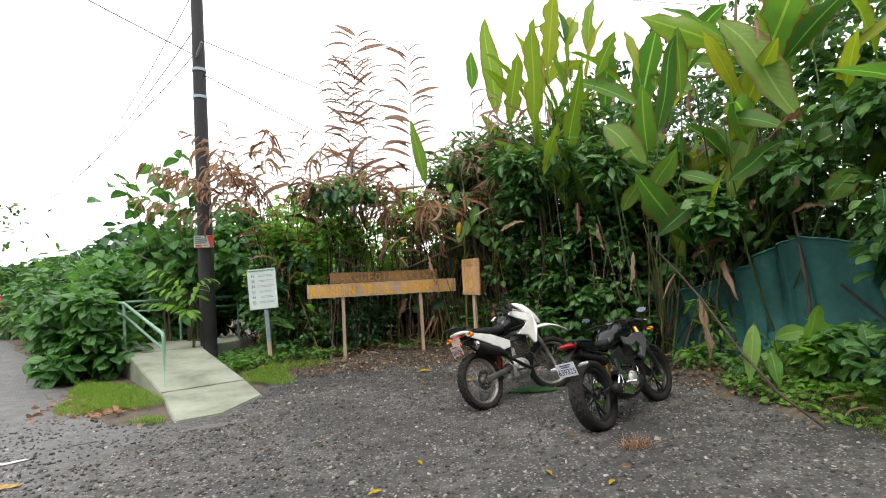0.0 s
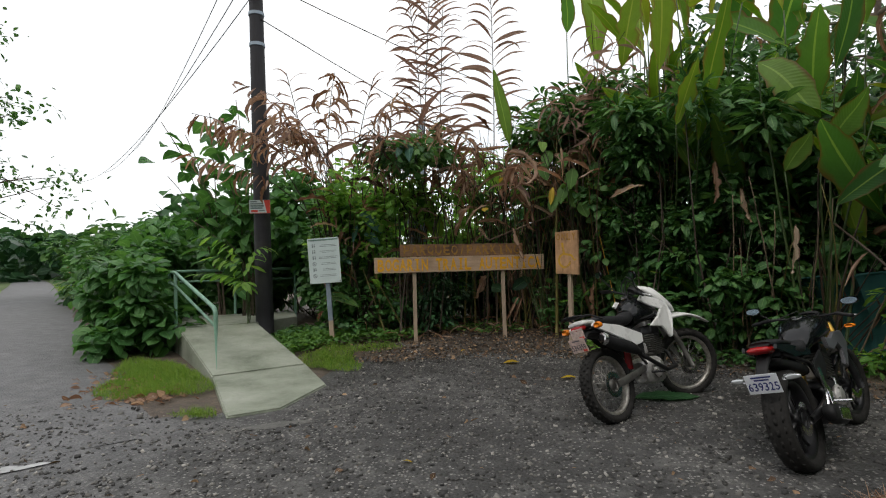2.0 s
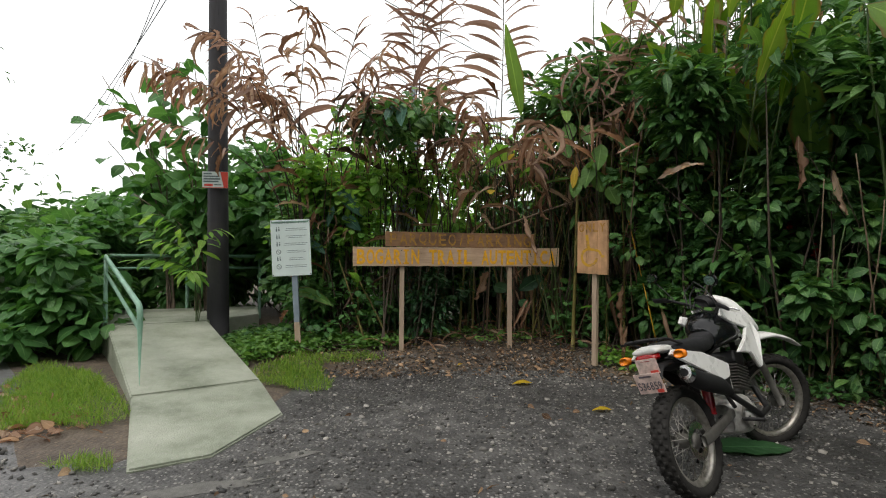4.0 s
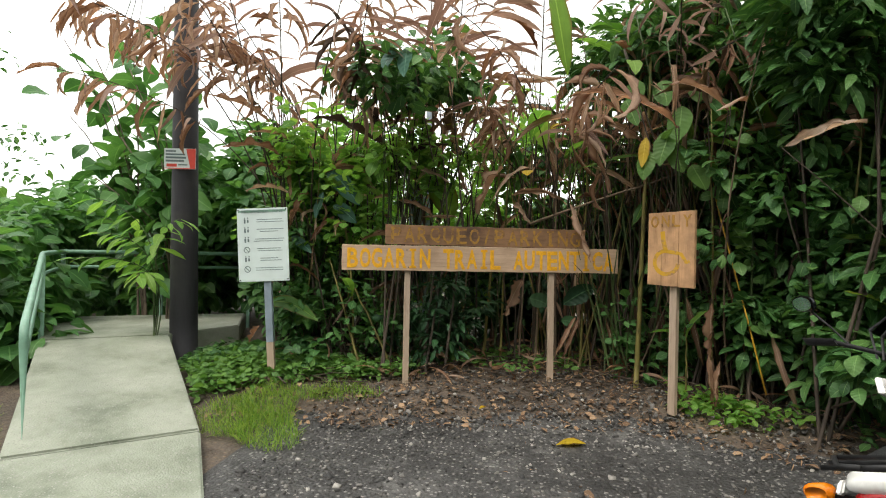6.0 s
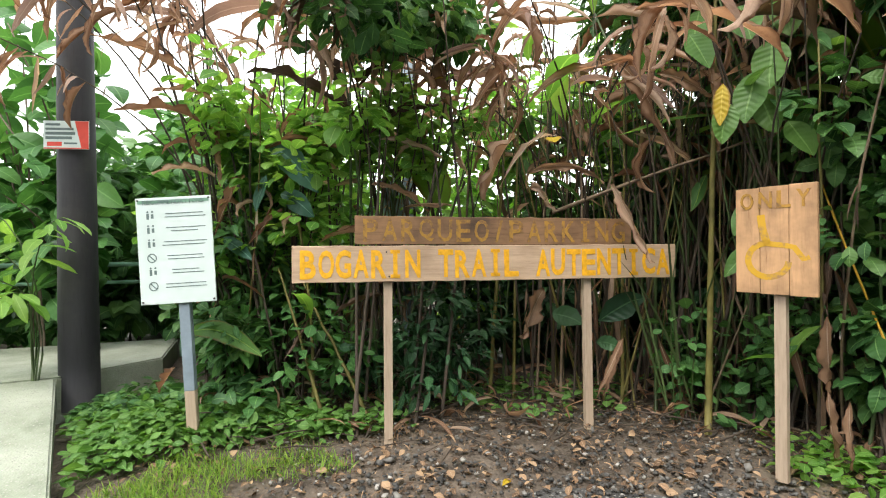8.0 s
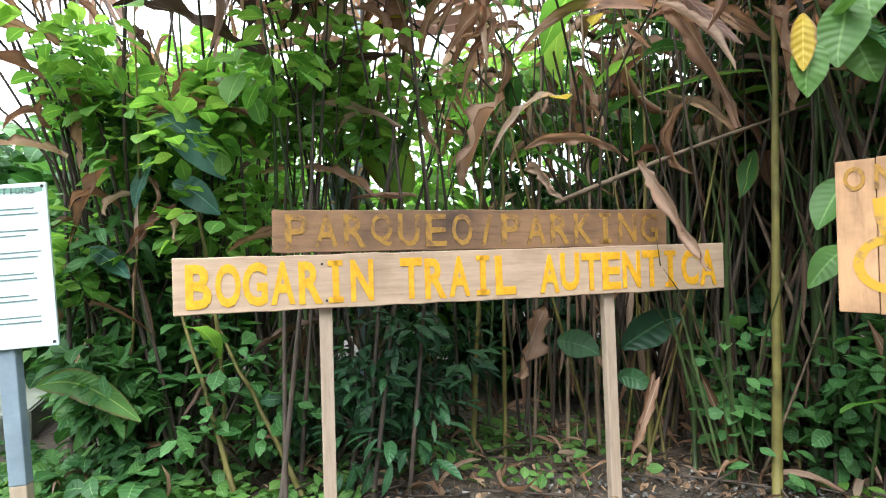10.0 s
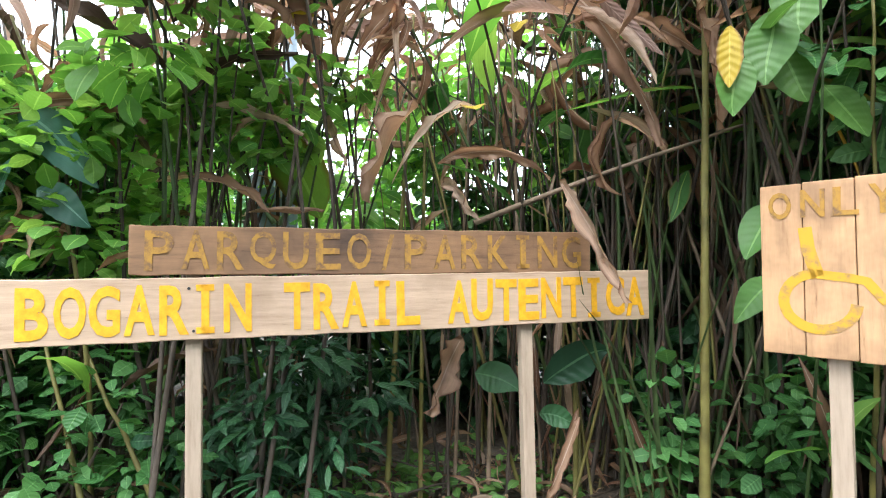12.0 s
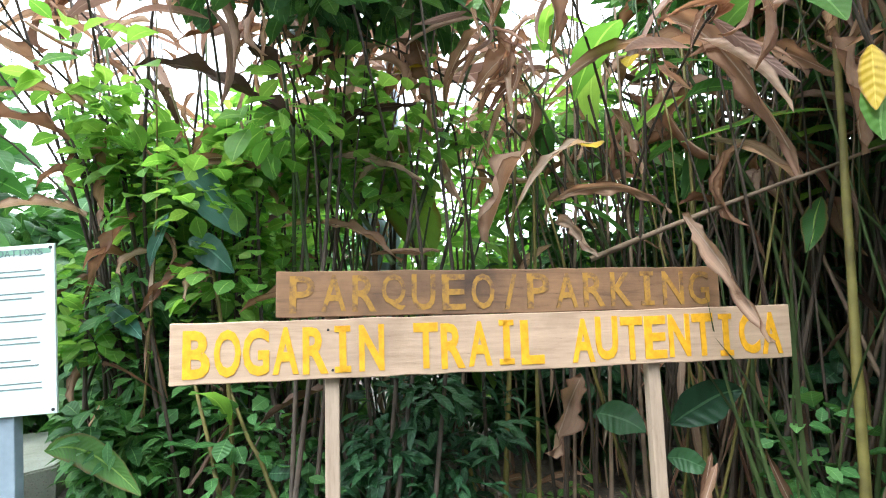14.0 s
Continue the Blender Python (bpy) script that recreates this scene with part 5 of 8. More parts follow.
def sign_plants():
    t = thing("bent_ginger", "broken ginger stalks with large curled dead leaves behind the sign", "plant", Matrix.Translation((-1.0, 9.65, gz(-1.0, 9.65))), "withered canes")
    z = t.matrix_basis.translation
    rng = np.random.default_rng(77)

    def stem(a, b, r, mt, bow=(0, 0, 0)):
        return cane(t, "cane", np.array(a) - np.array(z), np.array(b) - np.array(z), np.array(bow), r, mt, rng)

    for ax, ay, az, bx, by, bz, r, mt in ((-1.53, 9.60, 1.50, -1.12, 9.70, 2.62, 0.014, M_STEM), (-1.56, 9.60, 1.51, -2.04, 9.60, 2.23, 0.013, M_STEM), (-2.03, 9.60, 0.6, -2.04, 9.60, 2.65, 0.014, M_STEM), (-2.53, 9.60, 0.15, -2.96, 9.50, 2.65, 0.014, M_STEM),
                                         (-2.12, 9.30, 0.12, -2.53, 9.55, 1.15, 0.014, M_STEM_YELLOW), (-1.85, 9.35, 0.15, -2.36, 9.55, 1.05, 0.014, M_STEM_YELLOW), (-0.68, 9.50, 1.50, 0.81, 9.50, 2.02, 0.013, M_STEM_PALE), (0.21, 9.30, 0.1, 0.28, 9.30, 2.9, 0.022, M_STEM_YELLOW)):
        stem((ax, ay, az), (bx, by, bz), r, mt, (0, 0, 0.03))
    for ax, ay, bx, by, bz, r, mt in ((-0.92, 9.80, -0.87, 9.80, 2.66, 0.012, M_STEM_YELLOW), (-1.09, 9.90, -0.93, 9.90, 2.60, 0.015, M_STEM_YELLOW), (-0.19, 9.70, -0.16, 9.70, 2.56, 0.013, M_STEM_YELLOW), (-0.6, 9.75, -0.5, 9.8, 2.7, 0.011, M_STEM_PALE), (-0.4, 9.85, -0.45, 9.8, 2.8, 0.012, M_STEM_PALE), (-0.75, 9.9, -0.62, 9.9, 2.9, 0.01, M_STEM_PALE), (0.02, 9.65, 0.05, 9.7, 2.7, 0.013, M_STEM),
                                     (0.52, 9.5, 0.62, 9.5, 2.9, 0.024, M_STEM), (-1.3, 9.9, -1.2, 9.9, 2.7, 0.01, M_STEM_PALE)):
        stem((ax, ay, 0.1), (bx, by, bz), r, mt)
    dry_leaves(t, M_DRY, ((-0.92, 9.40, 1.98, -1.13, 9.30, 1.57, 0.17, 0.12, 0.3), (-0.66, 9.40, 1.98, -1.03, 9.30, 1.64, 0.07, 0.20, 0.6), (-0.84, 9.40, 1.74, -0.38, 9.35, 1.67, 0.10, 0.18, 0.5), (-0.07, 9.60, 2.44, -0.86, 9.40, 2.17, 0.13, 0.15, 0.4), (-1.42, 9.50, 2.53, -1.31, 9.40, 2.13, 0.17, 0.05, 0.2), (-0.90, 9.50, 2.50, -1.18, 9.40, 2.19, 0.17, 0.10, 0.4),
                         (-1.81, 9.50, 2.00, -1.39, 9.40, 1.86, 0.08, 0.10, 0.5), (-1.88, 9.50, 1.70, -1.47, 9.30, 1.50, 0.09, 0.08, 0.5), (-0.82, 9.50, 1.66, -0.68, 9.35, 1.50, 0.10, 0.20, 0.4), (0.24, 9.30, 2.35, 0.19, 9.10, 1.81, 0.12, 0.15, 0.4)), 1100)
    dry_leaves(t, M_DRY, ((-0.34, 9.35, 1.66, -0.20, 9.02, 1.18, 0.11, 0.05, 0.4), (-0.73, 9.55, 1.00, -0.89, 9.45, 0.69, 0.19, 0.05, 0.2), (-2.62, 9.45, 1.92, -2.01, 9.40, 1.91, 0.10, 0.15, 0.6), (-2.69, 9.40, 1.75, -2.85, 9.30, 1.36, 0.10, 0.15, 0.5), (-2.92, 9.50, 2.18, -2.85, 9.40, 1.69, 0.11, 0.05, 0.3), (-0.23, 9.50, 0.69, -0.38, 9.40, 0.34, 0.08, 0.03, 0.3),
                         (-0.04, 9.40, 2.35, 0.25, 9.30, 2.18, 0.14, 0.10, 0.4), (-2.38, 9.60, 2.24, -2.52, 9.50, 2.00, 0.08, 0.10, 0.4), (-1.32, 9.60, 2.00, -1.23, 9.50, 1.75, 0.10, 0.05, 0.3), (-0.51, 9.70, 2.23, -0.41, 9.60, 1.89, 0.08, 0.05, 0.4)), 1120)
    dry_leaves(t, M_DRY, ((-2.94, 9.30, 2.09, -3.31, 9.00, 2.10, 0.12, 0.10, 0.5), (-3.04, 9.30, 2.38, -3.47, 9.00, 2.56, 0.12, 0.08, 0.5), (-2.85, 9.30, 1.74, -3.14, 9.10, 1.73, 0.09, 0.12, 0.5), (-2.87, 9.30, 2.23, -3.14, 9.10, 2.23, 0.08, 0.10, 0.5), (-0.44, 9.20, 2.39, -0.07, 9.00, 1.73, 0.15, 0.20, 0.4), (0.30, 8.60, 2.15, -0.47, 8.40, 2.31, 0.12, 0.12, 0.5), (0.62, 8.60, 2.26, 0.18, 8.40, 2.38, 0.11, 0.12, 0.5), (-2.48, 9.50, 1.54, -2.67, 9.40, 1.31, 0.11, 0.05, 0.4)), 1260)
    dry_leaves(t, M_DRY, ((0.65, 8.90, 0.90, 0.63, 8.85, 0.50, 0.13, 0.00, 0.4), (0.62, 8.85, 0.53, 0.62, 8.80, 0.12, 0.10, 0.00, 0.4), (0.66, 8.75, 0.50, 0.6, 8.65, 0.2, 0.07, 0.00, 0.4), (-0.29, 9.30, 0.71, -0.47, 9.20, 0.38, 0.08, 0.00, 0.5), (-2.94, 9.00, 0.58, -3.01, 8.95, 0.45, 0.10, 0.00, 0.3)), 1280)
    for ax, ay, az, bx, by, bz in ((-2.94, 9.30, 2.09, -2.75, 9.8, 0.15), (-3.04, 9.30, 2.38, -2.9, 9.8, 0.15), (0.30, 8.60, 2.15, 0.55, 9.6, 0.15), (0.62, 8.60, 2.26, 0.8, 9.6, 0.15), (0.65, 8.90, 0.90, 0.66, 9.0, 0.12), (-0.44, 9.20, 2.39, -0.5, 9.8, 0.15)):
        stem((bx, by, bz), (ax, ay, az), 0.009, M_STEM_DRY, (0, 0, 0.6))
    dry_leaves(t, M_DRY_DARK, ((-1.87, 9.45, 2.03, -1.41, 9.40, 2.20, 0.10, 0.15, 0.4), (-1.99, 9.50, 2.17, -2.64, 9.30, 2.40, 0.15, 0.10, 0.4), (-2.15, 9.60, 2.42, -2.18, 9.40, 2.53, 0.18, 0.10, 0.3), (-1.72, 9.60, 2.60, -1.96, 9.50, 2.36, 0.10, 0.10, 0.4), (-2.63, 9.60, 2.23, -2.72, 9.50, 2.43, 0.10, 0.10, 0.4)), 1140)
    green_leaves(t, M_BANANA, ((0.43, 9.55, 2.12, -0.29, 9.45, 1.98, 0.15, 0.04, 0.5), (-1.41, 9.90, 1.56, -1.62, 9.90, 2.02, 0.27, 0.00, 0.1), (-1.65, 10.00, 2.00, -1.74, 9.95, 2.32, 0.15, 0.02, 0.2), (-3.09, 9.40, 0.72, -2.50, 9.20, 0.61, 0.13, 0.12, 0.5), (0.34, 9.6, 1.75, 0.2, 9.5, 1.5, 0.1, 0.0, 0.3)), 1160)
    green_leaves(t, M_BUSH_DARK, ((-0.37, 9.55, 0.79, -0.09, 9.50, 0.94, 0.17, 0.08, 0.3), (-0.67, 9.60, 0.83, -0.49, 9.50, 0.77, 0.15, 0.08, 0.4), (-0.38, 9.60, 0.64, -0.24, 9.50, 0.62, 0.10, 0.08, 0.4), (-2.07, 9.40, 0.63, -1.93, 9.35, 0.65, 0.07, 0.00, 0.2), (-1.97, 9.40, 0.58, -1.98, 9.35, 0.48, 0.07, 0.00, 0.2)), 1170)
    green_leaves(t, M_BLUISH, ((-2.55, 9.45, 1.97, -2.20, 9.40, 1.64, 0.18, 0.08, 0.4), (-2.57, 9.45, 1.77, -2.62, 9.40, 1.52, 0.10, 0.05, 0.4), (-2.47, 9.45, 1.64, -2.23, 9.40, 1.48, 0.14, 0.08, 0.4), (-2.9, 9.5, 1.35, -2.65, 9.4, 1.2, 0.09, 0.05, 0.4), (-1.62, 8.5, 2.72, -1.6, 8.35, 2.45, 0.13, 0.02, 0.3), (-1.72, 8.5, 2.72, -1.74, 8.35, 2.5, 0.1, 0.02, 0.3)), 1180)
    for i, (a, b) in enumerate((((-0.7, 9.3, 1.95), (-0.74, 9.1, 1.84)), ((-1.35, 9.5, 2.4), (-1.5, 9.4, 2.3)), ((-0.45, 9.5, 2.4), (-0.5, 9.4, 2.3)))):
        leaf_between(t, OVAL_YELLOW[i], a, b)

    for i in range(20):
        x = -3.3 + 4.4 * (i + rng.random()) / 20
        zz = rng.uniform(2.6, 3.2)
        base = np.array([x, rng.uniform(9.45, 9.8), zz]) - np.array(z)
        pool = (DRY, DRY_LONG, DRY, MAUVE)[i % 4]
        put_leaf(t, pool[rng.integers(0, len(pool))], base, rng.normal(-1.57, 1.1), rng.uniform(-0.5, 0.6), rng.normal(0, 0.5), rng.uniform(0.45, 0.85), "dry_leaf")
        cane(t, "cane", base + [rng.normal(0, 0.25), rng.uniform(0.1, 0.4), -zz + 0.1], base + [0, 0, 0.02], rng.normal(0, 0.15, 3) * [1, 1, 0], rng.uniform(0.006, 0.012), (M_STEM_DRY, M_STEM)[i % 2], rng)

    for a, b in (((0.78, 9.05, 1.15), (0.84, 8.98, 0.38)), ((0.98, 8.72, 0.75), (1.0, 8.62, 0.15)), ((1.2, 8.85, 1.2), (1.25, 8.75, 0.5)), ((0.55, 9.2, 0.95), (0.6, 9.1, 0.4)), ((0.0, 9.55, 0.7), (0.03, 9.5, 0.25))):
        leaf_between(t, DRY_LONG[int(abs(a[0]) * 10) % 8], a, b, 0.9, "dry_leaf")

    v = thing("climbing_vine", "climbing vine with large quilted oval leaves, one yellow", "plant", Matrix.Translation((0.56, 9.42, gz(0.56, 9.42))), "")
    z2 = v.matrix_basis.translation
    cane(v, "stem", (0, 0, 0), (-0.1, 0.0, 2.7), (0.1, 0, 0), 0.012, M_STEM, rng)
    green_leaves(v, M_QUILT, ((0.35, 9.0, 2.22, 0.27, 8.95, 1.93, 0.16, 0.02, 0.2), (0.20, 9.0, 2.06, 0.15, 8.95, 1.82, 0.13, 0.02, 0.2), (0.44, 9.0, 2.40, 0.40, 8.95, 2.11, 0.18, 0.02, 0.3), (0.52, 9.0, 1.95, 0.59, 8.9, 1.74, 0.15, 0.02, 0.3), (0.39, 9.05, 2.12, 0.46, 9.0, 1.89, 0.15, 0.02, 0.3), (0.04, 9.1, 2.48, 0.11, 9.0, 2.25, 0.15, 0.02, 0.3), (0.32, 9.1, 2.63, 0.33, 9.0, 2.4, 0.17, 0.02, 0.3)), 1200, 0.0)
    green_leaves(v, M_QUILT, ((0.45, 9.15, 1.55, 0.28, 9.1, 1.33, 0.14, 0.05, 0.3), (0.41, 9.1, 1.26, 0.2, 9.05, 1.1, 0.11, 0.08, 0.3), (0.7, 9.1, 2.5, 0.8, 9.0, 2.2, 0.17, 0.02, 0.3), (0.72, 9.2, 2.0, 0.84, 9.1, 1.75, 0.15, 0.02, 0.3), (0.62, 9.2, 2.75, 0.6, 9.1, 2.45, 0.18, 0.02, 0.3), (0.18, 9.3, 2.7, 0.1, 9.2, 2.45, 0.16, 0.02, 0.3), (0.85, 9.1, 1.5, 0.95, 9.0, 1.3, 0.14, 0.02, 0.3)), 1220, 0.0)
    green_leaves(v, M_YELLOW_LEAF, ((0.18, 9.0, 2.16, 0.14, 8.95, 1.92, 0.09, 0.02, 0.2),), 1240, 0.1)

    g = thing("reed_tuft", "tuft of tall grassy blades beside the sign", "plant", Matrix.Translation((0.12, 9.4, gz(0.12, 9.4))), "")
    for i in range(7):
        me = mesh_of("blade", M_STEM, *blade(1.0, 0.014, 8, rng.uniform(0.1, 0.9), 0.5, rng.uniform(-0.5, 0.5), 0.0, 0.35, 3, i))
        put_leaf(g, me, (rng.normal(0, 0.05), rng.normal(0, 0.03), 0), rng.uniform(2.2, 4.2), rng.uniform(1.25, 1.5), rng.uniform(0, 3), rng.uniform(0.9, 1.7), "blade")
    p = thing("pale_seedling", "young plant with one broad yellow-green leaf", "plant", Matrix.Translation((0.52, 9.02, gz(0.52, 9.02))), "")
    cane(p, "stem", (0, 0, 0), (-0.02, -0.02, 0.5), (0, 0, 0), 0.008, M_STEM_YELLOW, rng)
    leaf_between(p, LIGHT[0], (0.5, 9.0, 0.66), (0.2, 8.95, 0.62), 0.4)
    leaf_between(p, LIGHT[2], (0.5, 9.0, 0.6), (0.62, 8.95, 0.85), 0.4)


sign_plants()


def meter_post():
    t = thing("meter_post", "grey metal post with a round meter behind the planting", "post", Matrix.Translation((-1.86, 11.25, gz(-1.86, 11.25))))
    H = Heap()
    H.add(*tube([(0, 0, 0), (0, 0, 1.8), (0, 0, 3.6)], 0.055, 12))
    child("post", H.mesh("post", M_GREY_POST), t)
    bm = rod((-0.14, -0.12, 1.72), (-0.14, -0.3, 1.72), 0.12, 0.1, 20)
    part("meter", bm, M_GREY_POST, t, "round grey meter", True)
    part("meter_box", box(0.22, 0.12, 0.4, 0.02, Matrix.Translation((-0.12, -0.06, 1.5))), M_GREY_POST, t)


meter_post()


def tree(x, y, seed, height, crown, count, leaf_size, trunk=0.12, label="slender tree with an open leafy crown", name="tree", material=None, first=0.4):
    rng = np.random.default_rng(seed)
    t = thing(name, label, "tree", Matrix.Translation((x, y, gz(x, y) if abs(x) < 14 and y < 16 else 0.0)))
    H, ends = Heap(), []
    P = np.array([[rng.normal(0, 0.03) * i, rng.normal(0, 0.03) * i, height * 0.85 * i / 8 - 0.05] for i in range(9)])
    H.add(*tube(P, trunk * (1 - 0.8 * np.linspace(0, 1, 9)), 9))
    child("trunk", H.mesh("trunk", M_BARK), t)
    for i in range(14):
        H = Heap()
        f = first + (1 - first) * i / 14
        p = P[int(f * 8)]
        a = i * 2.4 + rng.uniform(-0.4, 0.4)
        L = crown * rng.uniform(0.6, 1.1) * (1.15 - f * 0.6)
        q = p + [math.cos(a) * L, math.sin(a) * L, L * rng.uniform(0.2, 0.7)]
        m = (p + q) / 2 + rng.normal(0, 0.1 * L, 3)
        H.add(*tube([p, m, q], [trunk * 0.35, trunk * 0.2, trunk * 0.06], 6))
        for k in range(5):
            e = m + (q - m) * rng.uniform(0, 1.1) + rng.normal(0, 0.25 * crown, 3) * [1, 1, 0.6]
            H.add(*tube([(m + q) / 2, e], [trunk * 0.1, trunk * 0.03], 4))
            ends.append(e)
        child("limb", H.mesh("limb", M_BARK), t)
    E = np.array(ends)
    k = rng.integers(0, len(E), count)
    Q = E[k] + rng.normal(0, 0.13 * crown, (count, 3)) * [1, 1, 0.7]
    H = scatter(SMALL + LANCE[:2], Q, rng.uniform(0, 6.28, count), rng.normal(-0.3, 0.5, count), rng.normal(0, 0.5, count), rng.uniform(0.7, 1.3, count) * leaf_size, rng)
    child("crown", H.mesh("crown", material or M_BUSH_DARK), t)["kind"] = "stuff"
    return t


tree(-18.6, 17.2, 1, 10.0, 3.6, 2400, 0.22, 0.2, first=0.25, material=M_BUSH)
tree(6.5, 12.5, 2, 8.5, 2.0, 2000, 0.16, 0.14, material=M_BUSH)
tree(5.5, 14, 4, 7.5, 2.0, 2400, 0.18, 0.14)
tree(7.0, 8.6, 5, 8.5, 1.8, 1600, 0.2, 0.16, material=M_BUSH, first=0.6)
for i in range(14):
    a = radians(-75 + i * 11.5)
    d = 24 + 8 * math.sin(i * 2.1)
    x, y = d * math.sin(a), 4 + d * math.cos(a)
    if x < -12:
        continue
    tree(x, y, 20 + i, RNG.uniform(2.4, 3.4), 1.8, 1600, 0.34, 0.12, first=0.15, label="bushy green tree beyond the planting", material=M_BUSH)


def unseen_shade_row(P, rng):
    """A row of tall trees added out of view to block low sky light."""
    n = len(P)
    N = scatter(SMALL, P, rng.uniform(0, 6.28, n), rng.normal(-0.1, 0.5, n), rng.normal(0, 0.5, n), rng.uniform(0.9, 1.9, n), rng)
    return np.concatenate(N.V), np.concatenate(N.F), np.concatenate(N.U)


def woods():
    """The far line of trees, and the unseen row added for shade."""
    rng = np.random.default_rng(9)
    n = 50000
    a = rng.uniform(0, 6.283, n)
    d = rng.uniform(60, 110, n)
    top = 5 + 2.5 * np.sin(a * 9) + 1.5 * np.sin(a * 23 + 1)
    P = np.stack([d * np.sin(a), d * np.cos(a), top * rng.random(n) ** 0.7], 1)
    H = scatter(SMALL, P, rng.uniform(0, 6.28, n), rng.normal(-0.1, 0.5, n), rng.normal(0, 0.5, n), rng.uniform(1.0, 2.2, n), rng)
    # unseen row behind the camera, added to darken the hedge and signs
    m = 11000
    x, z = rng.uniform(-34, 34, m), rng.random(m) ** 0.8
    y = rng.uniform(-19, -12, m) + 0.006 * x ** 2
    top = 12.5 + 1.5 * np.sin(x * 0.5) + rng.normal(0, 0.8, m)
    H.add(*unseen_shade_row(np.stack([x, y, top * z], 1), rng))
    tagged(new("far_woods", H.mesh("far_woods", M_BUSH_DARK)), "distant line of dense green woods, with an unseen row added for shade", "woods", kind="stuff")


woods()

# ---- motorcycles ----
M_TYRE = plain("dusty_black_rubber", (0.022, 0.021, 0.02), 0.85, 0, 0.45, 30, 0.3, spec=0.2)
M_RIM = plain("dull_rim_metal", (0.35, 0.33, 0.3), 0.45, 0.8, 0.35, 30)
M_SPOKE = plain("spoke_steel", (0.3, 0.29, 0.27), 0.4, 0.8, 0.3, 30)
M_BLACK_ALLOY = plain("black_alloy", (0.018, 0.018, 0.02), 0.35, 0.2, 0.3, 20)
M_FRAME = plain("black_frame_paint", (0.02, 0.02, 0.021), 0.45, 0.1, 0.4, 25, spec=0.2)
M_ENGINE = plain("cast_engine_alloy", (0.45, 0.44, 0.42), 0.4, 0.35, 0.35, 25, 0.3)
M_SWING = plain("grey_swingarm", (0.13, 0.125, 0.115), 0.5, 0.5, 0.3, 20)
M_SHELL_WHITE = plain("white_bike_plastic", (0.74, 0.74, 0.72), 0.28, 0, 0.06, 8, 0.02)
M_SHELL_BLACK = plain("gloss_black_plastic", (0.006, 0.0065, 0.008), 0.14, 0, 0.3, 8, 0.02, 0.4)
M_SHELL_MATT = plain("matt_black_plastic", (0.018, 0.018, 0.019), 0.55, 0, 0.3, 14, 0.1, spec=0.2)
M_GREY_SHELL = plain("grey_bike_plastic", (0.15, 0.15, 0.165), 0.35, 0.2, 0.15, 10, 0.03)
M_SEAT = plain("black_vinyl", (0.02, 0.02, 0.022), 0.5, 0, 0.2, 60, 0.3, spec=0.2)
M_CHROME = plain("polished_metal", (0.65, 0.65, 0.66), 0.18, 1.0, 0.15, 12)
M_AMBER = plain("amber_lens", (0.75, 0.2, 0.01), 0.2, 0, 0.15, 10, 0.02)
M_TAIL_RED = plain("red_lens", (0.32, 0.008, 0.01), 0.18, 0, 0.2, 10, 0.02)
M_MIRROR = plain("mirror_glass", (0.6, 0.8, 0.95), 0.03, 1.0, 0.02, 3, 0.0)
M_GLASS = plain("lamp_glass", (0.5, 0.52, 0.53), 0.08, 0.6, 0.1, 4, 0.0)
M_PLATE = plain("white_number_plate", (0.7, 0.72, 0.76), 0.4, 0, 0.05, 8)
M_PLATE_OLD = plain("dirty_number_plate", (0.55, 0.42, 0.38), 0.6, 0, 0.35, 30)
M_PLATE_INK = plain("blue_plate_ink", (0.02, 0.03, 0.16), 0.5)
M_PLATE_GREY = plain("worn_plate_ink", (0.12, 0.1, 0.12), 0.6)
M_GOLD = plain("gold_fork_metal", (0.5, 0.3, 0.06), 0.35, 0.8, 0.3, 20)


def revolve(profile, segs=44):
    """Quads of a ring: (radius, y) points turned about the y axis, closed."""
    p = np.array(profile, float)
    k = len(p)
    a = np.linspace(0, 2 * np.pi, segs, endpoint=False)
    V = np.stack([np.cos(a)[:, None] * p[None, :, 0], np.broadcast_to(p[None, :, 1], (segs, k)), np.sin(a)[:, None] * p[None, :, 0]], -1).reshape(-1, 3)
    F = [(i * k + j, i * k + (j + 1) % k, ((i + 1) % segs) * k + (j + 1) % k, ((i + 1) % segs) * k + j) for i in range(segs) for j in range(k)]
    return V, np.array(F)


def shell(name, parent, material, sections, m=None, label="", power=2.6, sides=16, smooth=True):
    """A body drawn through cross-sections (x, y, z, half width, half height)."""
    S = np.array(sections, float)
    t = np.linspace(0, len(S) - 1, (len(S) - 1) * 4 + 1)
    S = np.stack([np.interp(t, range(len(S)), S[:, c]) for c in range(5)], 1)
    S[1:-1] = (S[:-2] + 2 * S[1:-1] + S[2:]) / 4
    a = np.linspace(0, 2 * np.pi, sides, endpoint=False)
    cy, cz = np.sign(np.cos(a)) * abs(np.cos(a)) ** (2 / power), np.sign(np.sin(a)) * abs(np.sin(a)) ** (2 / power)
    V = np.stack([np.broadcast_to(S[:, 0:1], (len(S), sides)), S[:, 1:2] + S[:, 3:4] * cy, S[:, 2:3] + S[:, 4:5] * cz], -1).reshape(-1, 3)
    n = len(S)
    F = [(i * sides + j, i * sides + (j + 1) % sides, (i + 1) * sides + (j + 1) % sides, (i + 1) * sides + j) for i in range(n - 1) for j in range(sides)]
    for base in (0, (n - 1) * sides):
        F += [(base + j, base + j + 1, base + sides - 2 - j, base + sides - 1 - j) for j in range(sides // 2 - 1)]
    return child(name, mesh_of(name, material, V, F, None, smooth), parent, m, label)


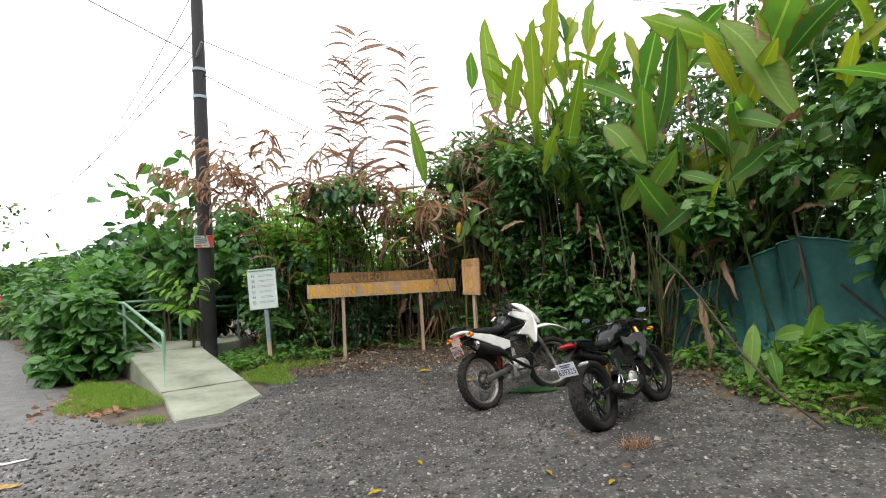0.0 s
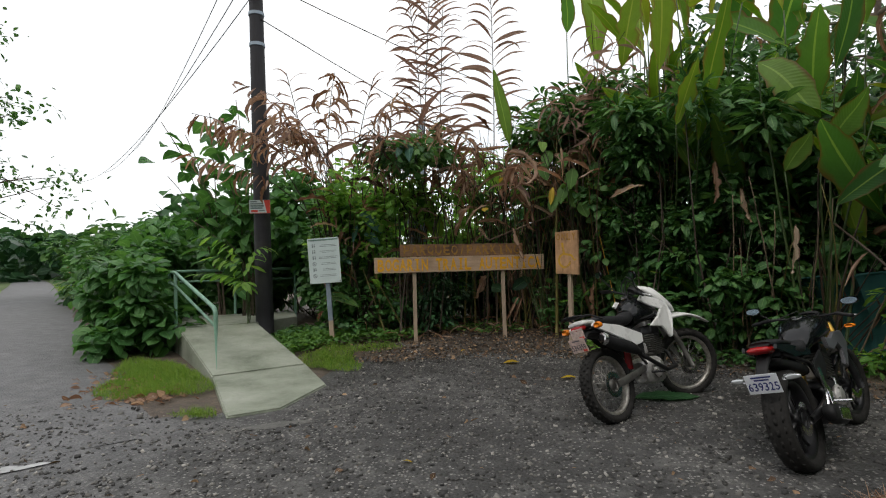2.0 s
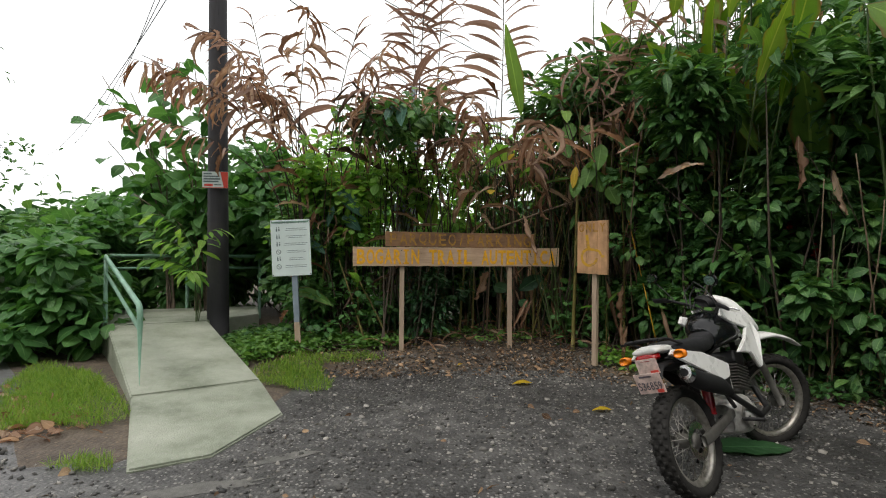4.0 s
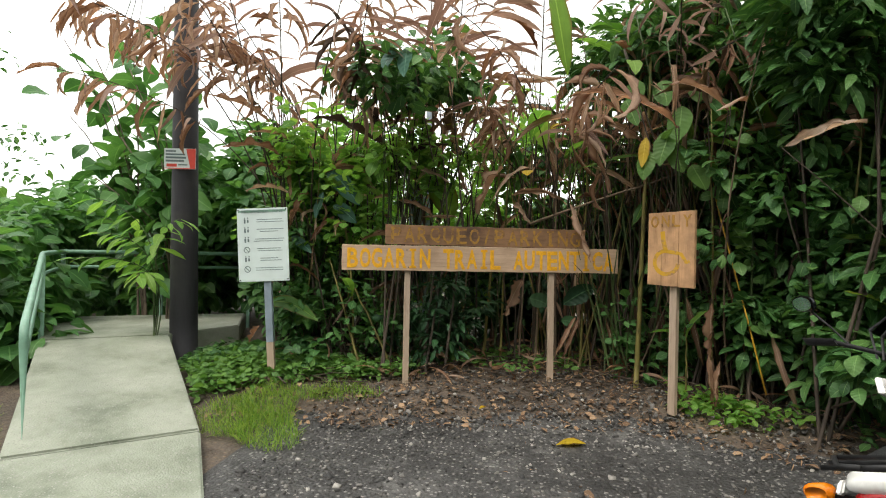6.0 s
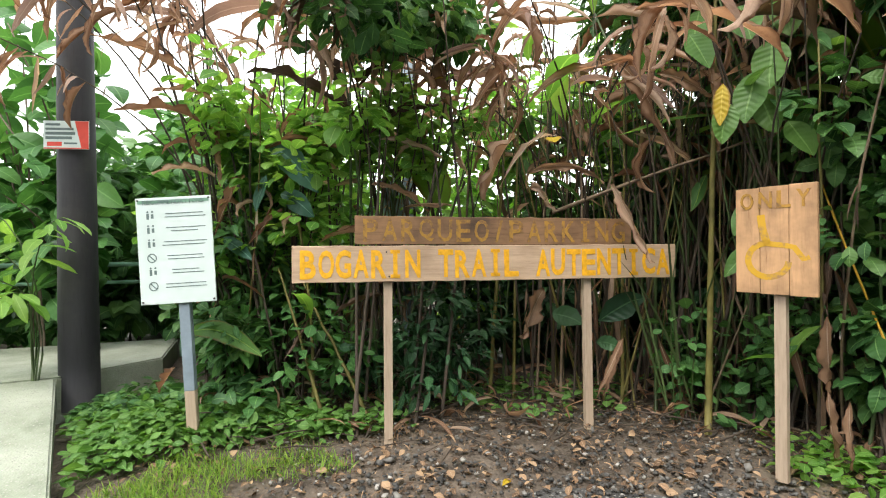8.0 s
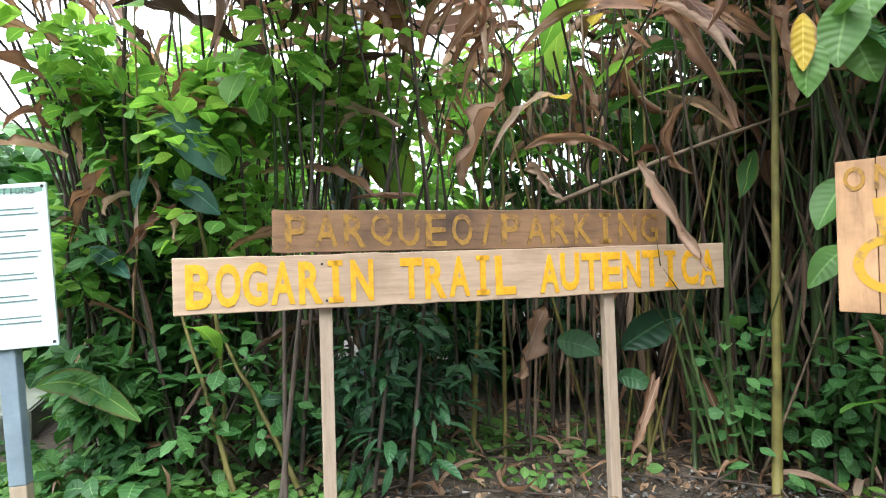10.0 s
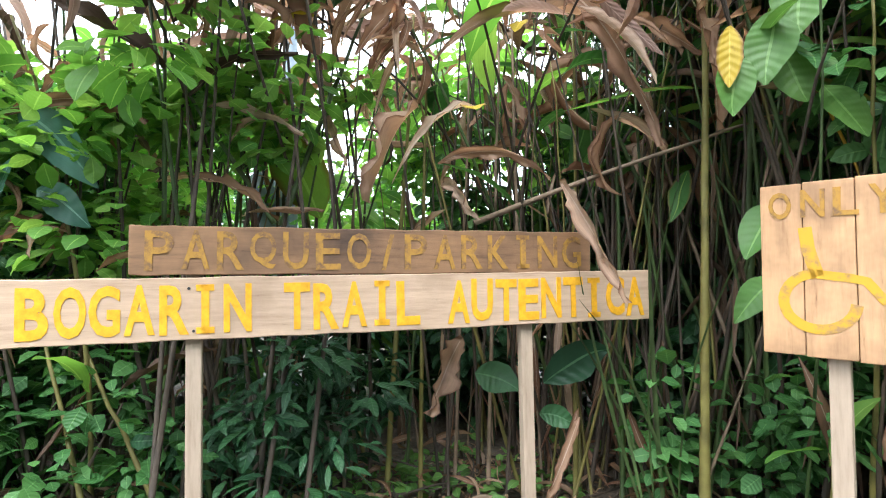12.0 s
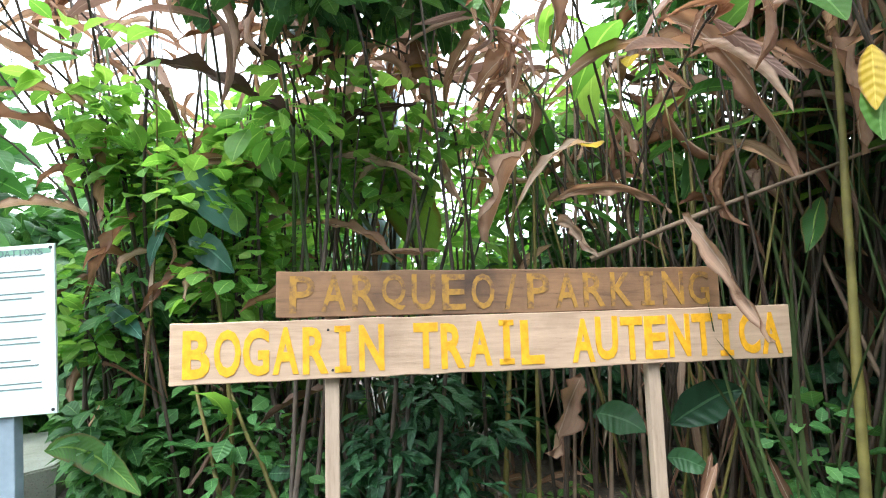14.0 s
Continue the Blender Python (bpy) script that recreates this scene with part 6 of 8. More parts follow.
def plate(name, parent, material, outline, y, thick, m=None, label="", bulge=0.0, bevel=0.006):
    """A panel cut to an outline in the x-z plane, standing at y."""
    bm = bmesh.new()
    vs = [bm.verts.new((x, y, z)) for x, z in outline]
    f = bm.faces.new(vs)
    g = bmesh.ops.extrude_face_region(bm, geom=[f])
    bmesh.ops.translate(bm, vec=(0, thick, 0), verts=[v for v in g["geom"] if isinstance(v, bmesh.types.BMVert)])
    bmesh.ops.recalc_face_normals(bm, faces=bm.faces[:])
    if bevel:
        bmesh.ops.bevel(bm, geom=bm.edges[:], offset=min(bevel, abs(thick) * 0.4), segments=2, affect="EDGES")
    return part(name, bm, material, parent, label, False, m)


def pipe_part(name, parent, material, pts, r, m=None, sides=9, label=""):
    H = Heap()
    H.add(*tube(pts, r, sides))
    return child(name, H.mesh(name, material), parent, m, label)


def wheel(name, parent, m, R, width, alloy, knobs, label):
    hub = part(name, rod((0, -0.06, 0), (0, 0.06, 0), 0.045, sides=18), M_BLACK_ALLOY if alloy else M_SWING, parent, label, True, m)
    h, w = (0.07 if not alloy else 0.085), width / 2
    prof = [(R - h, -w * 0.62), (R - h * 0.55, -w * 0.98), (R - h * 0.22, -w * 0.86), (R - 0.004, -w * 0.42), (R, 0), (R - 0.004, w * 0.42), (R - h * 0.22, w * 0.86), (R - h * 0.55, w * 0.98), (R - h, w * 0.62)]
    H = Heap()
    H.add(*revolve(prof, 56))
    bx = np.array([[x, y, z] for x in (-1, 1) for y in (-1, 1) for z in (-1, 1)], float)
    bf = np.array([[0, 1, 3, 2], [4, 6, 7, 5], [0, 4, 5, 1], [2, 3, 7, 6], [0, 2, 6, 4], [1, 5, 7, 3]])
    rows = ((-0.7, 0.5), (-0.25, 0.0), (0.25, 0.5), (0.7, 0.0)) if knobs else ((-0.55, 0.0), (0.55, 0.5), (0.0, 0.25))
    n = 34 if knobs else 30
    for yo, ph in rows:
        for i in range(n):
            a = (i + ph) / n * 2 * math.pi
            rr = R - (abs(yo) ** 2.2) * h * 0.42
            size = (0.014, w * 0.17, 0.006) if knobs else (0.02, w * 0.12, 0.0022)
            M = Matrix.Rotation(-a, 4, "Y") @ Matrix.Translation((rr, yo * w, 0)) @ Matrix.Rotation(yo * (0.0 if knobs else 0.6), 4, "X") @ Matrix.Diagonal((size[2], size[1], size[0], 1))
            H.add(bx, bf, None, M)
    child("tyre", H.mesh("tyre", M_TYRE), hub, None, "dusty black tyre")
    H = Heap()
    H.add(*revolve([(R - h - 0.024, -w * 0.45), (R - h + 0.01, -w * 0.68), (R - h + 0.012, -w * 0.6), (R - h - 0.012, -w * 0.3), (R - h - 0.012, w * 0.3), (R - h + 0.012, w * 0.6), (R - h + 0.01, w * 0.68), (R - h - 0.024, w * 0.45), (R - h - 0.03, 0)], 56))
    child("rim", H.mesh("rim", M_BLACK_ALLOY if alloy else M_RIM), hub)
    if alloy:
        for i in range(5):
            for s in (-1, 1):
                a = i / 5 * 2 * math.pi
                b = a + s * 0.2
                H = Heap()
                H.add(*tube([(0.035 * math.cos(a), 0.012 * s, 0.035 * math.sin(a)), ((R - h) * 0.55 * math.cos(a + s * 0.12), 0.012, (R - h) * 0.55 * math.sin(a + s * 0.12)), ((R - h - 0.015) * math.cos(b), 0, (R - h - 0.015) * math.sin(b))], [0.017, 0.012, 0.012], 6))
                child("spoke", H.mesh("spoke", M_BLACK_ALLOY), hub)
    else:
        for i in range(32):
            a = i / 32 * 2 * math.pi
            s, k = (-1) ** i, (1 if i % 4 < 2 else -1)
            b = a + k * 0.32
            H = Heap()
            H.add(*tube([(0.045 * math.cos(b), 0.035 * s, 0.045 * math.sin(b)), ((R - h - 0.02) * math.cos(a), 0, (R - h - 0.02) * math.sin(a))], 0.0022, 4))
            child("spoke", H.mesh("spoke", M_SPOKE), hub)
    bm = bmesh.new()
    bmesh.ops.create_circle(bm, segments=32, radius=0.11, cap_ends=False)
    bmesh.ops.extrude_edge_only(bm, edges=bm.edges[:])
    bm.verts.ensure_lookup_table()
    for v in bm.verts[32:]:
        v.co *= 0.62
    g = bmesh.ops.extrude_face_region(bm, geom=bm.faces[:])
    bmesh.ops.translate(bm, vec=(0, 0, 0.004), verts=[v for v in g["geom"] if isinstance(v, bmesh.types.BMVert)])
    part("brake_disc", bm, M_CHROME, hub, "", False, Matrix.Translation((0, -0.065, 0)) @ Matrix.Rotation(radians(90), 4, "X"))
    return hub


def mirror_arm(t, m, y, tall, lens):
    s = 1 if y > 0 else -1
    arm = pipe_part("mirror_stalk", t, M_FRAME, [(0, y, 0), (-0.01, y + 0.02 * s, tall * 0.5), (-0.03, y + 0.08 * s, tall)], 0.006, m)
    head = shell("mirror_head", t, M_SHELL_BLACK, [(-0.052, y + 0.1 * s, tall + 0.03, 0.06, 0.036), (-0.035, y + 0.1 * s, tall + 0.03, 0.063, 0.039), (-0.01, y + 0.1 * s, tall + 0.03, 0.04, 0.022)], m)
    bm = bmesh.new()
    bmesh.ops.create_circle(bm, segments=24, radius=1, cap_ends=True, matrix=Matrix.Translation((-0.056, y + 0.1 * s, tall + 0.03)) @ Matrix.Rotation(radians(-90), 4, "Y") @ Matrix.Diagonal((0.031, 0.055, 1, 1)))
    part("mirror_glass", bm, lens, head)


def engine(t, low, black):
    """Cases, finned cylinder, covers, carburettor and header pipe."""
    case = shell("engine_case", t, M_ENGINE if not black else M_BLACK_ALLOY, [(0.5, 0, low + 0.15, 0.07, 0.09), (0.56, 0, low + 0.16, 0.12, 0.125), (0.74, 0, low + 0.15, 0.12, 0.13), (0.84, 0, low + 0.15, 0.07, 0.09)], power=3.2)
    cyl = Matrix.Translation((0.76, 0, low + 0.28)) @ Matrix.Rotation(radians(18), 4, "Y")
    barrel = part("cylinder", rod((0, 0, 0), (0, 0, 0.22), 0.062, sides=16), M_SWING, t, "finned engine cylinder", m=cyl)
    for k in range(8):
        part("cooling_fin", box(0.17, 0.19, 0.006, 0.0, Matrix.Translation((0, 0, 0.03 + k * 0.021))), M_SWING, barrel)
    part("cylinder_head", box(0.15, 0.17, 0.09, 0.02, cyl @ Matrix.Translation((0, 0, 0.24))), M_BLACK_ALLOY, t)
    for s, r in ((-1, 0.088), (1, 0.07)):
        bm = rod((0.62, s * 0.115, low + 0.15), (0.62, s * 0.155, low + 0.15), r, sides=28)
        bmesh.ops.bevel(bm, geom=[e for e in bm.edges if len(e.link_faces) == 2 and e.calc_face_angle() > 1], offset=0.012, segments=2, affect="EDGES")
        cover = part("crankcase_cover", bm, M_ENGINE, t, "dull silver engine cover", True)
        for i in range(6):
            a = i * 1.047
            part("bolt", rod((0.62 + 0.075 * math.cos(a), s * 0.15, low + 0.15 + 0.075 * math.sin(a)), (0.62 + 0.075 * math.cos(a), s * 0.162, low + 0.15 + 0.075 * math.sin(a)), 0.006, sides=6), M_CHROME, cover)
    part("carburettor", box(0.1, 0.09, 0.1, 0.02, Matrix.Translation((0.58, -0.03, low + 0.36))), M_ENGINE, t)


def white_motorcycle():
    o = Matrix.Translation((0.31, 6.07, 0.0)) @ Matrix.Rotation(radians(43.5), 4, "Z") @ Matrix.Rotation(radians(-17), 4, "X") @ Matrix.Scale(0.86, 4)
    t = thing("motorcycle", "white and black trail motorcycle with wire wheels on its stand", "motorcycle", o)
    steer = Matrix.Translation((1.1, 0, 0.9)) @ Matrix.Rotation(radians(-27), 4, "Y") @ Matrix.Rotation(radians(-30), 4, "Z") @ Matrix.Rotation(radians(27), 4, "Y") @ Matrix.Translation((-1.1, 0, -0.9))
    wheel("rear_wheel", t, Matrix.Translation((0, 0, 0.325)), 0.325, 0.115, False, True, "rear wire wheel")
    wheel("front_wheel", t, steer @ Matrix.Translation((1.37, 0, 0.345)), 0.345, 0.09, False, True, "front wire wheel")
    for s in (-1, 1):
        shell("swingarm", t, M_SWING, [(-0.06, s * 0.105, 0.312, 0.014, 0.032), (0.1, s * 0.1, 0.325, 0.016, 0.036), (0.48, s * 0.08, 0.385, 0.02, 0.03)])
        pipe_part("rear_frame_tube", t, M_FRAME, [(0.5, s * 0.1, 0.42), (0.3, s * 0.11, 0.66), (-0.2, s * 0.1, 0.8)], 0.014)
        pipe_part("fork_leg", t, M_SWING, [(1.375, s * 0.095, 0.32), (1.26, s * 0.095, 0.56), (1.13, s * 0.095, 0.82)], [0.026, 0.026, 0.023], steer)
        pipe_part("fork_tube", t, M_CHROME, [(1.18, s * 0.095, 0.72), (1.06, s * 0.095, 0.98)], 0.019, steer)
        pipe_part("foot_peg", t, M_FRAME, [(0.52, s * 0.12, 0.34), (0.5, s * 0.26, 0.33)], 0.012)
    pipe_part("down_tube", t, M_FRAME, [(1.02, 0, 0.86), (0.95, 0, 0.6), (0.86, 0, 0.34), (0.6, 0, 0.26), (0.48, 0, 0.36)], 0.02)
    pipe_part("backbone", t, M_FRAME, [(1.04, 0, 0.9), (0.7, 0, 0.82), (0.3, 0, 0.72)], 0.022)
    pipe_part("shock_absorber", t, M_TAIL_RED, [(0.36, 0, 0.4), (0.42, 0, 0.68)], 0.035)
    engine(t, 0.2, False)
    pipe_part("exhaust_header", t, M_FRAME, [(0.86, -0.03, 0.55), (0.97, -0.06, 0.48), (0.93, -0.13, 0.34), (0.7, -0.17, 0.33), (0.42, -0.165, 0.48), (0.28, -0.16, 0.56)], 0.02)
    muf = shell("muffler", t, M_SHELL_MATT, [(0.34, -0.165, 0.54, 0.03, 0.03), (0.26, -0.155, 0.59, 0.052, 0.056), (-0.05, -0.15, 0.675, 0.054, 0.06), (-0.2, -0.15, 0.715, 0.048, 0.05)], None, "black muffler with a silver end cap", 2.1)
    part("end_cap", rod((-0.235, -0.15, 0.723), (-0.185, -0.15, 0.711), 0.044, 0.055, 24), M_CHROME, muf)
    part("tail_pipe", rod((-0.245, -0.15, 0.7255), (-0.222, -0.15, 0.72), 0.024, sides=14), M_FRAME, muf)
    shell("seat", t, M_SEAT, [(-0.22, 0, 0.855, 0.09, 0.035), (-0.1, 0, 0.865, 0.125, 0.05), (0.2, 0, 0.85, 0.13, 0.055), (0.45, 0, 0.845, 0.1, 0.05), (0.62, 0, 0.92, 0.07, 0.05), (0.7, 0, 0.96, 0.05, 0.03)], None, "black vinyl seat")
    shell("fuel_tank", t, M_SHELL_BLACK, [(0.52, 0, 0.86, 0.08, 0.07), (0.62, 0, 0.9, 0.13, 0.1), (0.82, 0, 0.93, 0.15, 0.12), (0.98, 0, 0.93, 0.12, 0.1), (1.04, 0, 0.92, 0.07, 0.06)], None, "black fuel tank")
    part("filler_cap", rod((0.8, 0, 1.045), (0.8, 0, 1.065), 0.04, sides=18), M_CHROME, t)
    for s in (-1, 1):
        plate("tank_shroud", t, M_SHELL_WHITE, [(0.68, 1.0), (0.86, 1.045), (1.08, 1.0), (1.17, 0.95), (1.1, 0.82), (1.0, 0.62), (0.95, 0.615), (0.86, 0.73), (0.66, 0.755), (0.84, 0.84), (0.98, 0.9), (0.82, 0.945)], s * 0.15 - 0.012, 0.024, None, "white tank shroud")
        plate("side_panel", t, M_SHELL_WHITE, [(0.5, 0.62), (0.52, 0.7), (0.2, 0.81), (-0.28, 0.865), (-0.36, 0.84), (-0.1, 0.78), (0.2, 0.68), (0.36, 0.6)], s * 0.125 - 0.01, 0.02, None, "white tail side panel")
        plate("inner_panel", t, M_SHELL_MATT, [(0.5, 0.5), (0.55, 0.74), (0.2, 0.8), (0.05, 0.72), (0.3, 0.55)], s * 0.11 - 0.006, 0.012)
    shell("rear_fender", t, M_SHELL_MATT, [(0.1, 0, 0.74, 0.1, 0.02), (-0.15, 0, 0.79, 0.1, 0.02), (-0.38, 0, 0.78, 0.085, 0.018), (-0.47, 0, 0.7, 0.08, 0.015)])
    shell("tail_cover", t, M_SHELL_WHITE, [(-0.16, 0, 0.868, 0.1, 0.028), (-0.34, 0, 0.88, 0.095, 0.024), (-0.44, 0, 0.872, 0.08, 0.016)], None, "white tail cover")
    shell("tail_lamp", t, M_TAIL_RED, [(-0.35, 0, 0.842, 0.07, 0.026), (-0.43, 0, 0.838, 0.072, 0.026), (-0.455, 0, 0.836, 0.055, 0.016)], None, "red tail lamp")
    H = Heap()
    for s in (-1, 1):
        H.add(*tube([(-0.05, s * 0.13, 0.885), (-0.3, s * 0.12, 0.925), (-0.56, s * 0.06, 0.935), (-0.58, 0, 0.935)], 0.008, 7))
    for x in (-0.3, -0.42, -0.52):
        H.add(*tube([(x, -0.11, 0.927), (x, 0.11, 0.927)], 0.007, 7))
    child("luggage_rack", H.mesh("luggage_rack", M_FRAME), t, None, "thin steel luggage rack")
    for s in (-1, 1):
        pipe_part("indicator_stalk", t, M_FRAME, [(-0.3, s * 0.08, 0.82), (-0.31, s * 0.16, 0.825)], 0.008)
        shell("rear_indicator", t, M_AMBER, [(-0.36, s * 0.185, 0.835, 0.03, 0.02), (-0.33, s * 0.185, 0.835, 0.042, 0.028), (-0.27, s * 0.18, 0.835, 0.033, 0.022)], None, "orange indicator")
    pl = Matrix.Translation((-0.48, 0, 0.695)) @ Matrix.Rotation(radians(-18), 4, "Y")
    p = part("number_plate", box(0.006, 0.17, 0.125, 0.002), M_PLATE_OLD, t, "scuffed dirty number plate", m=pl)
    letters("536859", 0.155, 0.05, M_PLATE_GREY, p, Matrix.Translation((-0.0042, 0.078, -0.04)) @ Matrix.Rotation(radians(90), 4, "X") @ Matrix.Rotation(radians(-90), 4, "Y"), 0.0006, 0.012, 0.8, 0.0, "digit")
    part("red_sticker", box(0.002, 0.04, 0.02, 0, Matrix.Translation((-0.0045, -0.055, -0.048))), M_RED, p)
    part("text_bar", box(0.002, 0.08, 0.01, 0, Matrix.Translation((-0.0045, 0.01, 0.045))), M_PLATE_GREY, p)
    holder = part("plate_holder", box(0.008, 0.14, 0.13, 0.004, Matrix.Translation((-0.435, 0, 0.775)) @ Matrix.Rotation(radians(-18), 4, "Y")), M_PLATE_OLD, t, "pale plate holder with red stickers")
    for q in (-0.03, 0.03):
        part("red_sticker", box(0.003, 0.05, 0.022, 0, Matrix.Translation((-0.4405, q * 0.6 - 0.02, 0.77 + q * 0.5)) @ Matrix.Rotation(radians(-18), 4, "Y")), M_RED, holder)
    shell("front_fender", t, M_SHELL_WHITE, [(0.98, 0, 0.8, 0.05, 0.02), (1.14, 0, 0.82, 0.085, 0.026), (1.38, 0, 0.84, 0.085, 0.02), (1.6, 0, 0.79, 0.065, 0.014), (1.76, 0, 0.72, 0.03, 0.008)], steer, "long white front mudguard")
    shell("headlamp_cowl", t, M_SHELL_WHITE, [(1.11, 0, 1.12, 0.06, 0.02), (1.16, 0, 1.06, 0.11, 0.08), (1.25, 0, 1.0, 0.115, 0.12), (1.3, 0, 0.95, 0.08, 0.08)], steer, "white headlamp cowl")
    shell("headlamp", t, M_GLASS, [(1.27, 0, 0.96, 0.08, 0.065), (1.31, 0, 0.955, 0.075, 0.06), (1.325, 0, 0.95, 0.05, 0.04)], steer)
    shell("dashboard", t, M_SHELL_MATT, [(1.03, 0, 1.09, 0.07, 0.03), (1.08, 0, 1.1, 0.085, 0.045), (1.13, 0, 1.08, 0.06, 0.03)], steer)
    pipe_part("handlebar", t, M_FRAME, [(0.9, 0.4, 1.09), (0.95, 0.3, 1.1), (1.03, 0.14, 1.06), (1.05, 0.05, 1.02), (1.05, -0.05, 1.02), (1.03, -0.14, 1.06), (0.95, -0.3, 1.1), (0.9, -0.4, 1.09)], 0.012, steer)
    for s in (-1, 1):
        pipe_part("grip", t, M_SEAT, [(0.955, s * 0.28, 1.098), (0.895, s * 0.41, 1.09)], 0.018, steer)
        pipe_part("lever", t, M_CHROME, [(1.0, s * 0.24, 1.085), (0.99, s * 0.4, 1.07)], 0.006, steer)
        mirror_arm(t, steer @ Matrix.Translation((0.98, 0, 1.09)), s * 0.24, 0.15, M_MIRROR)
    for k in range(3):
        pipe_part("control_cable", t, M_WIRE, [(1.0, 0.17 - k * 0.03, 1.04), (1.06, 0.15 - k * 0.03, 1.16 - k * 0.03), (1.1, 0.04, 1.24 - k * 0.04), (1.1, -0.07, 1.19 - k * 0.04), (1.06, -0.1 + k * 0.02, 1.0)], 0.005, steer)
    pipe_part("side_stand", t, M_FRAME, [(0.5, 0.12, 0.32), (0.47, 0.27, 0.03)], 0.012)
    pipe_part("chain", t, M_FRAME, [(0.0, 0.08, 0.36), (0.5, 0.08, 0.36), (0.53, 0.08, 0.32), (0.5, 0.08, 0.29), (0.0, 0.08, 0.265), (-0.07, 0.08, 0.31), (0, 0.08, 0.36)], 0.007)
    fit_body(t, steer, ([-0.6, -0.2, 0, 1.0, 1.37, 1.8], [-0.32, -0.08, 0.03, 1.0, 1.37, 1.7]), ([-0.1, 0, 0.31, 0.85, 1.1, 1.4], [-0.1, 0, 0.32, 0.86, 1.14, 1.46]), 0.5, 0.3)


def black_motorcycle():
    o = Matrix.Translation((1.19, 5.22, 0.0)) @ Matrix.Rotation(radians(47.5), 4, "Z") @ Matrix.Rotation(radians(-15), 4, "X") @ Matrix.Scale(0.86, 4)
    t = thing("motorcycle", "glossy black street motorcycle with alloy wheels on its stand", "motorcycle", o)
    steer = Matrix.Translation((1.08, 0, 0.85)) @ Matrix.Rotation(radians(-25), 4, "Y") @ Matrix.Rotation(radians(-8), 4, "Z") @ Matrix.Rotation(radians(25), 4, "Y") @ Matrix.Translation((-1.08, 0, -0.85))
    wheel("rear_wheel", t, Matrix.Translation((0, 0, 0.335)), 0.335, 0.16, True, False, "black alloy rear wheel")
    wheel("front_wheel", t, steer @ Matrix.Translation((1.4, 0, 0.325)), 0.325, 0.11, True, False, "black alloy front wheel")
    for s in (-1, 1):
        shell("swingarm", t, M_BLACK_ALLOY, [(-0.07, s * 0.115, 0.315, 0.014, 0.026), (0.2, s * 0.115, 0.33, 0.018, 0.034), (0.48, s * 0.1, 0.37, 0.02, 0.032)])
        pipe_part("fork_leg", t, M_BLACK_ALLOY, [(1.375, s * 0.1, 0.29), (1.27, s * 0.1, 0.52), (1.18, s * 0.1, 0.7)], 0.028, steer)
        pipe_part("fork_tube", t, M_GOLD, [(1.27, s * 0.1, 0.52), (1.09, s * 0.1, 0.92)], 0.022, steer)
        pipe_part("rear_frame_tube", t, M_FRAME, [(0.5, s * 0.1, 0.42), (0.3, s * 0.1, 0.68), (-0.1, s * 0.08, 0.8)], 0.014)
        plate("foot_bracket", t, M_CHROME, [(0.34, 0.62), (0.4, 0.62), (0.43, 0.48), (0.52, 0.4), (0.5, 0.3), (0.44, 0.31), (0.42, 0.4), (0.36, 0.47)], s * 0.13 - 0.006, 0.012, None, "polished foot peg bracket")
        pipe_part("foot_peg", t, M_CHROME, [(0.47, s * 0.13, 0.34), (0.45, s * 0.25, 0.34)], 0.012)
        pipe_part("pillion_loop", t, M_CHROME, [(0.36, s * 0.135, 0.46), (0.2, s * 0.16, 0.32), (0.33, s * 0.16, 0.3), (0.38, s * 0.135, 0.44)], 0.01)
    pipe_part("down_tube", t, M_FRAME, [(1.0, 0, 0.82), (0.93, 0, 0.56), (0.84, 0, 0.3), (0.6, 0, 0.24), (0.48, 0, 0.36)], 0.024)
    pipe_part("backbone", t, M_FRAME, [(1.04, 0, 0.86), (0.7, 0, 0.78), (0.3, 0, 0.7)], 0.025)
    pipe_part("shock_absorber", t, M_GOLD, [(0.34, 0, 0.4), (0.4, 0, 0.66)], 0.035)
    engine(t, 0.2, True)
    shell("belly_pan", t, M_SHELL_MATT, [(0.45, 0, 0.23, 0.1, 0.04), (0.7, 0, 0.22, 0.12, 0.06), (0.95, 0, 0.3, 0.1, 0.07)])
    pipe_part("exhaust_header", t, M_CHROME, [(0.86, -0.02, 0.52), (0.96, -0.04, 0.44), (0.9, -0.08, 0.27), (0.6, -0.14, 0.24), (0.4, -0.17, 0.25)], 0.02)
    muf = shell("muffler", t, M_SHELL_MATT, [(0.44, -0.165, 0.25, 0.03, 0.035), (0.36, -0.175, 0.27, 0.05, 0.065), (0.16, -0.185, 0.31, 0.05, 0.07), (0.06, -0.19, 0.335, 0.04, 0.05)], None, "short black muffler", 3)
    part("heat_shield", box(0.2, 0.012, 0.08, 0.005, Matrix.Translation((0.25, -0.232, 0.29)) @ Matrix.Rotation(radians(14), 4, "Y")), M_CHROME, muf)
    shell("fuel_tank", t, M_SHELL_BLACK, [(0.44, 0, 0.76, 0.07, 0.06), (0.54, 0, 0.84, 0.12, 0.1), (0.72, 0, 0.9, 0.16, 0.14), (0.9, 0, 0.9, 0.16, 0.14), (1.0, 0, 0.87, 0.1, 0.09)], None, "glossy black fuel tank", 2.3, 20)
    part("filler_cap", rod((0.75, 0, 1.03), (0.75, 0, 1.046), 0.045, sides=18), M_CHROME, t)
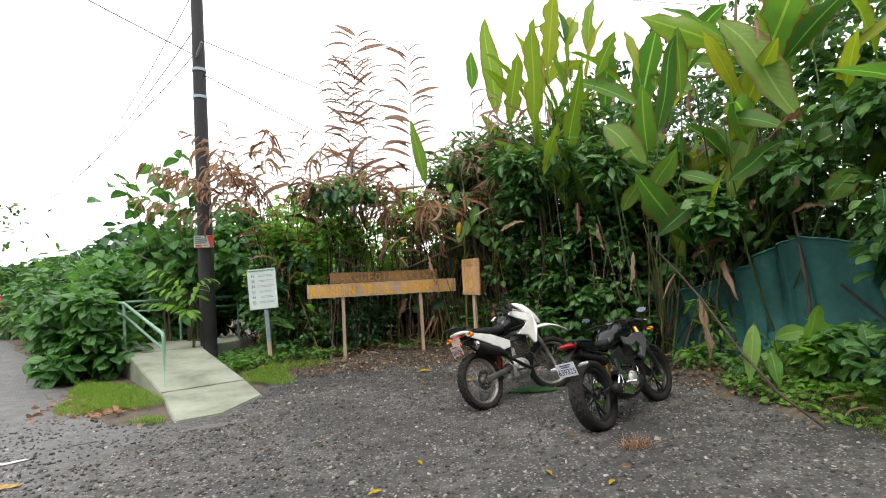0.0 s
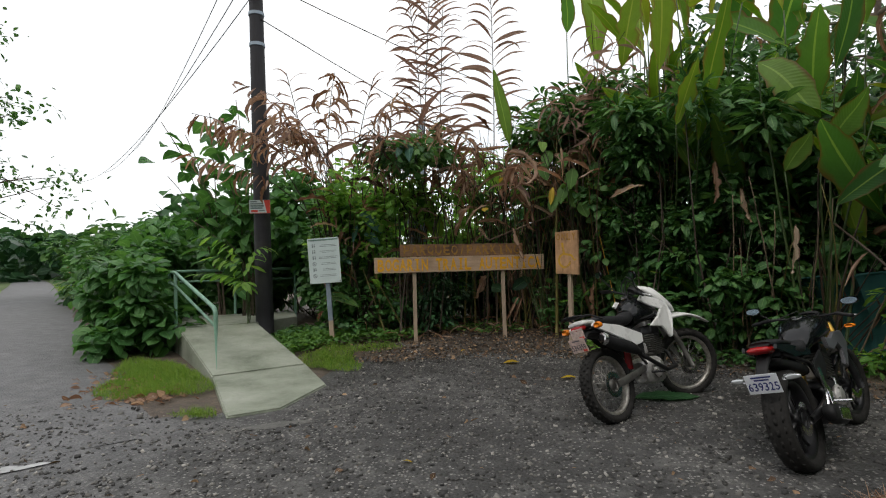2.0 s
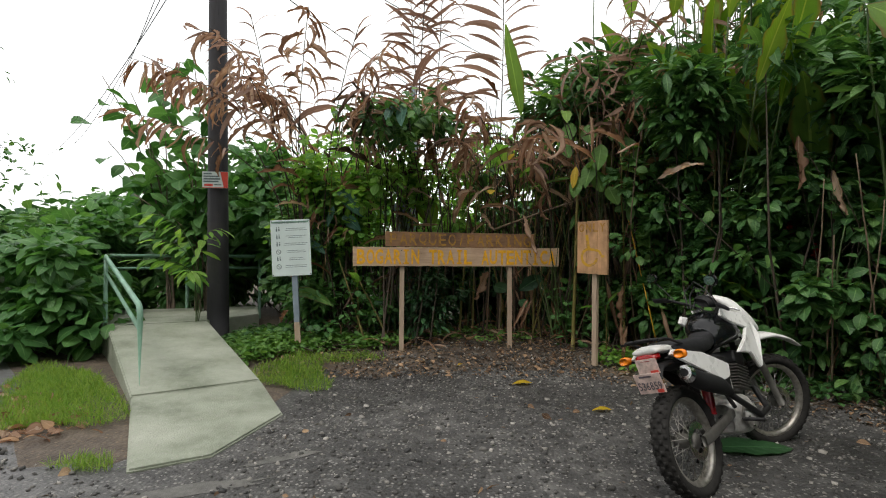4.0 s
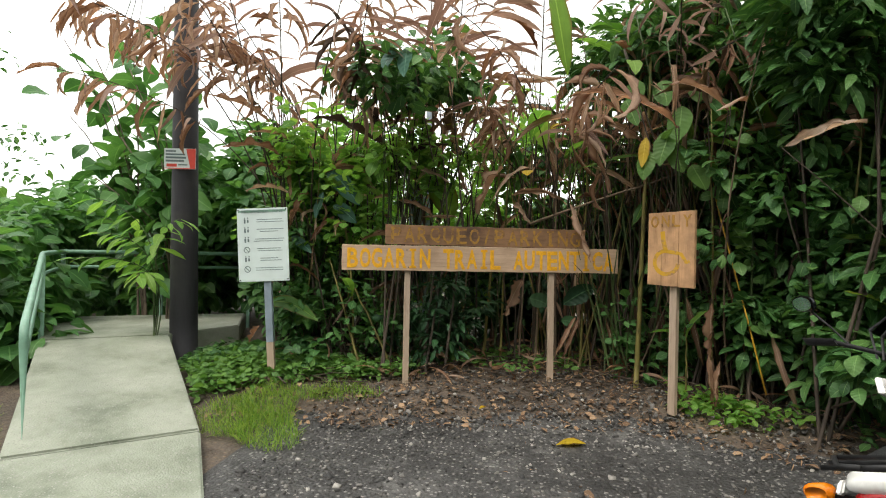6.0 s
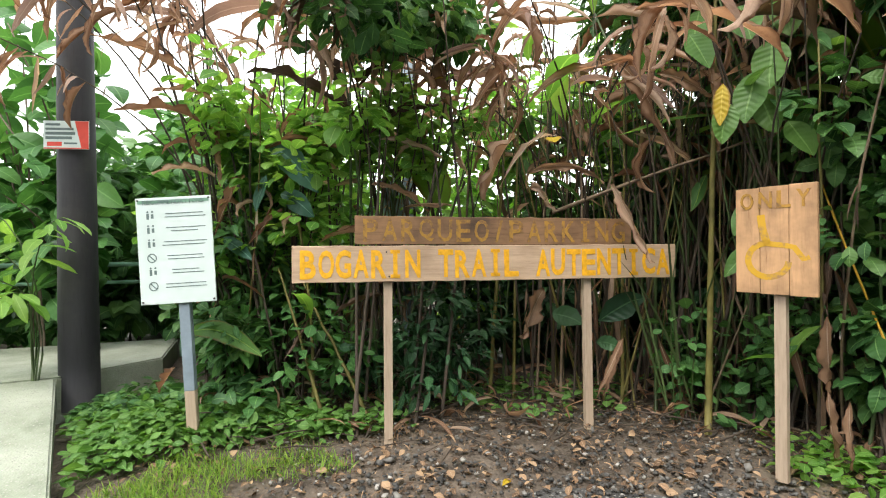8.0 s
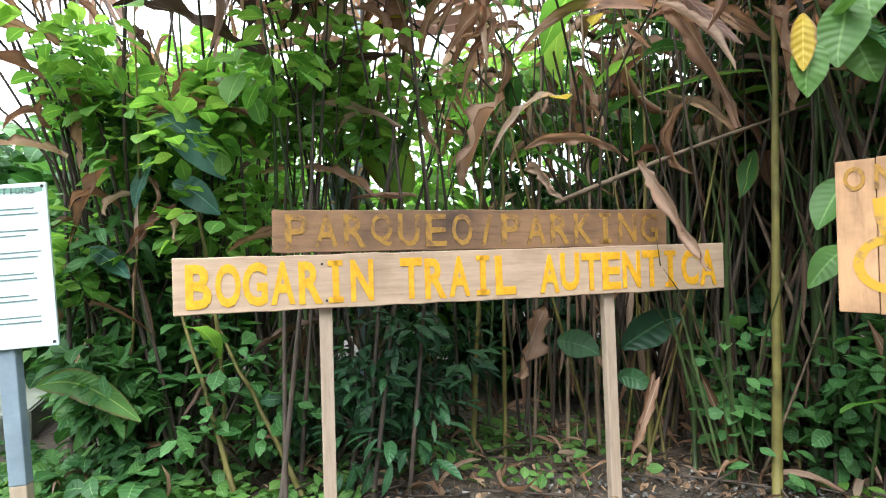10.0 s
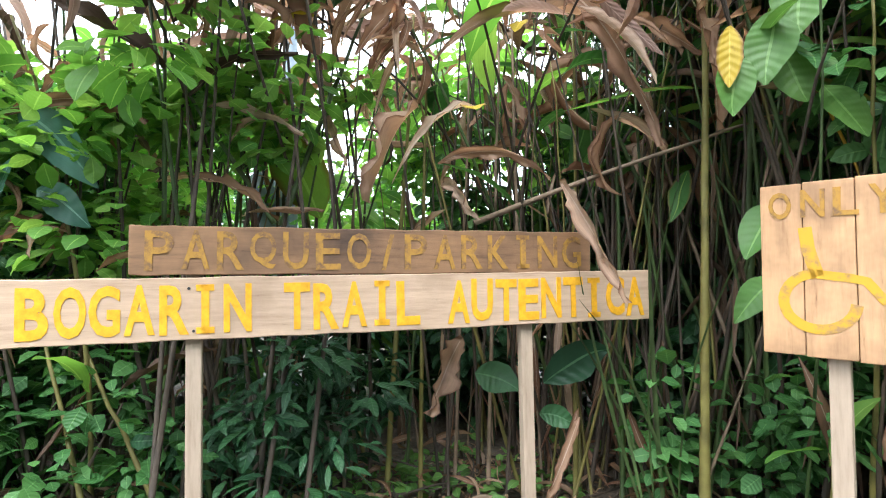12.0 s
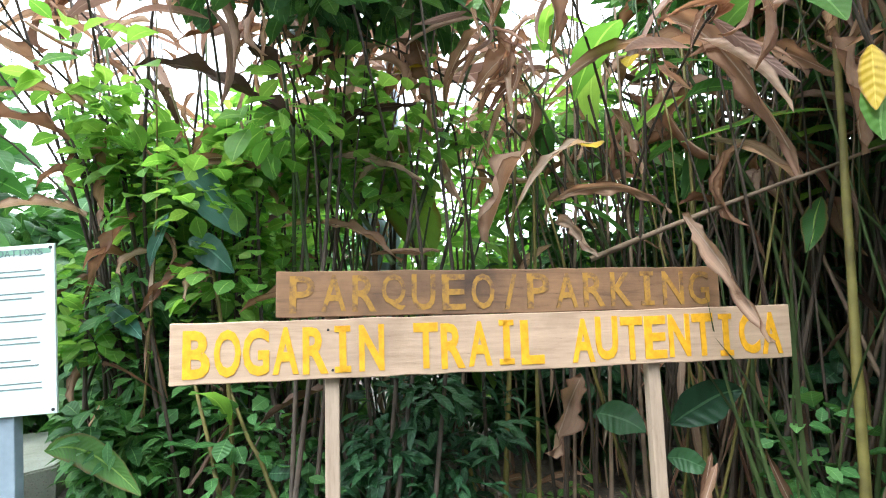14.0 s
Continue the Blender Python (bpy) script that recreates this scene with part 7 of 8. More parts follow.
    for s in (-1, 1):
        plate("tank_scoop", t, M_GREY_SHELL, [(0.58, 0.83), (0.72, 0.8), (0.86, 0.84), (1.05, 0.83), (1.12, 0.72), (1.02, 0.6), (0.95, 0.52), (0.9, 0.56), (0.94, 0.68), (0.86, 0.74), (0.72, 0.7), (0.6, 0.74)], s * 0.165 - 0.014, 0.028, None, "grey tank scoop")
        plate("side_cover", t, M_SHELL_MATT, [(0.3, 0.66), (0.56, 0.74), (0.6, 0.6), (0.46, 0.5), (0.3, 0.56)], s * 0.12 - 0.008, 0.016)
        plate("tail_side", t, M_SHELL_BLACK, [(0.42, 0.72), (0.4, 0.77), (0.0, 0.86), (-0.26, 0.9), (-0.28, 0.86), (0.05, 0.76)], s * 0.1 - 0.01, 0.02, None, "black tail panel")
    shell("rider_seat", t, M_SEAT, [(0.08, 0, 0.81, 0.11, 0.04), (0.25, 0, 0.79, 0.13, 0.045), (0.42, 0, 0.8, 0.09, 0.04), (0.5, 0, 0.83, 0.06, 0.02)], None, "black vinyl seat")
    shell("pillion_seat", t, M_SEAT, [(-0.24, 0, 0.905, 0.07, 0.02), (-0.1, 0, 0.9, 0.1, 0.032), (0.06, 0, 0.865, 0.11, 0.03)], None, "black vinyl seat")
    shell("tail_lamp", t, M_TAIL_RED, [(-0.2, 0, 0.855, 0.075, 0.035), (-0.3, 0, 0.865, 0.075, 0.032), (-0.34, 0, 0.87, 0.05, 0.015)], None, "red tail lamp")
    shell("rear_hugger", t, M_SHELL_MATT, [(0.32, 0, 0.62, 0.09, 0.05), (0.15, 0, 0.68, 0.09, 0.05), (-0.02, 0, 0.72, 0.085, 0.04), (-0.15, 0, 0.76, 0.07, 0.03)])
    shell("plate_arm", t, M_SHELL_MATT, [(-0.16, 0, 0.84, 0.05, 0.03), (-0.3, 0, 0.76, 0.04, 0.022), (-0.4, 0, 0.68, 0.035, 0.015)])
    for s in (-1, 1):
        shell("rear_indicator", t, M_GLASS, [(-0.36, s * 0.12, 0.66, 0.012, 0.012), (-0.35, s * 0.17, 0.665, 0.05, 0.016), (-0.31, s * 0.15, 0.67, 0.05, 0.014)], None, "clear indicator")
        shell("front_indicator", t, M_AMBER, [(1.2, s * 0.2, 0.86, 0.03, 0.015), (1.22, s * 0.2, 0.86, 0.045, 0.02), (1.26, s * 0.19, 0.86, 0.03, 0.013)], steer, "orange indicator")
    pl = Matrix.Translation((-0.4, 0, 0.64)) @ Matrix.Rotation(radians(-14), 4, "Y")
    p = part("number_plate", box(0.005, 0.2, 0.13, 0.002), M_PLATE, t, "white number plate with blue digits", m=pl)
    letters("639325", 0.19, 0.055, M_PLATE_INK, p, Matrix.Translation((-0.0035, 0.095, -0.045)) @ Matrix.Rotation(radians(90), 4, "X") @ Matrix.Rotation(radians(-90), 4, "Y"), 0.0006, 0.012, 0.8, 0.0, "digit")
    for w, z in ((0.12, 0.045), (0.09, 0.027)):
        part("text_bar", box(0.0016, w, 0.01, 0, Matrix.Translation((-0.003, 0, z))), M_PLATE_INK, p)
    shell("front_mudguard", t, M_SHELL_BLACK, [(1.12, 0, 0.5, 0.055, 0.02), (1.22, 0, 0.6, 0.065, 0.022), (1.38, 0, 0.635, 0.065, 0.018), (1.54, 0, 0.58, 0.055, 0.012)], steer, "black front mudguard")
    shell("headlamp_cowl", t, M_SHELL_BLACK, [(1.08, 0, 1.0, 0.07, 0.04), (1.14, 0, 0.94, 0.1, 0.1), (1.24, 0, 0.9, 0.1, 0.1), (1.3, 0, 0.87, 0.06, 0.06)], steer, "black headlamp cowl")
    shell("headlamp", t, M_GLASS, [(1.27, 0, 0.9, 0.07, 0.05), (1.3, 0, 0.89, 0.06, 0.045), (1.315, 0, 0.885, 0.04, 0.03)], steer)
    shell("dashboard", t, M_SHELL_MATT, [(1.02, 0, 1.02, 0.07, 0.025), (1.07, 0, 1.03, 0.08, 0.035), (1.1, 0, 1.01, 0.05, 0.02)], steer)
    pipe_part("handlebar", t, M_FRAME, [(0.85, 0.36, 0.99), (0.92, 0.26, 1.02), (1.0, 0.1, 1.0), (1.0, -0.1, 1.0), (0.92, -0.26, 1.02), (0.85, -0.36, 0.99)], 0.012, steer)
    for s in (-1, 1):
        pipe_part("grip", t, M_SEAT, [(0.915, s * 0.25, 1.02), (0.85, s * 0.37, 0.988)], 0.018, steer)
        pipe_part("lever", t, M_CHROME, [(0.96, s * 0.22, 1.005), (0.94, s * 0.37, 0.985)], 0.006, steer)
        mirror_arm(t, steer @ Matrix.Translation((0.95, 0, 1.0)), s * 0.26, 0.1, M_MIRROR)
    for k in range(3):
        pipe_part("control_cable", t, M_WIRE, [(0.95, 0.22 - k * 0.16, 1.01), (1.1, 0.1 - k * 0.08, 1.07 - k * 0.02), (1.13, 0.03, 0.9), (1.0, 0.03 - 0.02 * k, 0.8)], 0.005, steer)
    pipe_part("side_stand", t, M_FRAME, [(0.5, 0.12, 0.3), (0.47, 0.27, 0.03)], 0.012)
    pipe_part("chain", t, M_FRAME, [(0.0, 0.09, 0.37), (0.5, 0.09, 0.36), (0.53, 0.09, 0.32), (0.5, 0.09, 0.29), (0.0, 0.09, 0.26), (-0.07, 0.09, 0.31), (0, 0.09, 0.37)], 0.007)
    fit_body(t, steer, ([-0.5, 0, 1.0, 1.37, 1.7], [-0.42, 0.02, 1.0, 1.4, 1.66]), ([-0.1, 0, 0.31, 0.85, 1.2], [-0.1, 0, 0.33, 0.82, 1.1]))


def fit_body(t, steer, xs, zs, back=0.0, side=0.0):
    """Sets the bodywork to this machine's own proportions; the wheels stay round."""
    inv = steer.inverted()
    for o in t.children:
        if "wheel" in o.name:
            continue
        near = max(abs(v) for r in (o.matrix_basis.to_3x3() - steer.to_3x3()) for v in r) < 1e-4
        rel = inv @ o.matrix_basis if near else o.matrix_basis.copy()
        off = np.array(rel.translation)
        if max(abs(v) for r in (rel.to_3x3() - Matrix.Identity(3)) for v in r) < 1e-4:
            for q in (o, *o.children):
                if q.matrix_basis != Matrix.Identity(4) and q is not o:
                    continue
                co = np.empty(len(q.data.vertices) * 3)
                q.data.vertices.foreach_get("co", co)
                co = co.reshape(-1, 3) + off
                co[:, 0], co[:, 2] = np.interp(co[:, 0], *xs), np.interp(co[:, 2], *zs)
                high = np.clip(co[:, 2] - 0.85, 0, 0.4) * np.clip((co[:, 0] - 0.4) / 0.5, 0, 1)
                co[:, 0] -= back * high
                co[:, 1] += side * high
                q.data.vertices.foreach_set("co", (co - off).ravel())
                q.data.update()
        else:
            at = np.array((np.interp(off[0], *xs), off[1], np.interp(off[2], *zs)))
            high = min(max(at[2] - 0.85, 0), 0.4) * min(max((at[0] - 0.4) / 0.5, 0), 1)
            rel.translation = tuple(at + np.array((-back, side, 0)) * high)
            o.matrix_basis = steer @ rel if near else rel


white_motorcycle()
black_motorcycle()

# ---- shade net and its props ----
M_NET = Nodes("dark_green_shade_net")
_c = M_NET.coords()
_f = M_NET.noise(_c, 2.5, 6.0, 0.7)
_w = M_NET.noise(_c, 220.0, 2.0)
_col = M_NET.ramp(_f, [(0.3, (0.02, 0.09, 0.085)), (0.6, (0.04, 0.16, 0.15)), (0.72, (0.09, 0.22, 0.2)), (0.8, (0.2, 0.25, 0.22))])
M_NET.bump(_w, 0.4, 0.002)
M_NET.set(_col, 0.8)
_tr, _mx = M_NET.add("BsdfTranslucent"), M_NET.add("MixShader")
M_NET.link(_col, _tr.inputs[0])
_mx.inputs[0].default_value = 0.3
M_NET.link(M_NET.p.outputs[0], _mx.inputs[1])
M_NET.link(_tr.outputs[0], _mx.inputs[2])
M_NET.link(_mx.outputs[0], M_NET.out.inputs[0])
M_NET = M_NET.m


def shade_net():
    t = thing("shade_net", "sagging dark green shade net strung between sticks", "net", Matrix.Translation((0, 0, 0)))
    line = [(2.0, 8.2, 0.9), (2.6, 7.55, 0.98), (2.92, 7.15, 1.04), (3.2, 6.85, 1.2), (3.42, 6.6, 1.42), (3.6, 6.35, 1.56), (3.85, 5.7, 1.42), (4.05, 5.1, 1.62), (4.3, 4.2, 1.6), (4.4, 2.5, 1.6)]
    L = np.array(line)
    n, k = 90, 14
    s = np.linspace(0, len(L) - 1, n)
    px, py, top = (np.interp(s, range(len(L)), L[:, c]) for c in range(3))
    top = top - 0.03 * abs(np.sin(np.pi * s)) ** 0.8
    z = np.linspace(0, 1, k)
    X = px[:, None] + 0.05 * np.sin(s[:, None] * 9 + z[None] * 2) * (0.3 + z[None]) + 0.1 * np.sin(z[None] * 3.1)
    Y = py[:, None] + 0.04 * np.sin(s[:, None] * 13 + z[None] * 4) + 0.08 * np.sin(z[None] * 3.1)
    Z = 0.02 + top[:, None] * z[None]
    idx = np.arange(n * k).reshape(n, k)
    F = np.stack([idx[:-1, :-1], idx[1:, :-1], idx[1:, 1:], idx[:-1, 1:]], -1).reshape(-1, 4)
    V = np.stack([X, Y, Z], -1).reshape(-1, 3)
    child("net", mesh_of("net", M_NET, V, F), t)
    H = Heap()
    H.add(*tube(np.stack([X[:, -1], Y[:, -1], Z[:, -1]], 1), 0.012, 6))
    child("hem", H.mesh("hem", M_NET), t, None, "rolled dark hem")
    for i in (1, 5, 7):
        x, y, h = line[i]
        pipe_part("stick", t, M_STEM_DRY, [(x + 0.03, y - 0.04, -0.02), (x + 0.05, y - 0.02, h * 0.6), (x - 0.02, y, h + 0.25)], [0.02, 0.017, 0.013])


shade_net()


def fallen_stalk(name, pts, r, label, sheaths=()):
    t = thing(name, label, "stalk")
    pipe_part("stalk", t, M_STEM_DRY, pts, r)
    for i, (x, y, z, yaw, s) in enumerate(sheaths):
        put_leaf(t, DRY[i % len(DRY)], (x, y, z), yaw, -1.0, 0.4, s, "dry_leaf")


fallen_stalk("leaning_stalk", [(2.37, 7.0, 1.53), (2.5, 6.7, 1.24), (2.59, 6.4, 0.96), (2.65, 5.8, 0.48), (2.66, 5.3, 0.22), (2.75, 4.9, 0.04)], [0.009, 0.01, 0.011, 0.012, 0.012, 0.01], "long dry stalk leaning over to the ground", ((2.5, 6.7, 1.24, 2.4, 0.32), (2.6, 6.35, 0.94, 1.2, 0.26)))
fallen_stalk("leaning_stalk", [(3.75, 6.0, 1.05), (3.85, 5.6, 0.7), (3.9, 5.1, 0.2)], 0.015, "short dry stalk leaning in the weeds")
for i, (x, y, r, h, c, lf, mt) in enumerate(((2.35, 7.75, 0.35, 0.8, 260, LANCE, M_BUSH), (2.9, 7.0, 0.3, 0.9, 200, LANCE, M_LIGHT), (3.2, 6.3, 0.3, 0.5, 160, LANCE, M_BUSH), (3.4, 5.7, 0.4, 0.5, 320, SMALL, M_LIGHT), (3.5, 5.0, 0.4, 0.6, 380, SMALL, M_BUSH), (3.7, 4.2, 0.4, 0.8, 300, LANCE, M_BUSH), (2.2, 8.05, 0.4, 1.7, 420, LANCE, M_BUSH))):
    shrub(x, y, 700 + i, r, h, c, lf, (0.09, 0.2), mt, name="weed_clump", label="green weeds growing in front of the net", category="weeds", group="net weeds", twigs=5)
for i, (x, y, h, n) in enumerate(((3.75, 5.0, 1.0, 3), (2.35, 8.1, 1.9, 5), (2.0, 8.3, 1.6, 4))):
    heliconia(x, y, 720 + i, h, leaves=n, size=(0.4, 0.75), yellow=0.35, dry=0.15, up=(0.3, 1.3))
for i, (x, y) in enumerate(((2.3, 7.85), (2.15, 8.1), (2.6, 7.5))):
    ginger_clump(x, y, 740 + i, stems=5, height=(0.9, 2.0), leaves=2, dry=0.95, size=(0.25, 0.5), sheaths=30, spread=0.25)
M_PETAL = leaf_material("red_bract", [(0.45, 0.015, 0.02), (0.6, 0.03, 0.03)], 0.4, 0.25, 3, 1.0)


def ginger_flower(x, y, z, seed):
    """A stalk from the ground with a red cone of bracts on it."""
    rng = np.random.default_rng(seed)
    z0 = gz(x, y)
    t = thing("ginger_flower", "red cone-shaped ginger flower on a green stalk", "flower", Matrix.Translation((x, y, z0)), "ginger flowers")
    P = cane(t, "stalk", (0, 0.1, 0), (0, 0, z - z0), (0.05, 0, 0), 0.01, M_STEM, rng)
    k = 34
    f = np.arange(k) / k
    Q = P[-1] + np.stack([0 * f, 0 * f, f * 0.13], 1)
    H = scatter(SMALL, Q, np.arange(k) * 2.4, 0.5 + f * 0.9, rng.normal(0, 0.2, k), 0.075 * (1.1 - f * 0.7), rng)
    child("bract_cone", H.mesh("bract_cone", M_PETAL), t, None, "red bracts")["kind"] = "stuff"


for i, (x, y, z) in enumerate(((2.0, 8.35, 1.42), (1.45, 8.75, 1.26), (2.3, 8.15, 1.55), (2.15, 8.2, 1.2))):
    ginger_flower(x, y, z, 900 + i)
M_ROPE = plain("yellow_rope", (0.5, 0.28, 0.02), 0.6)


def rope():
    t = thing("yellow_rope", "yellow nylon rope hanging among the dry stalks", "rope")
    pipe_part("strand", t, M_ROPE, [(0.72, 9.3, 2.1), (0.76, 9.1, 1.6), (0.8, 9.0, 1.3), (0.86, 8.8, 0.8), (0.93, 8.65, 0.3)], 0.006)


rope()

# ---- litter, weeds, stones ----


def cover(name, label, category, material, leaf, count, seed, place, size, pitch, lift=0.0, roll=0.5):
    """Loose pieces too many to count, lying on the ground."""
    rng = np.random.default_rng(seed)
    xy = place(rng, count)
    if name in ("ground_cover", "grass_patch"):
        xy = xy[~((xy[:, 1] > 7.0 - 0.3) & (xy[:, 0] > -5.2) & ((xy[:, 1] - 7.99) * 1.29 + (xy[:, 0] + 2.87) * 1.73 < 0.05) & ((xy[:, 1] - 7.43) * 1.25 + (xy[:, 0] + 3.7) * 1.29 > -0.1))]
    n = len(xy)
    up = rng.random(n) * lift if np.isscalar(lift) else rng.uniform(lift[0], lift[1], n)
    P = np.column_stack([xy, ground_z(xy[:, 0], xy[:, 1]) + 0.012 + up])
    H = scatter(leaf, P, rng.uniform(0, 6.283, n), rng.normal(pitch[0], pitch[1], n), rng.normal(0, roll, n), rng.uniform(size[0], size[1], n), rng)
    return tagged(new(name, H.mesh(name, material)), label, category, kind="stuff")


def along_hedge(lo, hi, x0=-3.0, x1=3.3):
    def f(rng, n):
        x = rng.uniform(x0, x1, n)
        return np.column_stack([x, hedge_line(x) + rng.uniform(lo, hi, n)])
    return f


def in_patch(cx, cy, rx, ry, ang=0.0):
    def f(rng, n):
        a, r = rng.uniform(0, 6.283, n), rng.random(n) ** 0.62 * 1.2
        r = r * (0.8 + 0.2 * np.sin(a * 3 + cx))
        u, v = r * np.cos(a) * rx, r * np.sin(a) * ry
        c, s = math.cos(ang), math.sin(ang)
        return np.column_stack([cx + u * c - v * s, cy + u * s + v * c])
    return f


def on_drive(rng, n):
    x = rng.uniform(-9, 3.0, n)
    y = rng.uniform(1.5, 1.0 + 8, n)
    keep = (y < hedge_line(x) - 0.4) & ((x > -2.3) | (y < 6.0 - 0.38 * (x + 2.9)) | (y < 0.95 * (-x) + 1.2) & (x < -4.8))
    return np.column_stack([x, y])[keep]


_b = np.array([[x, y, z] for x in (-1, 1) for y in (-1, 1) for z in (-1, 1)], float) * 0.58
_q = np.array([[0, 1, 3, 2], [4, 6, 7, 5], [0, 4, 5, 1], [2, 3, 7, 6], [0, 2, 6, 4], [1, 5, 7, 3]])
STONES = []
for i in range(8):
    _r = np.random.default_rng(40 + i)
    STONES.append((_b * _r.uniform(0.6, 1.25, (8, 3)) * [1, 0.8, 0.55], _q, np.zeros((8, 2))))
M_STONE = Nodes("grey_gravel")
_r = M_STONE.add("NewGeometry").outputs["Random Per Island"]
M_STONE = M_STONE.set(M_STONE.ramp(_r, [(0.0, (0.03, 0.03, 0.03)), (0.6, (0.08, 0.077, 0.073)), (0.9, (0.2, 0.19, 0.175)), (1.0, (0.4, 0.38, 0.35))]), 0.8)
M_LITTER = leaf_material("fallen_leaf", [(0.07, 0.042, 0.028), (0.18, 0.11, 0.066), (0.32, 0.2, 0.12), (0.5, 0.34, 0.21)], 0.8, 0.1, 8, 0.9)
cover("gravel", "loose grey gravel on the drive", "gravel", M_STONE, STONES, 22000, 1, on_drive, (0.005, 0.024), (0, 0.3))
cover("stones", "scattered larger grey stones", "stones", M_STONE, STONES, 1000, 2, on_drive, (0.016, 0.038), (0, 0.3))
cover("leaf_litter", "brown fallen leaves and bits under the planting", "leaf litter", M_LITTER, STRIP + BROAD, 6000, 3, along_hedge(-1.0, 1.0), (0.02, 0.07), (0.08, 0.15), 0.02, 0.35)
cover("dry_strips", "fallen dry cane leaves along the planting", "leaf litter", M_DRY, STRIP, 260, 4, along_hedge(-0.2, 1.0), (0.12, 0.36), (0.1, 0.3), 0.12, 1.2)
cover("twigs", "thin broken twigs under the planting", "twigs", M_STEM_DRY, [(np.array(tube([(0, 0, 0), (0.5, 0.04, 0.01), (1, 0, 0)], 0.012, 5)[0]), tube([(0, 0, 0), (0.5, 0.04, 0.01), (1, 0, 0)], 0.012, 5)[1], np.zeros((15, 2)))], 340, 7, along_hedge(-0.4, 1.0), (0.15, 0.5), (0.05, 0.12), 0.04, 0.5)
cover("gravel", "loose gravel mixed with soil under the signs", "gravel", M_STONE, STONES, 3500, 8, along_hedge(-1.3, 0.1, -2.3, 2.6), (0.005, 0.02), (0, 0.3))
cover("leaf_litter", "small brown leaves on the drive", "leaf litter", M_LITTER, STRIP + BROAD, 500, 5, on_drive, (0.03, 0.09), (0.1, 0.15), 0.0, 1.0)
cover("leaf_litter", "fallen leaves on the verge beside the ramp", "leaf litter", M_DRY, STRIP + BROAD, 420, 6, in_patch(-4.35, 6.95, 1.0, 0.45, 2.5), (0.05, 0.14), (0.1, 0.2), 0.01, 1.0)
GROUND_PATCHES = [(-3.25, 9.0, 0.75, 0.55, 0.6, 1500), (-2.6, 9.2, 0.7, 0.28, 0.1, 700), (-2.0, 9.25, 0.5, 0.2, 0.2, 240), (-3.55, 9.6, 0.6, 0.35, 0.2, 600), (0.7, 8.75, 0.5, 0.22, -0.7, 260), (-0.9, 9.9, 1.1, 0.5, 0.1, 400), (1.9, 7.8, 0.9, 0.25, -0.8, 420), (3.1, 5.6, 0.9, 0.35, -1.4, 900), (3.2, 6.6, 0.6, 0.4, -1.0, 600)]
for i, (cx, cy, rx, ry, an, c) in enumerate(GROUND_PATCHES):
    cover("ground_cover", "low green weeds with small round leaves", "weeds", [M_BUSH, M_LIGHT, M_QUILT][i % 3] if i > 1 else M_QUILT, SMALL + BROAD[:2], c, 20 + i, in_patch(cx, cy, rx, ry, an), (0.05, 0.095), (0.1, 0.3), (0.01, 0.1))
BLADE = [blade(1, RNG.uniform(0.05, 0.09), 3, RNG.uniform(0.3, 1.2), 0.3, 0, 0, 0.3, 3, i) for i in range(5)]
for i, (cx, cy, rx, ry, an, c) in enumerate(((-4.2, 7.3, 0.95, 0.5, 2.25, 9500), (-4.9, 8.0, 0.6, 0.3, 2.3, 3000), (-2.62, 8.3, 0.55, 0.36, 2.1, 3600), (-3.05, 6.15, 0.18, 0.1, 0, 400), (3.15, 5.0, 0.6, 0.25, -1.4, 2000), (-2.3, 8.75, 0.5, 0.15, 0.2, 900))):
    cover("grass_patch", "short bright green grass", "grass", M_GRASS, BLADE, c, 40 + i, in_patch(cx, cy, rx, ry, an), (0.04, 0.1), (1.1, 0.3))
cover("grass_patch", "small dry grass tuft on the gravel", "grass", M_DRY, BLADE, 150, 47, in_patch(1.28, 4.75, 0.13, 0.09), (0.05, 0.13), (0.9, 0.4))
me = mesh_of("fallen_leaf", M_BUSH_DARK, *blade(1, 0.45, 8, 0.1, 0.05, 0.05, 0.02, 0.5, 5, 59, 0.05, 0.03))
tagged(new("fallen_leaf", me), "broad dark green banana leaf lying on the ground", "leaf").matrix_basis = Matrix.Translation((0.55, 6.75, gz(0.55, 6.75) + 0.02)) @ turn(0.1, 0.02) @ Matrix.Scale(0.6, 4)
for i, (x, y, s, yaw) in enumerate(((-0.53, 8.2, 0.2, 0.3), (-1.05, 8.65, 0.09, 1), (-0.25, 4.6, 0.09, 2), (-0.55, 4.1, 0.1, 0.5), (0.6, 4.3, 0.09, 1.9), (-1.1, 5.2, 0.07, 2.9), (0.05, 7.5, 0.16, 0.1), (0.9, 4.1, 0.08, 0.9))):
    me = mesh_of("fallen_leaf", M_YELLOW_LEAF, *blade(1, 0.42, 6, 0.5, 0.25, 0.3, 0.05, 0.45, 5, 60 + i, 0.1, 0.2))
    tagged(new("fallen_leaf", me), "single yellow fallen leaf on the gravel", "leaf", "yellow fallen leaves").matrix_basis = Matrix.Translation((x, y, gz(x, y) + 0.02)) @ turn(yaw, 0.05) @ Matrix.Scale(s, 4)

# ---- along the lane ----


def lane_point(s, off):
    n = Vector((0.727, 0.687, 0))
    bend = 0.0008 * max(s - 30, 0) ** 2
    return Vector((-7.3, 9.9, 0)) + ROAD_DIR * s - n * bend + n * off


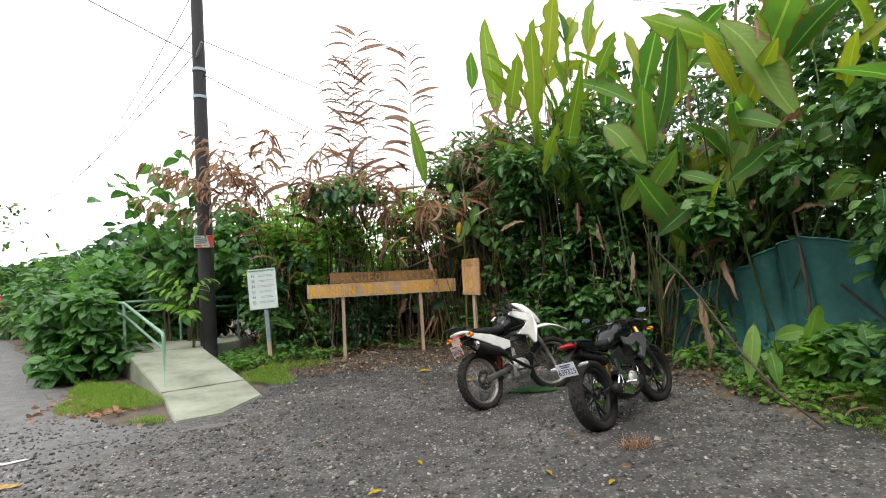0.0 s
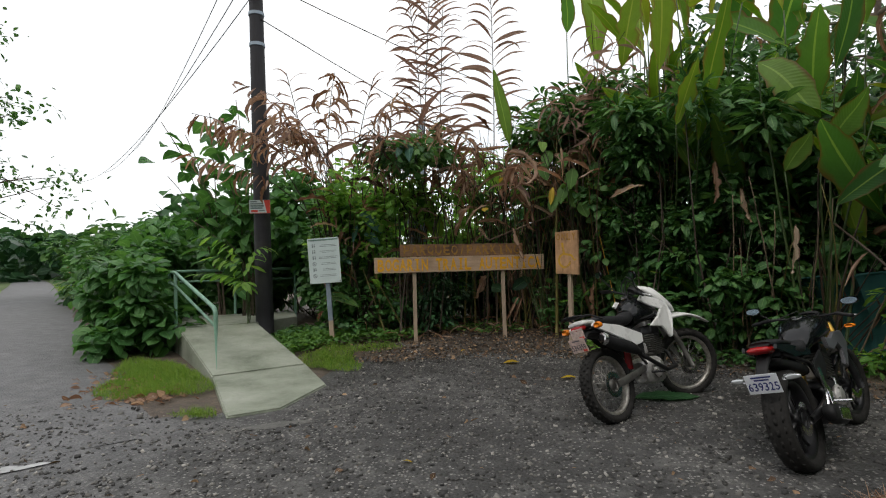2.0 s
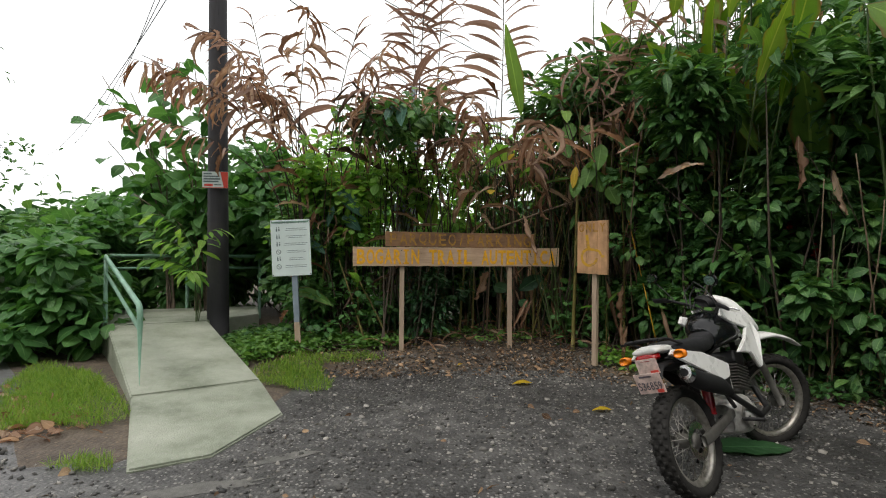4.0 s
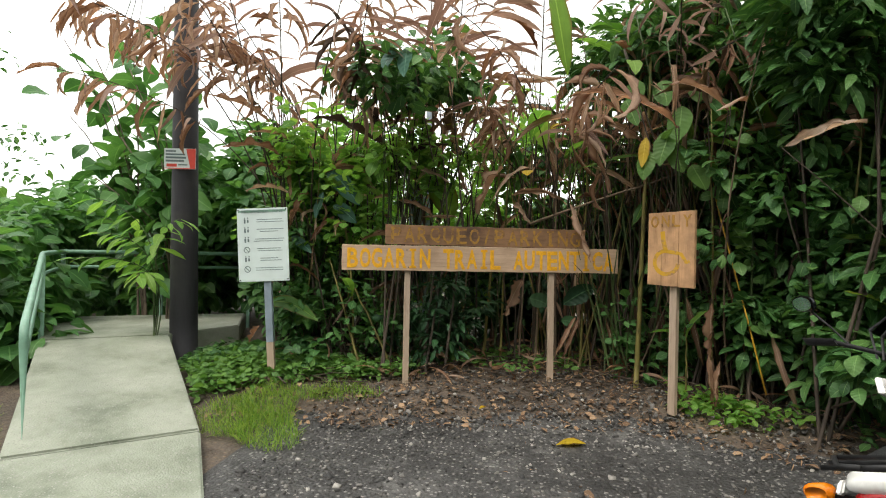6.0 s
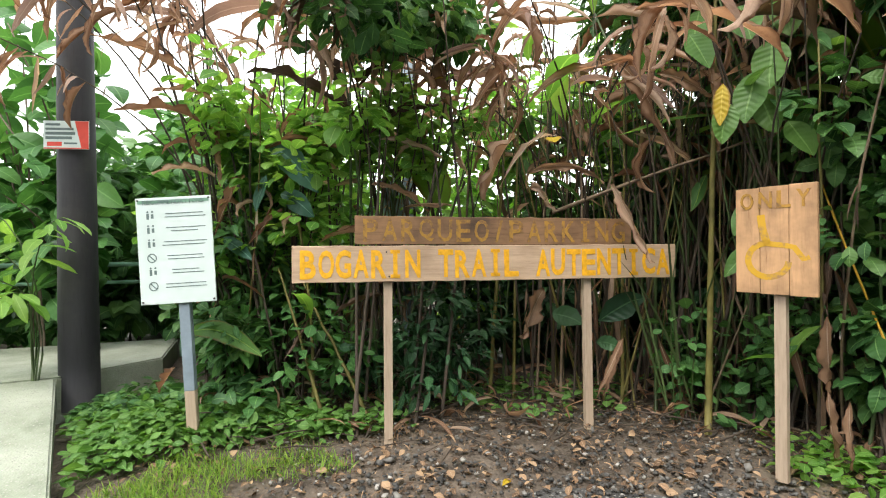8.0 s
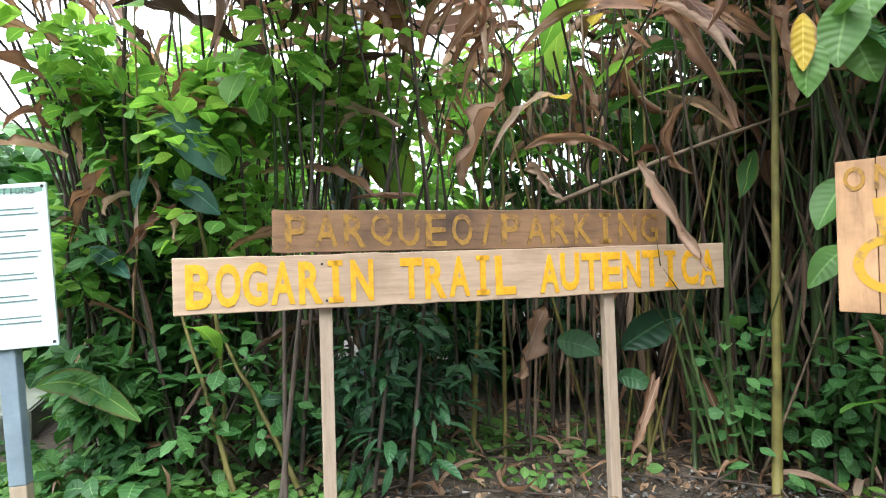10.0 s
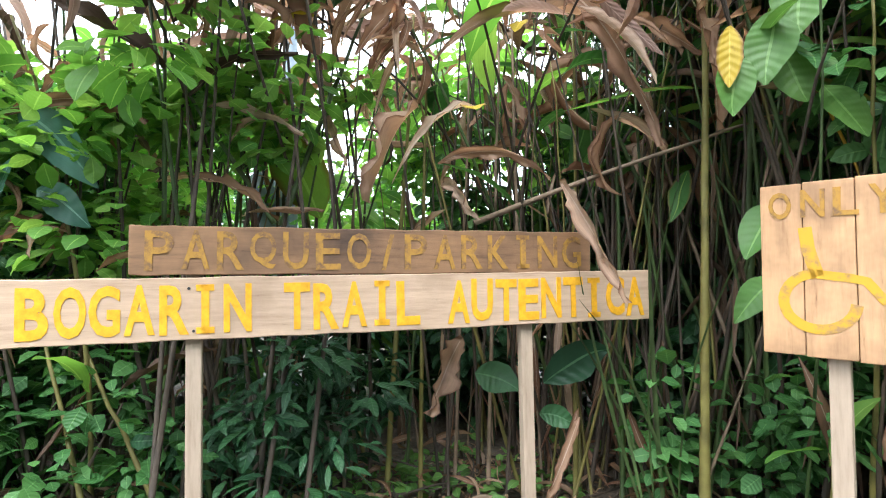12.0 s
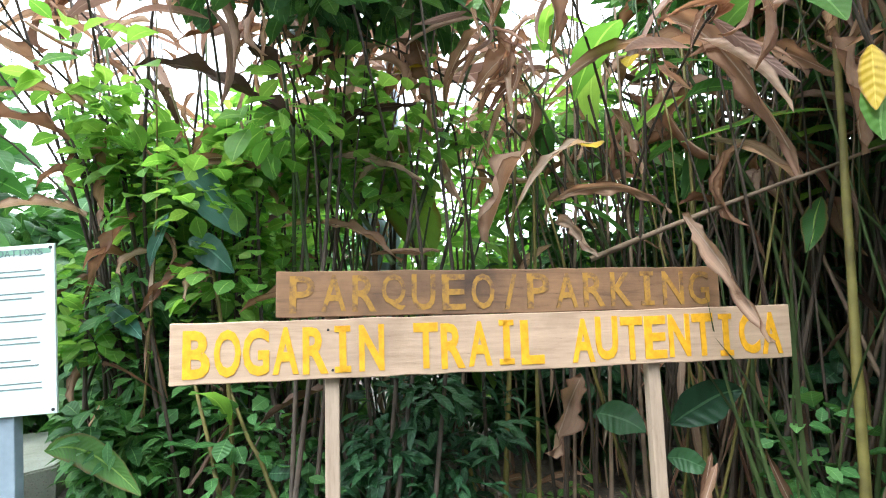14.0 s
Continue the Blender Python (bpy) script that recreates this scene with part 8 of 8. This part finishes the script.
def strip(name, s0, s1, o0, o1, material, label, z=0.006):
    k = 30
    V, F = [], []
    for i in range(k + 1):
        s = s0 + (s1 - s0) * i / k
        for j in range(4):
            o = o0 + (o1 - o0) * j / 3
            p = lane_point(s, o)
            V.append((p.x, p.y, z + (0.03 * math.sin(s * 1.3 + o) if 0 < j < 3 else 0)))
    for i in range(k):
        for j in range(3):
            a = i * 4 + j
            F.append((a, a + 4, a + 5, a + 1) if o1 < o0 else (a, a + 1, a + 5, a + 4))
    tagged(new(name, mesh_of(name, material, V, F)), label, "lawn", kind="structure")


strip("lawn_1", 2.5, 75, -2.25, -14, M_FIELD, "rough green grass beside the lane")
strip("lawn_2", 14, 75, 0.2, 8, M_FIELD, "rough green grass on the far verge")


def lane_cover(seed, s0, s1, o0, o1):
    def f(rng, n):
        s, o = rng.uniform(s0, s1, n), rng.uniform(o0, o1, n)
        return np.array([lane_point(a, b)[:2] for a, b in zip(s, o)])
    return f


cover("grass_patch", "tufts of grass along the lane", "grass", M_GRASS, BLADE, 12000, 80, lane_cover(1, 2.5, 26, -5.0, -2.15), (0.08, 0.2), (1.1, 0.3))
cover("grass_patch", "tufts of grass on the far verge", "grass", M_GRASS, BLADE, 5000, 81, lane_cover(2, 14, 34, 0.2, 3), (0.1, 0.25), (1.1, 0.3))
M_PETAL_RED = leaf_material("red_petal", [(0.5, 0.02, 0.02), (0.65, 0.05, 0.03)], 0.5, 0.3, 3, 1.0)
M_PETAL_YELLOW = leaf_material("yellow_petal", [(0.6, 0.36, 0.02), (0.7, 0.5, 0.04)], 0.5, 0.3, 3, 1.0)
rng = np.random.default_rng(33)
for i in range(9):
    s = 6 + i * 3.1
    p = lane_point(s, -3.4 - 0.5 * (i % 3))
    t = shrub(p.x, p.y, 800 + i, 0.6, 0.8, 420, LANCE, (0.14, 0.26), M_BUSH if i % 2 else M_LIGHT, name="flower_bush", label="low bush with bright flowers along the lane", category="shrub", group="lane flower bushes", z=0.0, twigs=4)
    k = 60
    Q = rng.normal(0, 1, (k, 3)) * [0.3, 0.3, 0.14] + [0, 0, 0.72]
    H = scatter(SMALL, Q, rng.uniform(0, 6.28, k), rng.uniform(-0.2, 1.2, k), rng.normal(0, 0.5, k), rng.uniform(0.08, 0.14, k), rng)
    child("blossom", H.mesh("blossom", M_PETAL_RED if i % 2 else M_PETAL_YELLOW), t, None, "cluster of small blossoms")["kind"] = "stuff"
for i, (s, off, h) in enumerate(((16, -8.5, 3.6), (22, -8, 4.2), (30, -6.5, 4.5), (38, -7, 5), (46, -5, 5), (34, 5, 3.6), (44, 6, 4.4), (52, 3.5, 4.4))):
    p = lane_point(s, off)
    tree(p.x, p.y, 60 + i, h, 1.9, 1500, 0.34, 0.12, first=0.15, label="bushy green tree beside the lane", material=M_BUSH if i % 2 else M_BUSH_DARK)

M_ROOF = plain("rusty_brown_roof", (0.16, 0.1, 0.07), 0.7, 0, 0.35, 3)
M_WALL = plain("whitewashed_wall", (0.7, 0.69, 0.65), 0.8, 0, 0.12, 2)


def hut():
    p = lane_point(23, -10.5)
    t = thing("garden_hut", "small open hut with a brown pitched roof beyond the lane", "hut", Matrix.Translation(p) @ Matrix.Rotation(radians(40), 4, "Z"))
    for x in (-1.5, 1.5):
        for y in (-1.1, 1.1):
            part("post", box(0.12, 0.12, 1.9, 0.01, Matrix.Translation((x, y, 0.95))), M_BARK, t)
    part("back_wall", box(3.0, 0.1, 1.2, 0.01, Matrix.Translation((0, 1.12, 0.6))), M_WALL, t)
    for s in (-1, 1):
        part("roof_slope", box(3.8, 1.7, 0.06, 0.01, Matrix.Translation((0, s * 0.72, 2.2)) @ Matrix.Rotation(radians(-24 * s), 4, "X")), M_ROOF, t)


hut()


def low_wall():
    a = lane_point(52, -9)
    t = thing("white_wall", "low whitewashed wall at the end of the lane", "wall", Matrix.Translation(a) @ Matrix.Rotation(radians(35), 4, "Z"))
    part("wall", box(12, 0.25, 0.9, 0.02, Matrix.Translation((0, 0, 0.45))), M_WALL, t)
    part("coping", box(12.1, 0.34, 0.08, 0.01, Matrix.Translation((0, 0, 0.935))), M_WALL, t)


low_wall()


def marker():
    p = lane_point(21.7, 0.7)
    t = thing("roadside_sign", "red and white roadside sign on a thin post", "sign", Matrix.Translation(p) @ Matrix.Rotation(radians(-45 + 90), 4, "Z"))
    part("post", rod((0, 0, -0.05), (0, 0, 1.7), 0.04), M_GREY_POST, t)
    part("red_panel", box(0.5, 0.03, 0.55, 0.01, Matrix.Translation((0, -0.05, 1.15))), M_RED, t, "red panel")
    part("white_panel", box(0.5, 0.03, 0.4, 0.01, Matrix.Translation((0, -0.05, 1.66))), M_WHITE, t, "white panel")


marker()

# ---- puddle and worn marks ----


def blob(name, x, y, rx, ry, ang, material, label, category, z=0.018):
    rng = np.random.default_rng(int(abs(x * 100)))
    bm = bmesh.new()
    vs = []
    for i in range(28):
        a = i / 28 * 6.283
        r = 1 + 0.25 * math.sin(a * 3 + x) + 0.12 * rng.normal()
        u, v = rx * r * math.cos(a), ry * r * math.sin(a)
        px, py = x + u * math.cos(ang) - v * math.sin(ang), y + u * math.sin(ang) + v * math.cos(ang)
        vs.append(bm.verts.new((px, py, gz(px, py) + z)))
    bm.faces.new(vs)
    bmesh.ops.triangulate(bm, faces=bm.faces[:])
    bmesh.ops.recalc_face_normals(bm, faces=bm.faces[:])
    me = bpy.data.meshes.new(name)
    bm.to_mesh(me)
    bm.free()
    me.materials.append(material)
    tagged(new(name, me), label, category)


# pale base colour stands in for the bright sky mirrored in the puddles
M_WATER_GLARE = plain("puddle_water_sky_glare", (0.3, 0.3, 0.3), 0.03, 0, 0.2, 6, 0.0, 1.0)
M_CEMENT = ground_mix("spilt_cement", [(0.06, 0.058, 0.055), (0.11, 0.107, 0.1), (0.17, 0.165, 0.155)], 14.0, None, 1, 0.85, 0.5, 1.5)
M_YELLOW_MARK = plain("worn_yellow_paint", (0.3, 0.19, 0.06), 0.8, 0, 0.5, 30)
blob("puddle", -3.62, 4.9, 0.24, 0.06, 0.75, M_WATER_GLARE, "small shiny puddle on the drive, coloured pale for sky glare", "puddle")
blob("puddle", -7.7, 8.2, 0.5, 0.1, 0.3, M_WATER_GLARE, "small shiny puddle on the drive, coloured pale for sky glare", "puddle")
blob("paint_mark", -3.2, 4.47, 0.16, 0.06, 0.5, M_YELLOW_MARK, "worn yellow paint mark on the drive", "paint mark")
blob("cement_stain", -2.35, 5.9, 0.4, 0.07, 0.45, M_CEMENT, "pale cement stain before the ramp", "stain", 0.013)
blob("cement_stain", -2.0, 6.35, 0.2, 0.05, 0.6, M_CEMENT, "pale cement stain before the ramp", "stain", 0.013)


def back_shed():
    """A shed behind the planting, of which the roof's edge shows."""
    t = thing("back_shed", "shed with a pale metal roof behind the planting", "shed", Matrix.Translation((6.6, 14.2, 0)) @ Matrix.Rotation(radians(-18), 4, "Z"))
    part("wall", box(3.2, 2.4, 4.2, 0.02, Matrix.Translation((0.2, 0, 2.1))), M_BARK, t, "dark timber wall")
    roof = part("roof", box(3.6, 2.9, 0.05, 0.01, Matrix.Translation((0.2, 0, 4.72)) @ Matrix.Rotation(radians(14), 4, "X")), M_WALL, t, "pale corrugated roof")
    for i in range(18):
        part("roof_rib", box(0.04, 2.9, 0.03, 0.01, Matrix.Translation((-1.5 + i * 0.2, 0, 4.76)) @ Matrix.Rotation(radians(14), 4, "X")), M_WALL, roof)


back_shed()

# ---- the plan above is drawn at 1 : 1.18; everything is set to its true size ----
SIZE = 1.18
for ob in list(scene.objects):
    if ob.parent is None and ob.type in ("MESH", "EMPTY"):
        ob.matrix_basis = Matrix.Scale(SIZE, 4) @ ob.matrix_basis
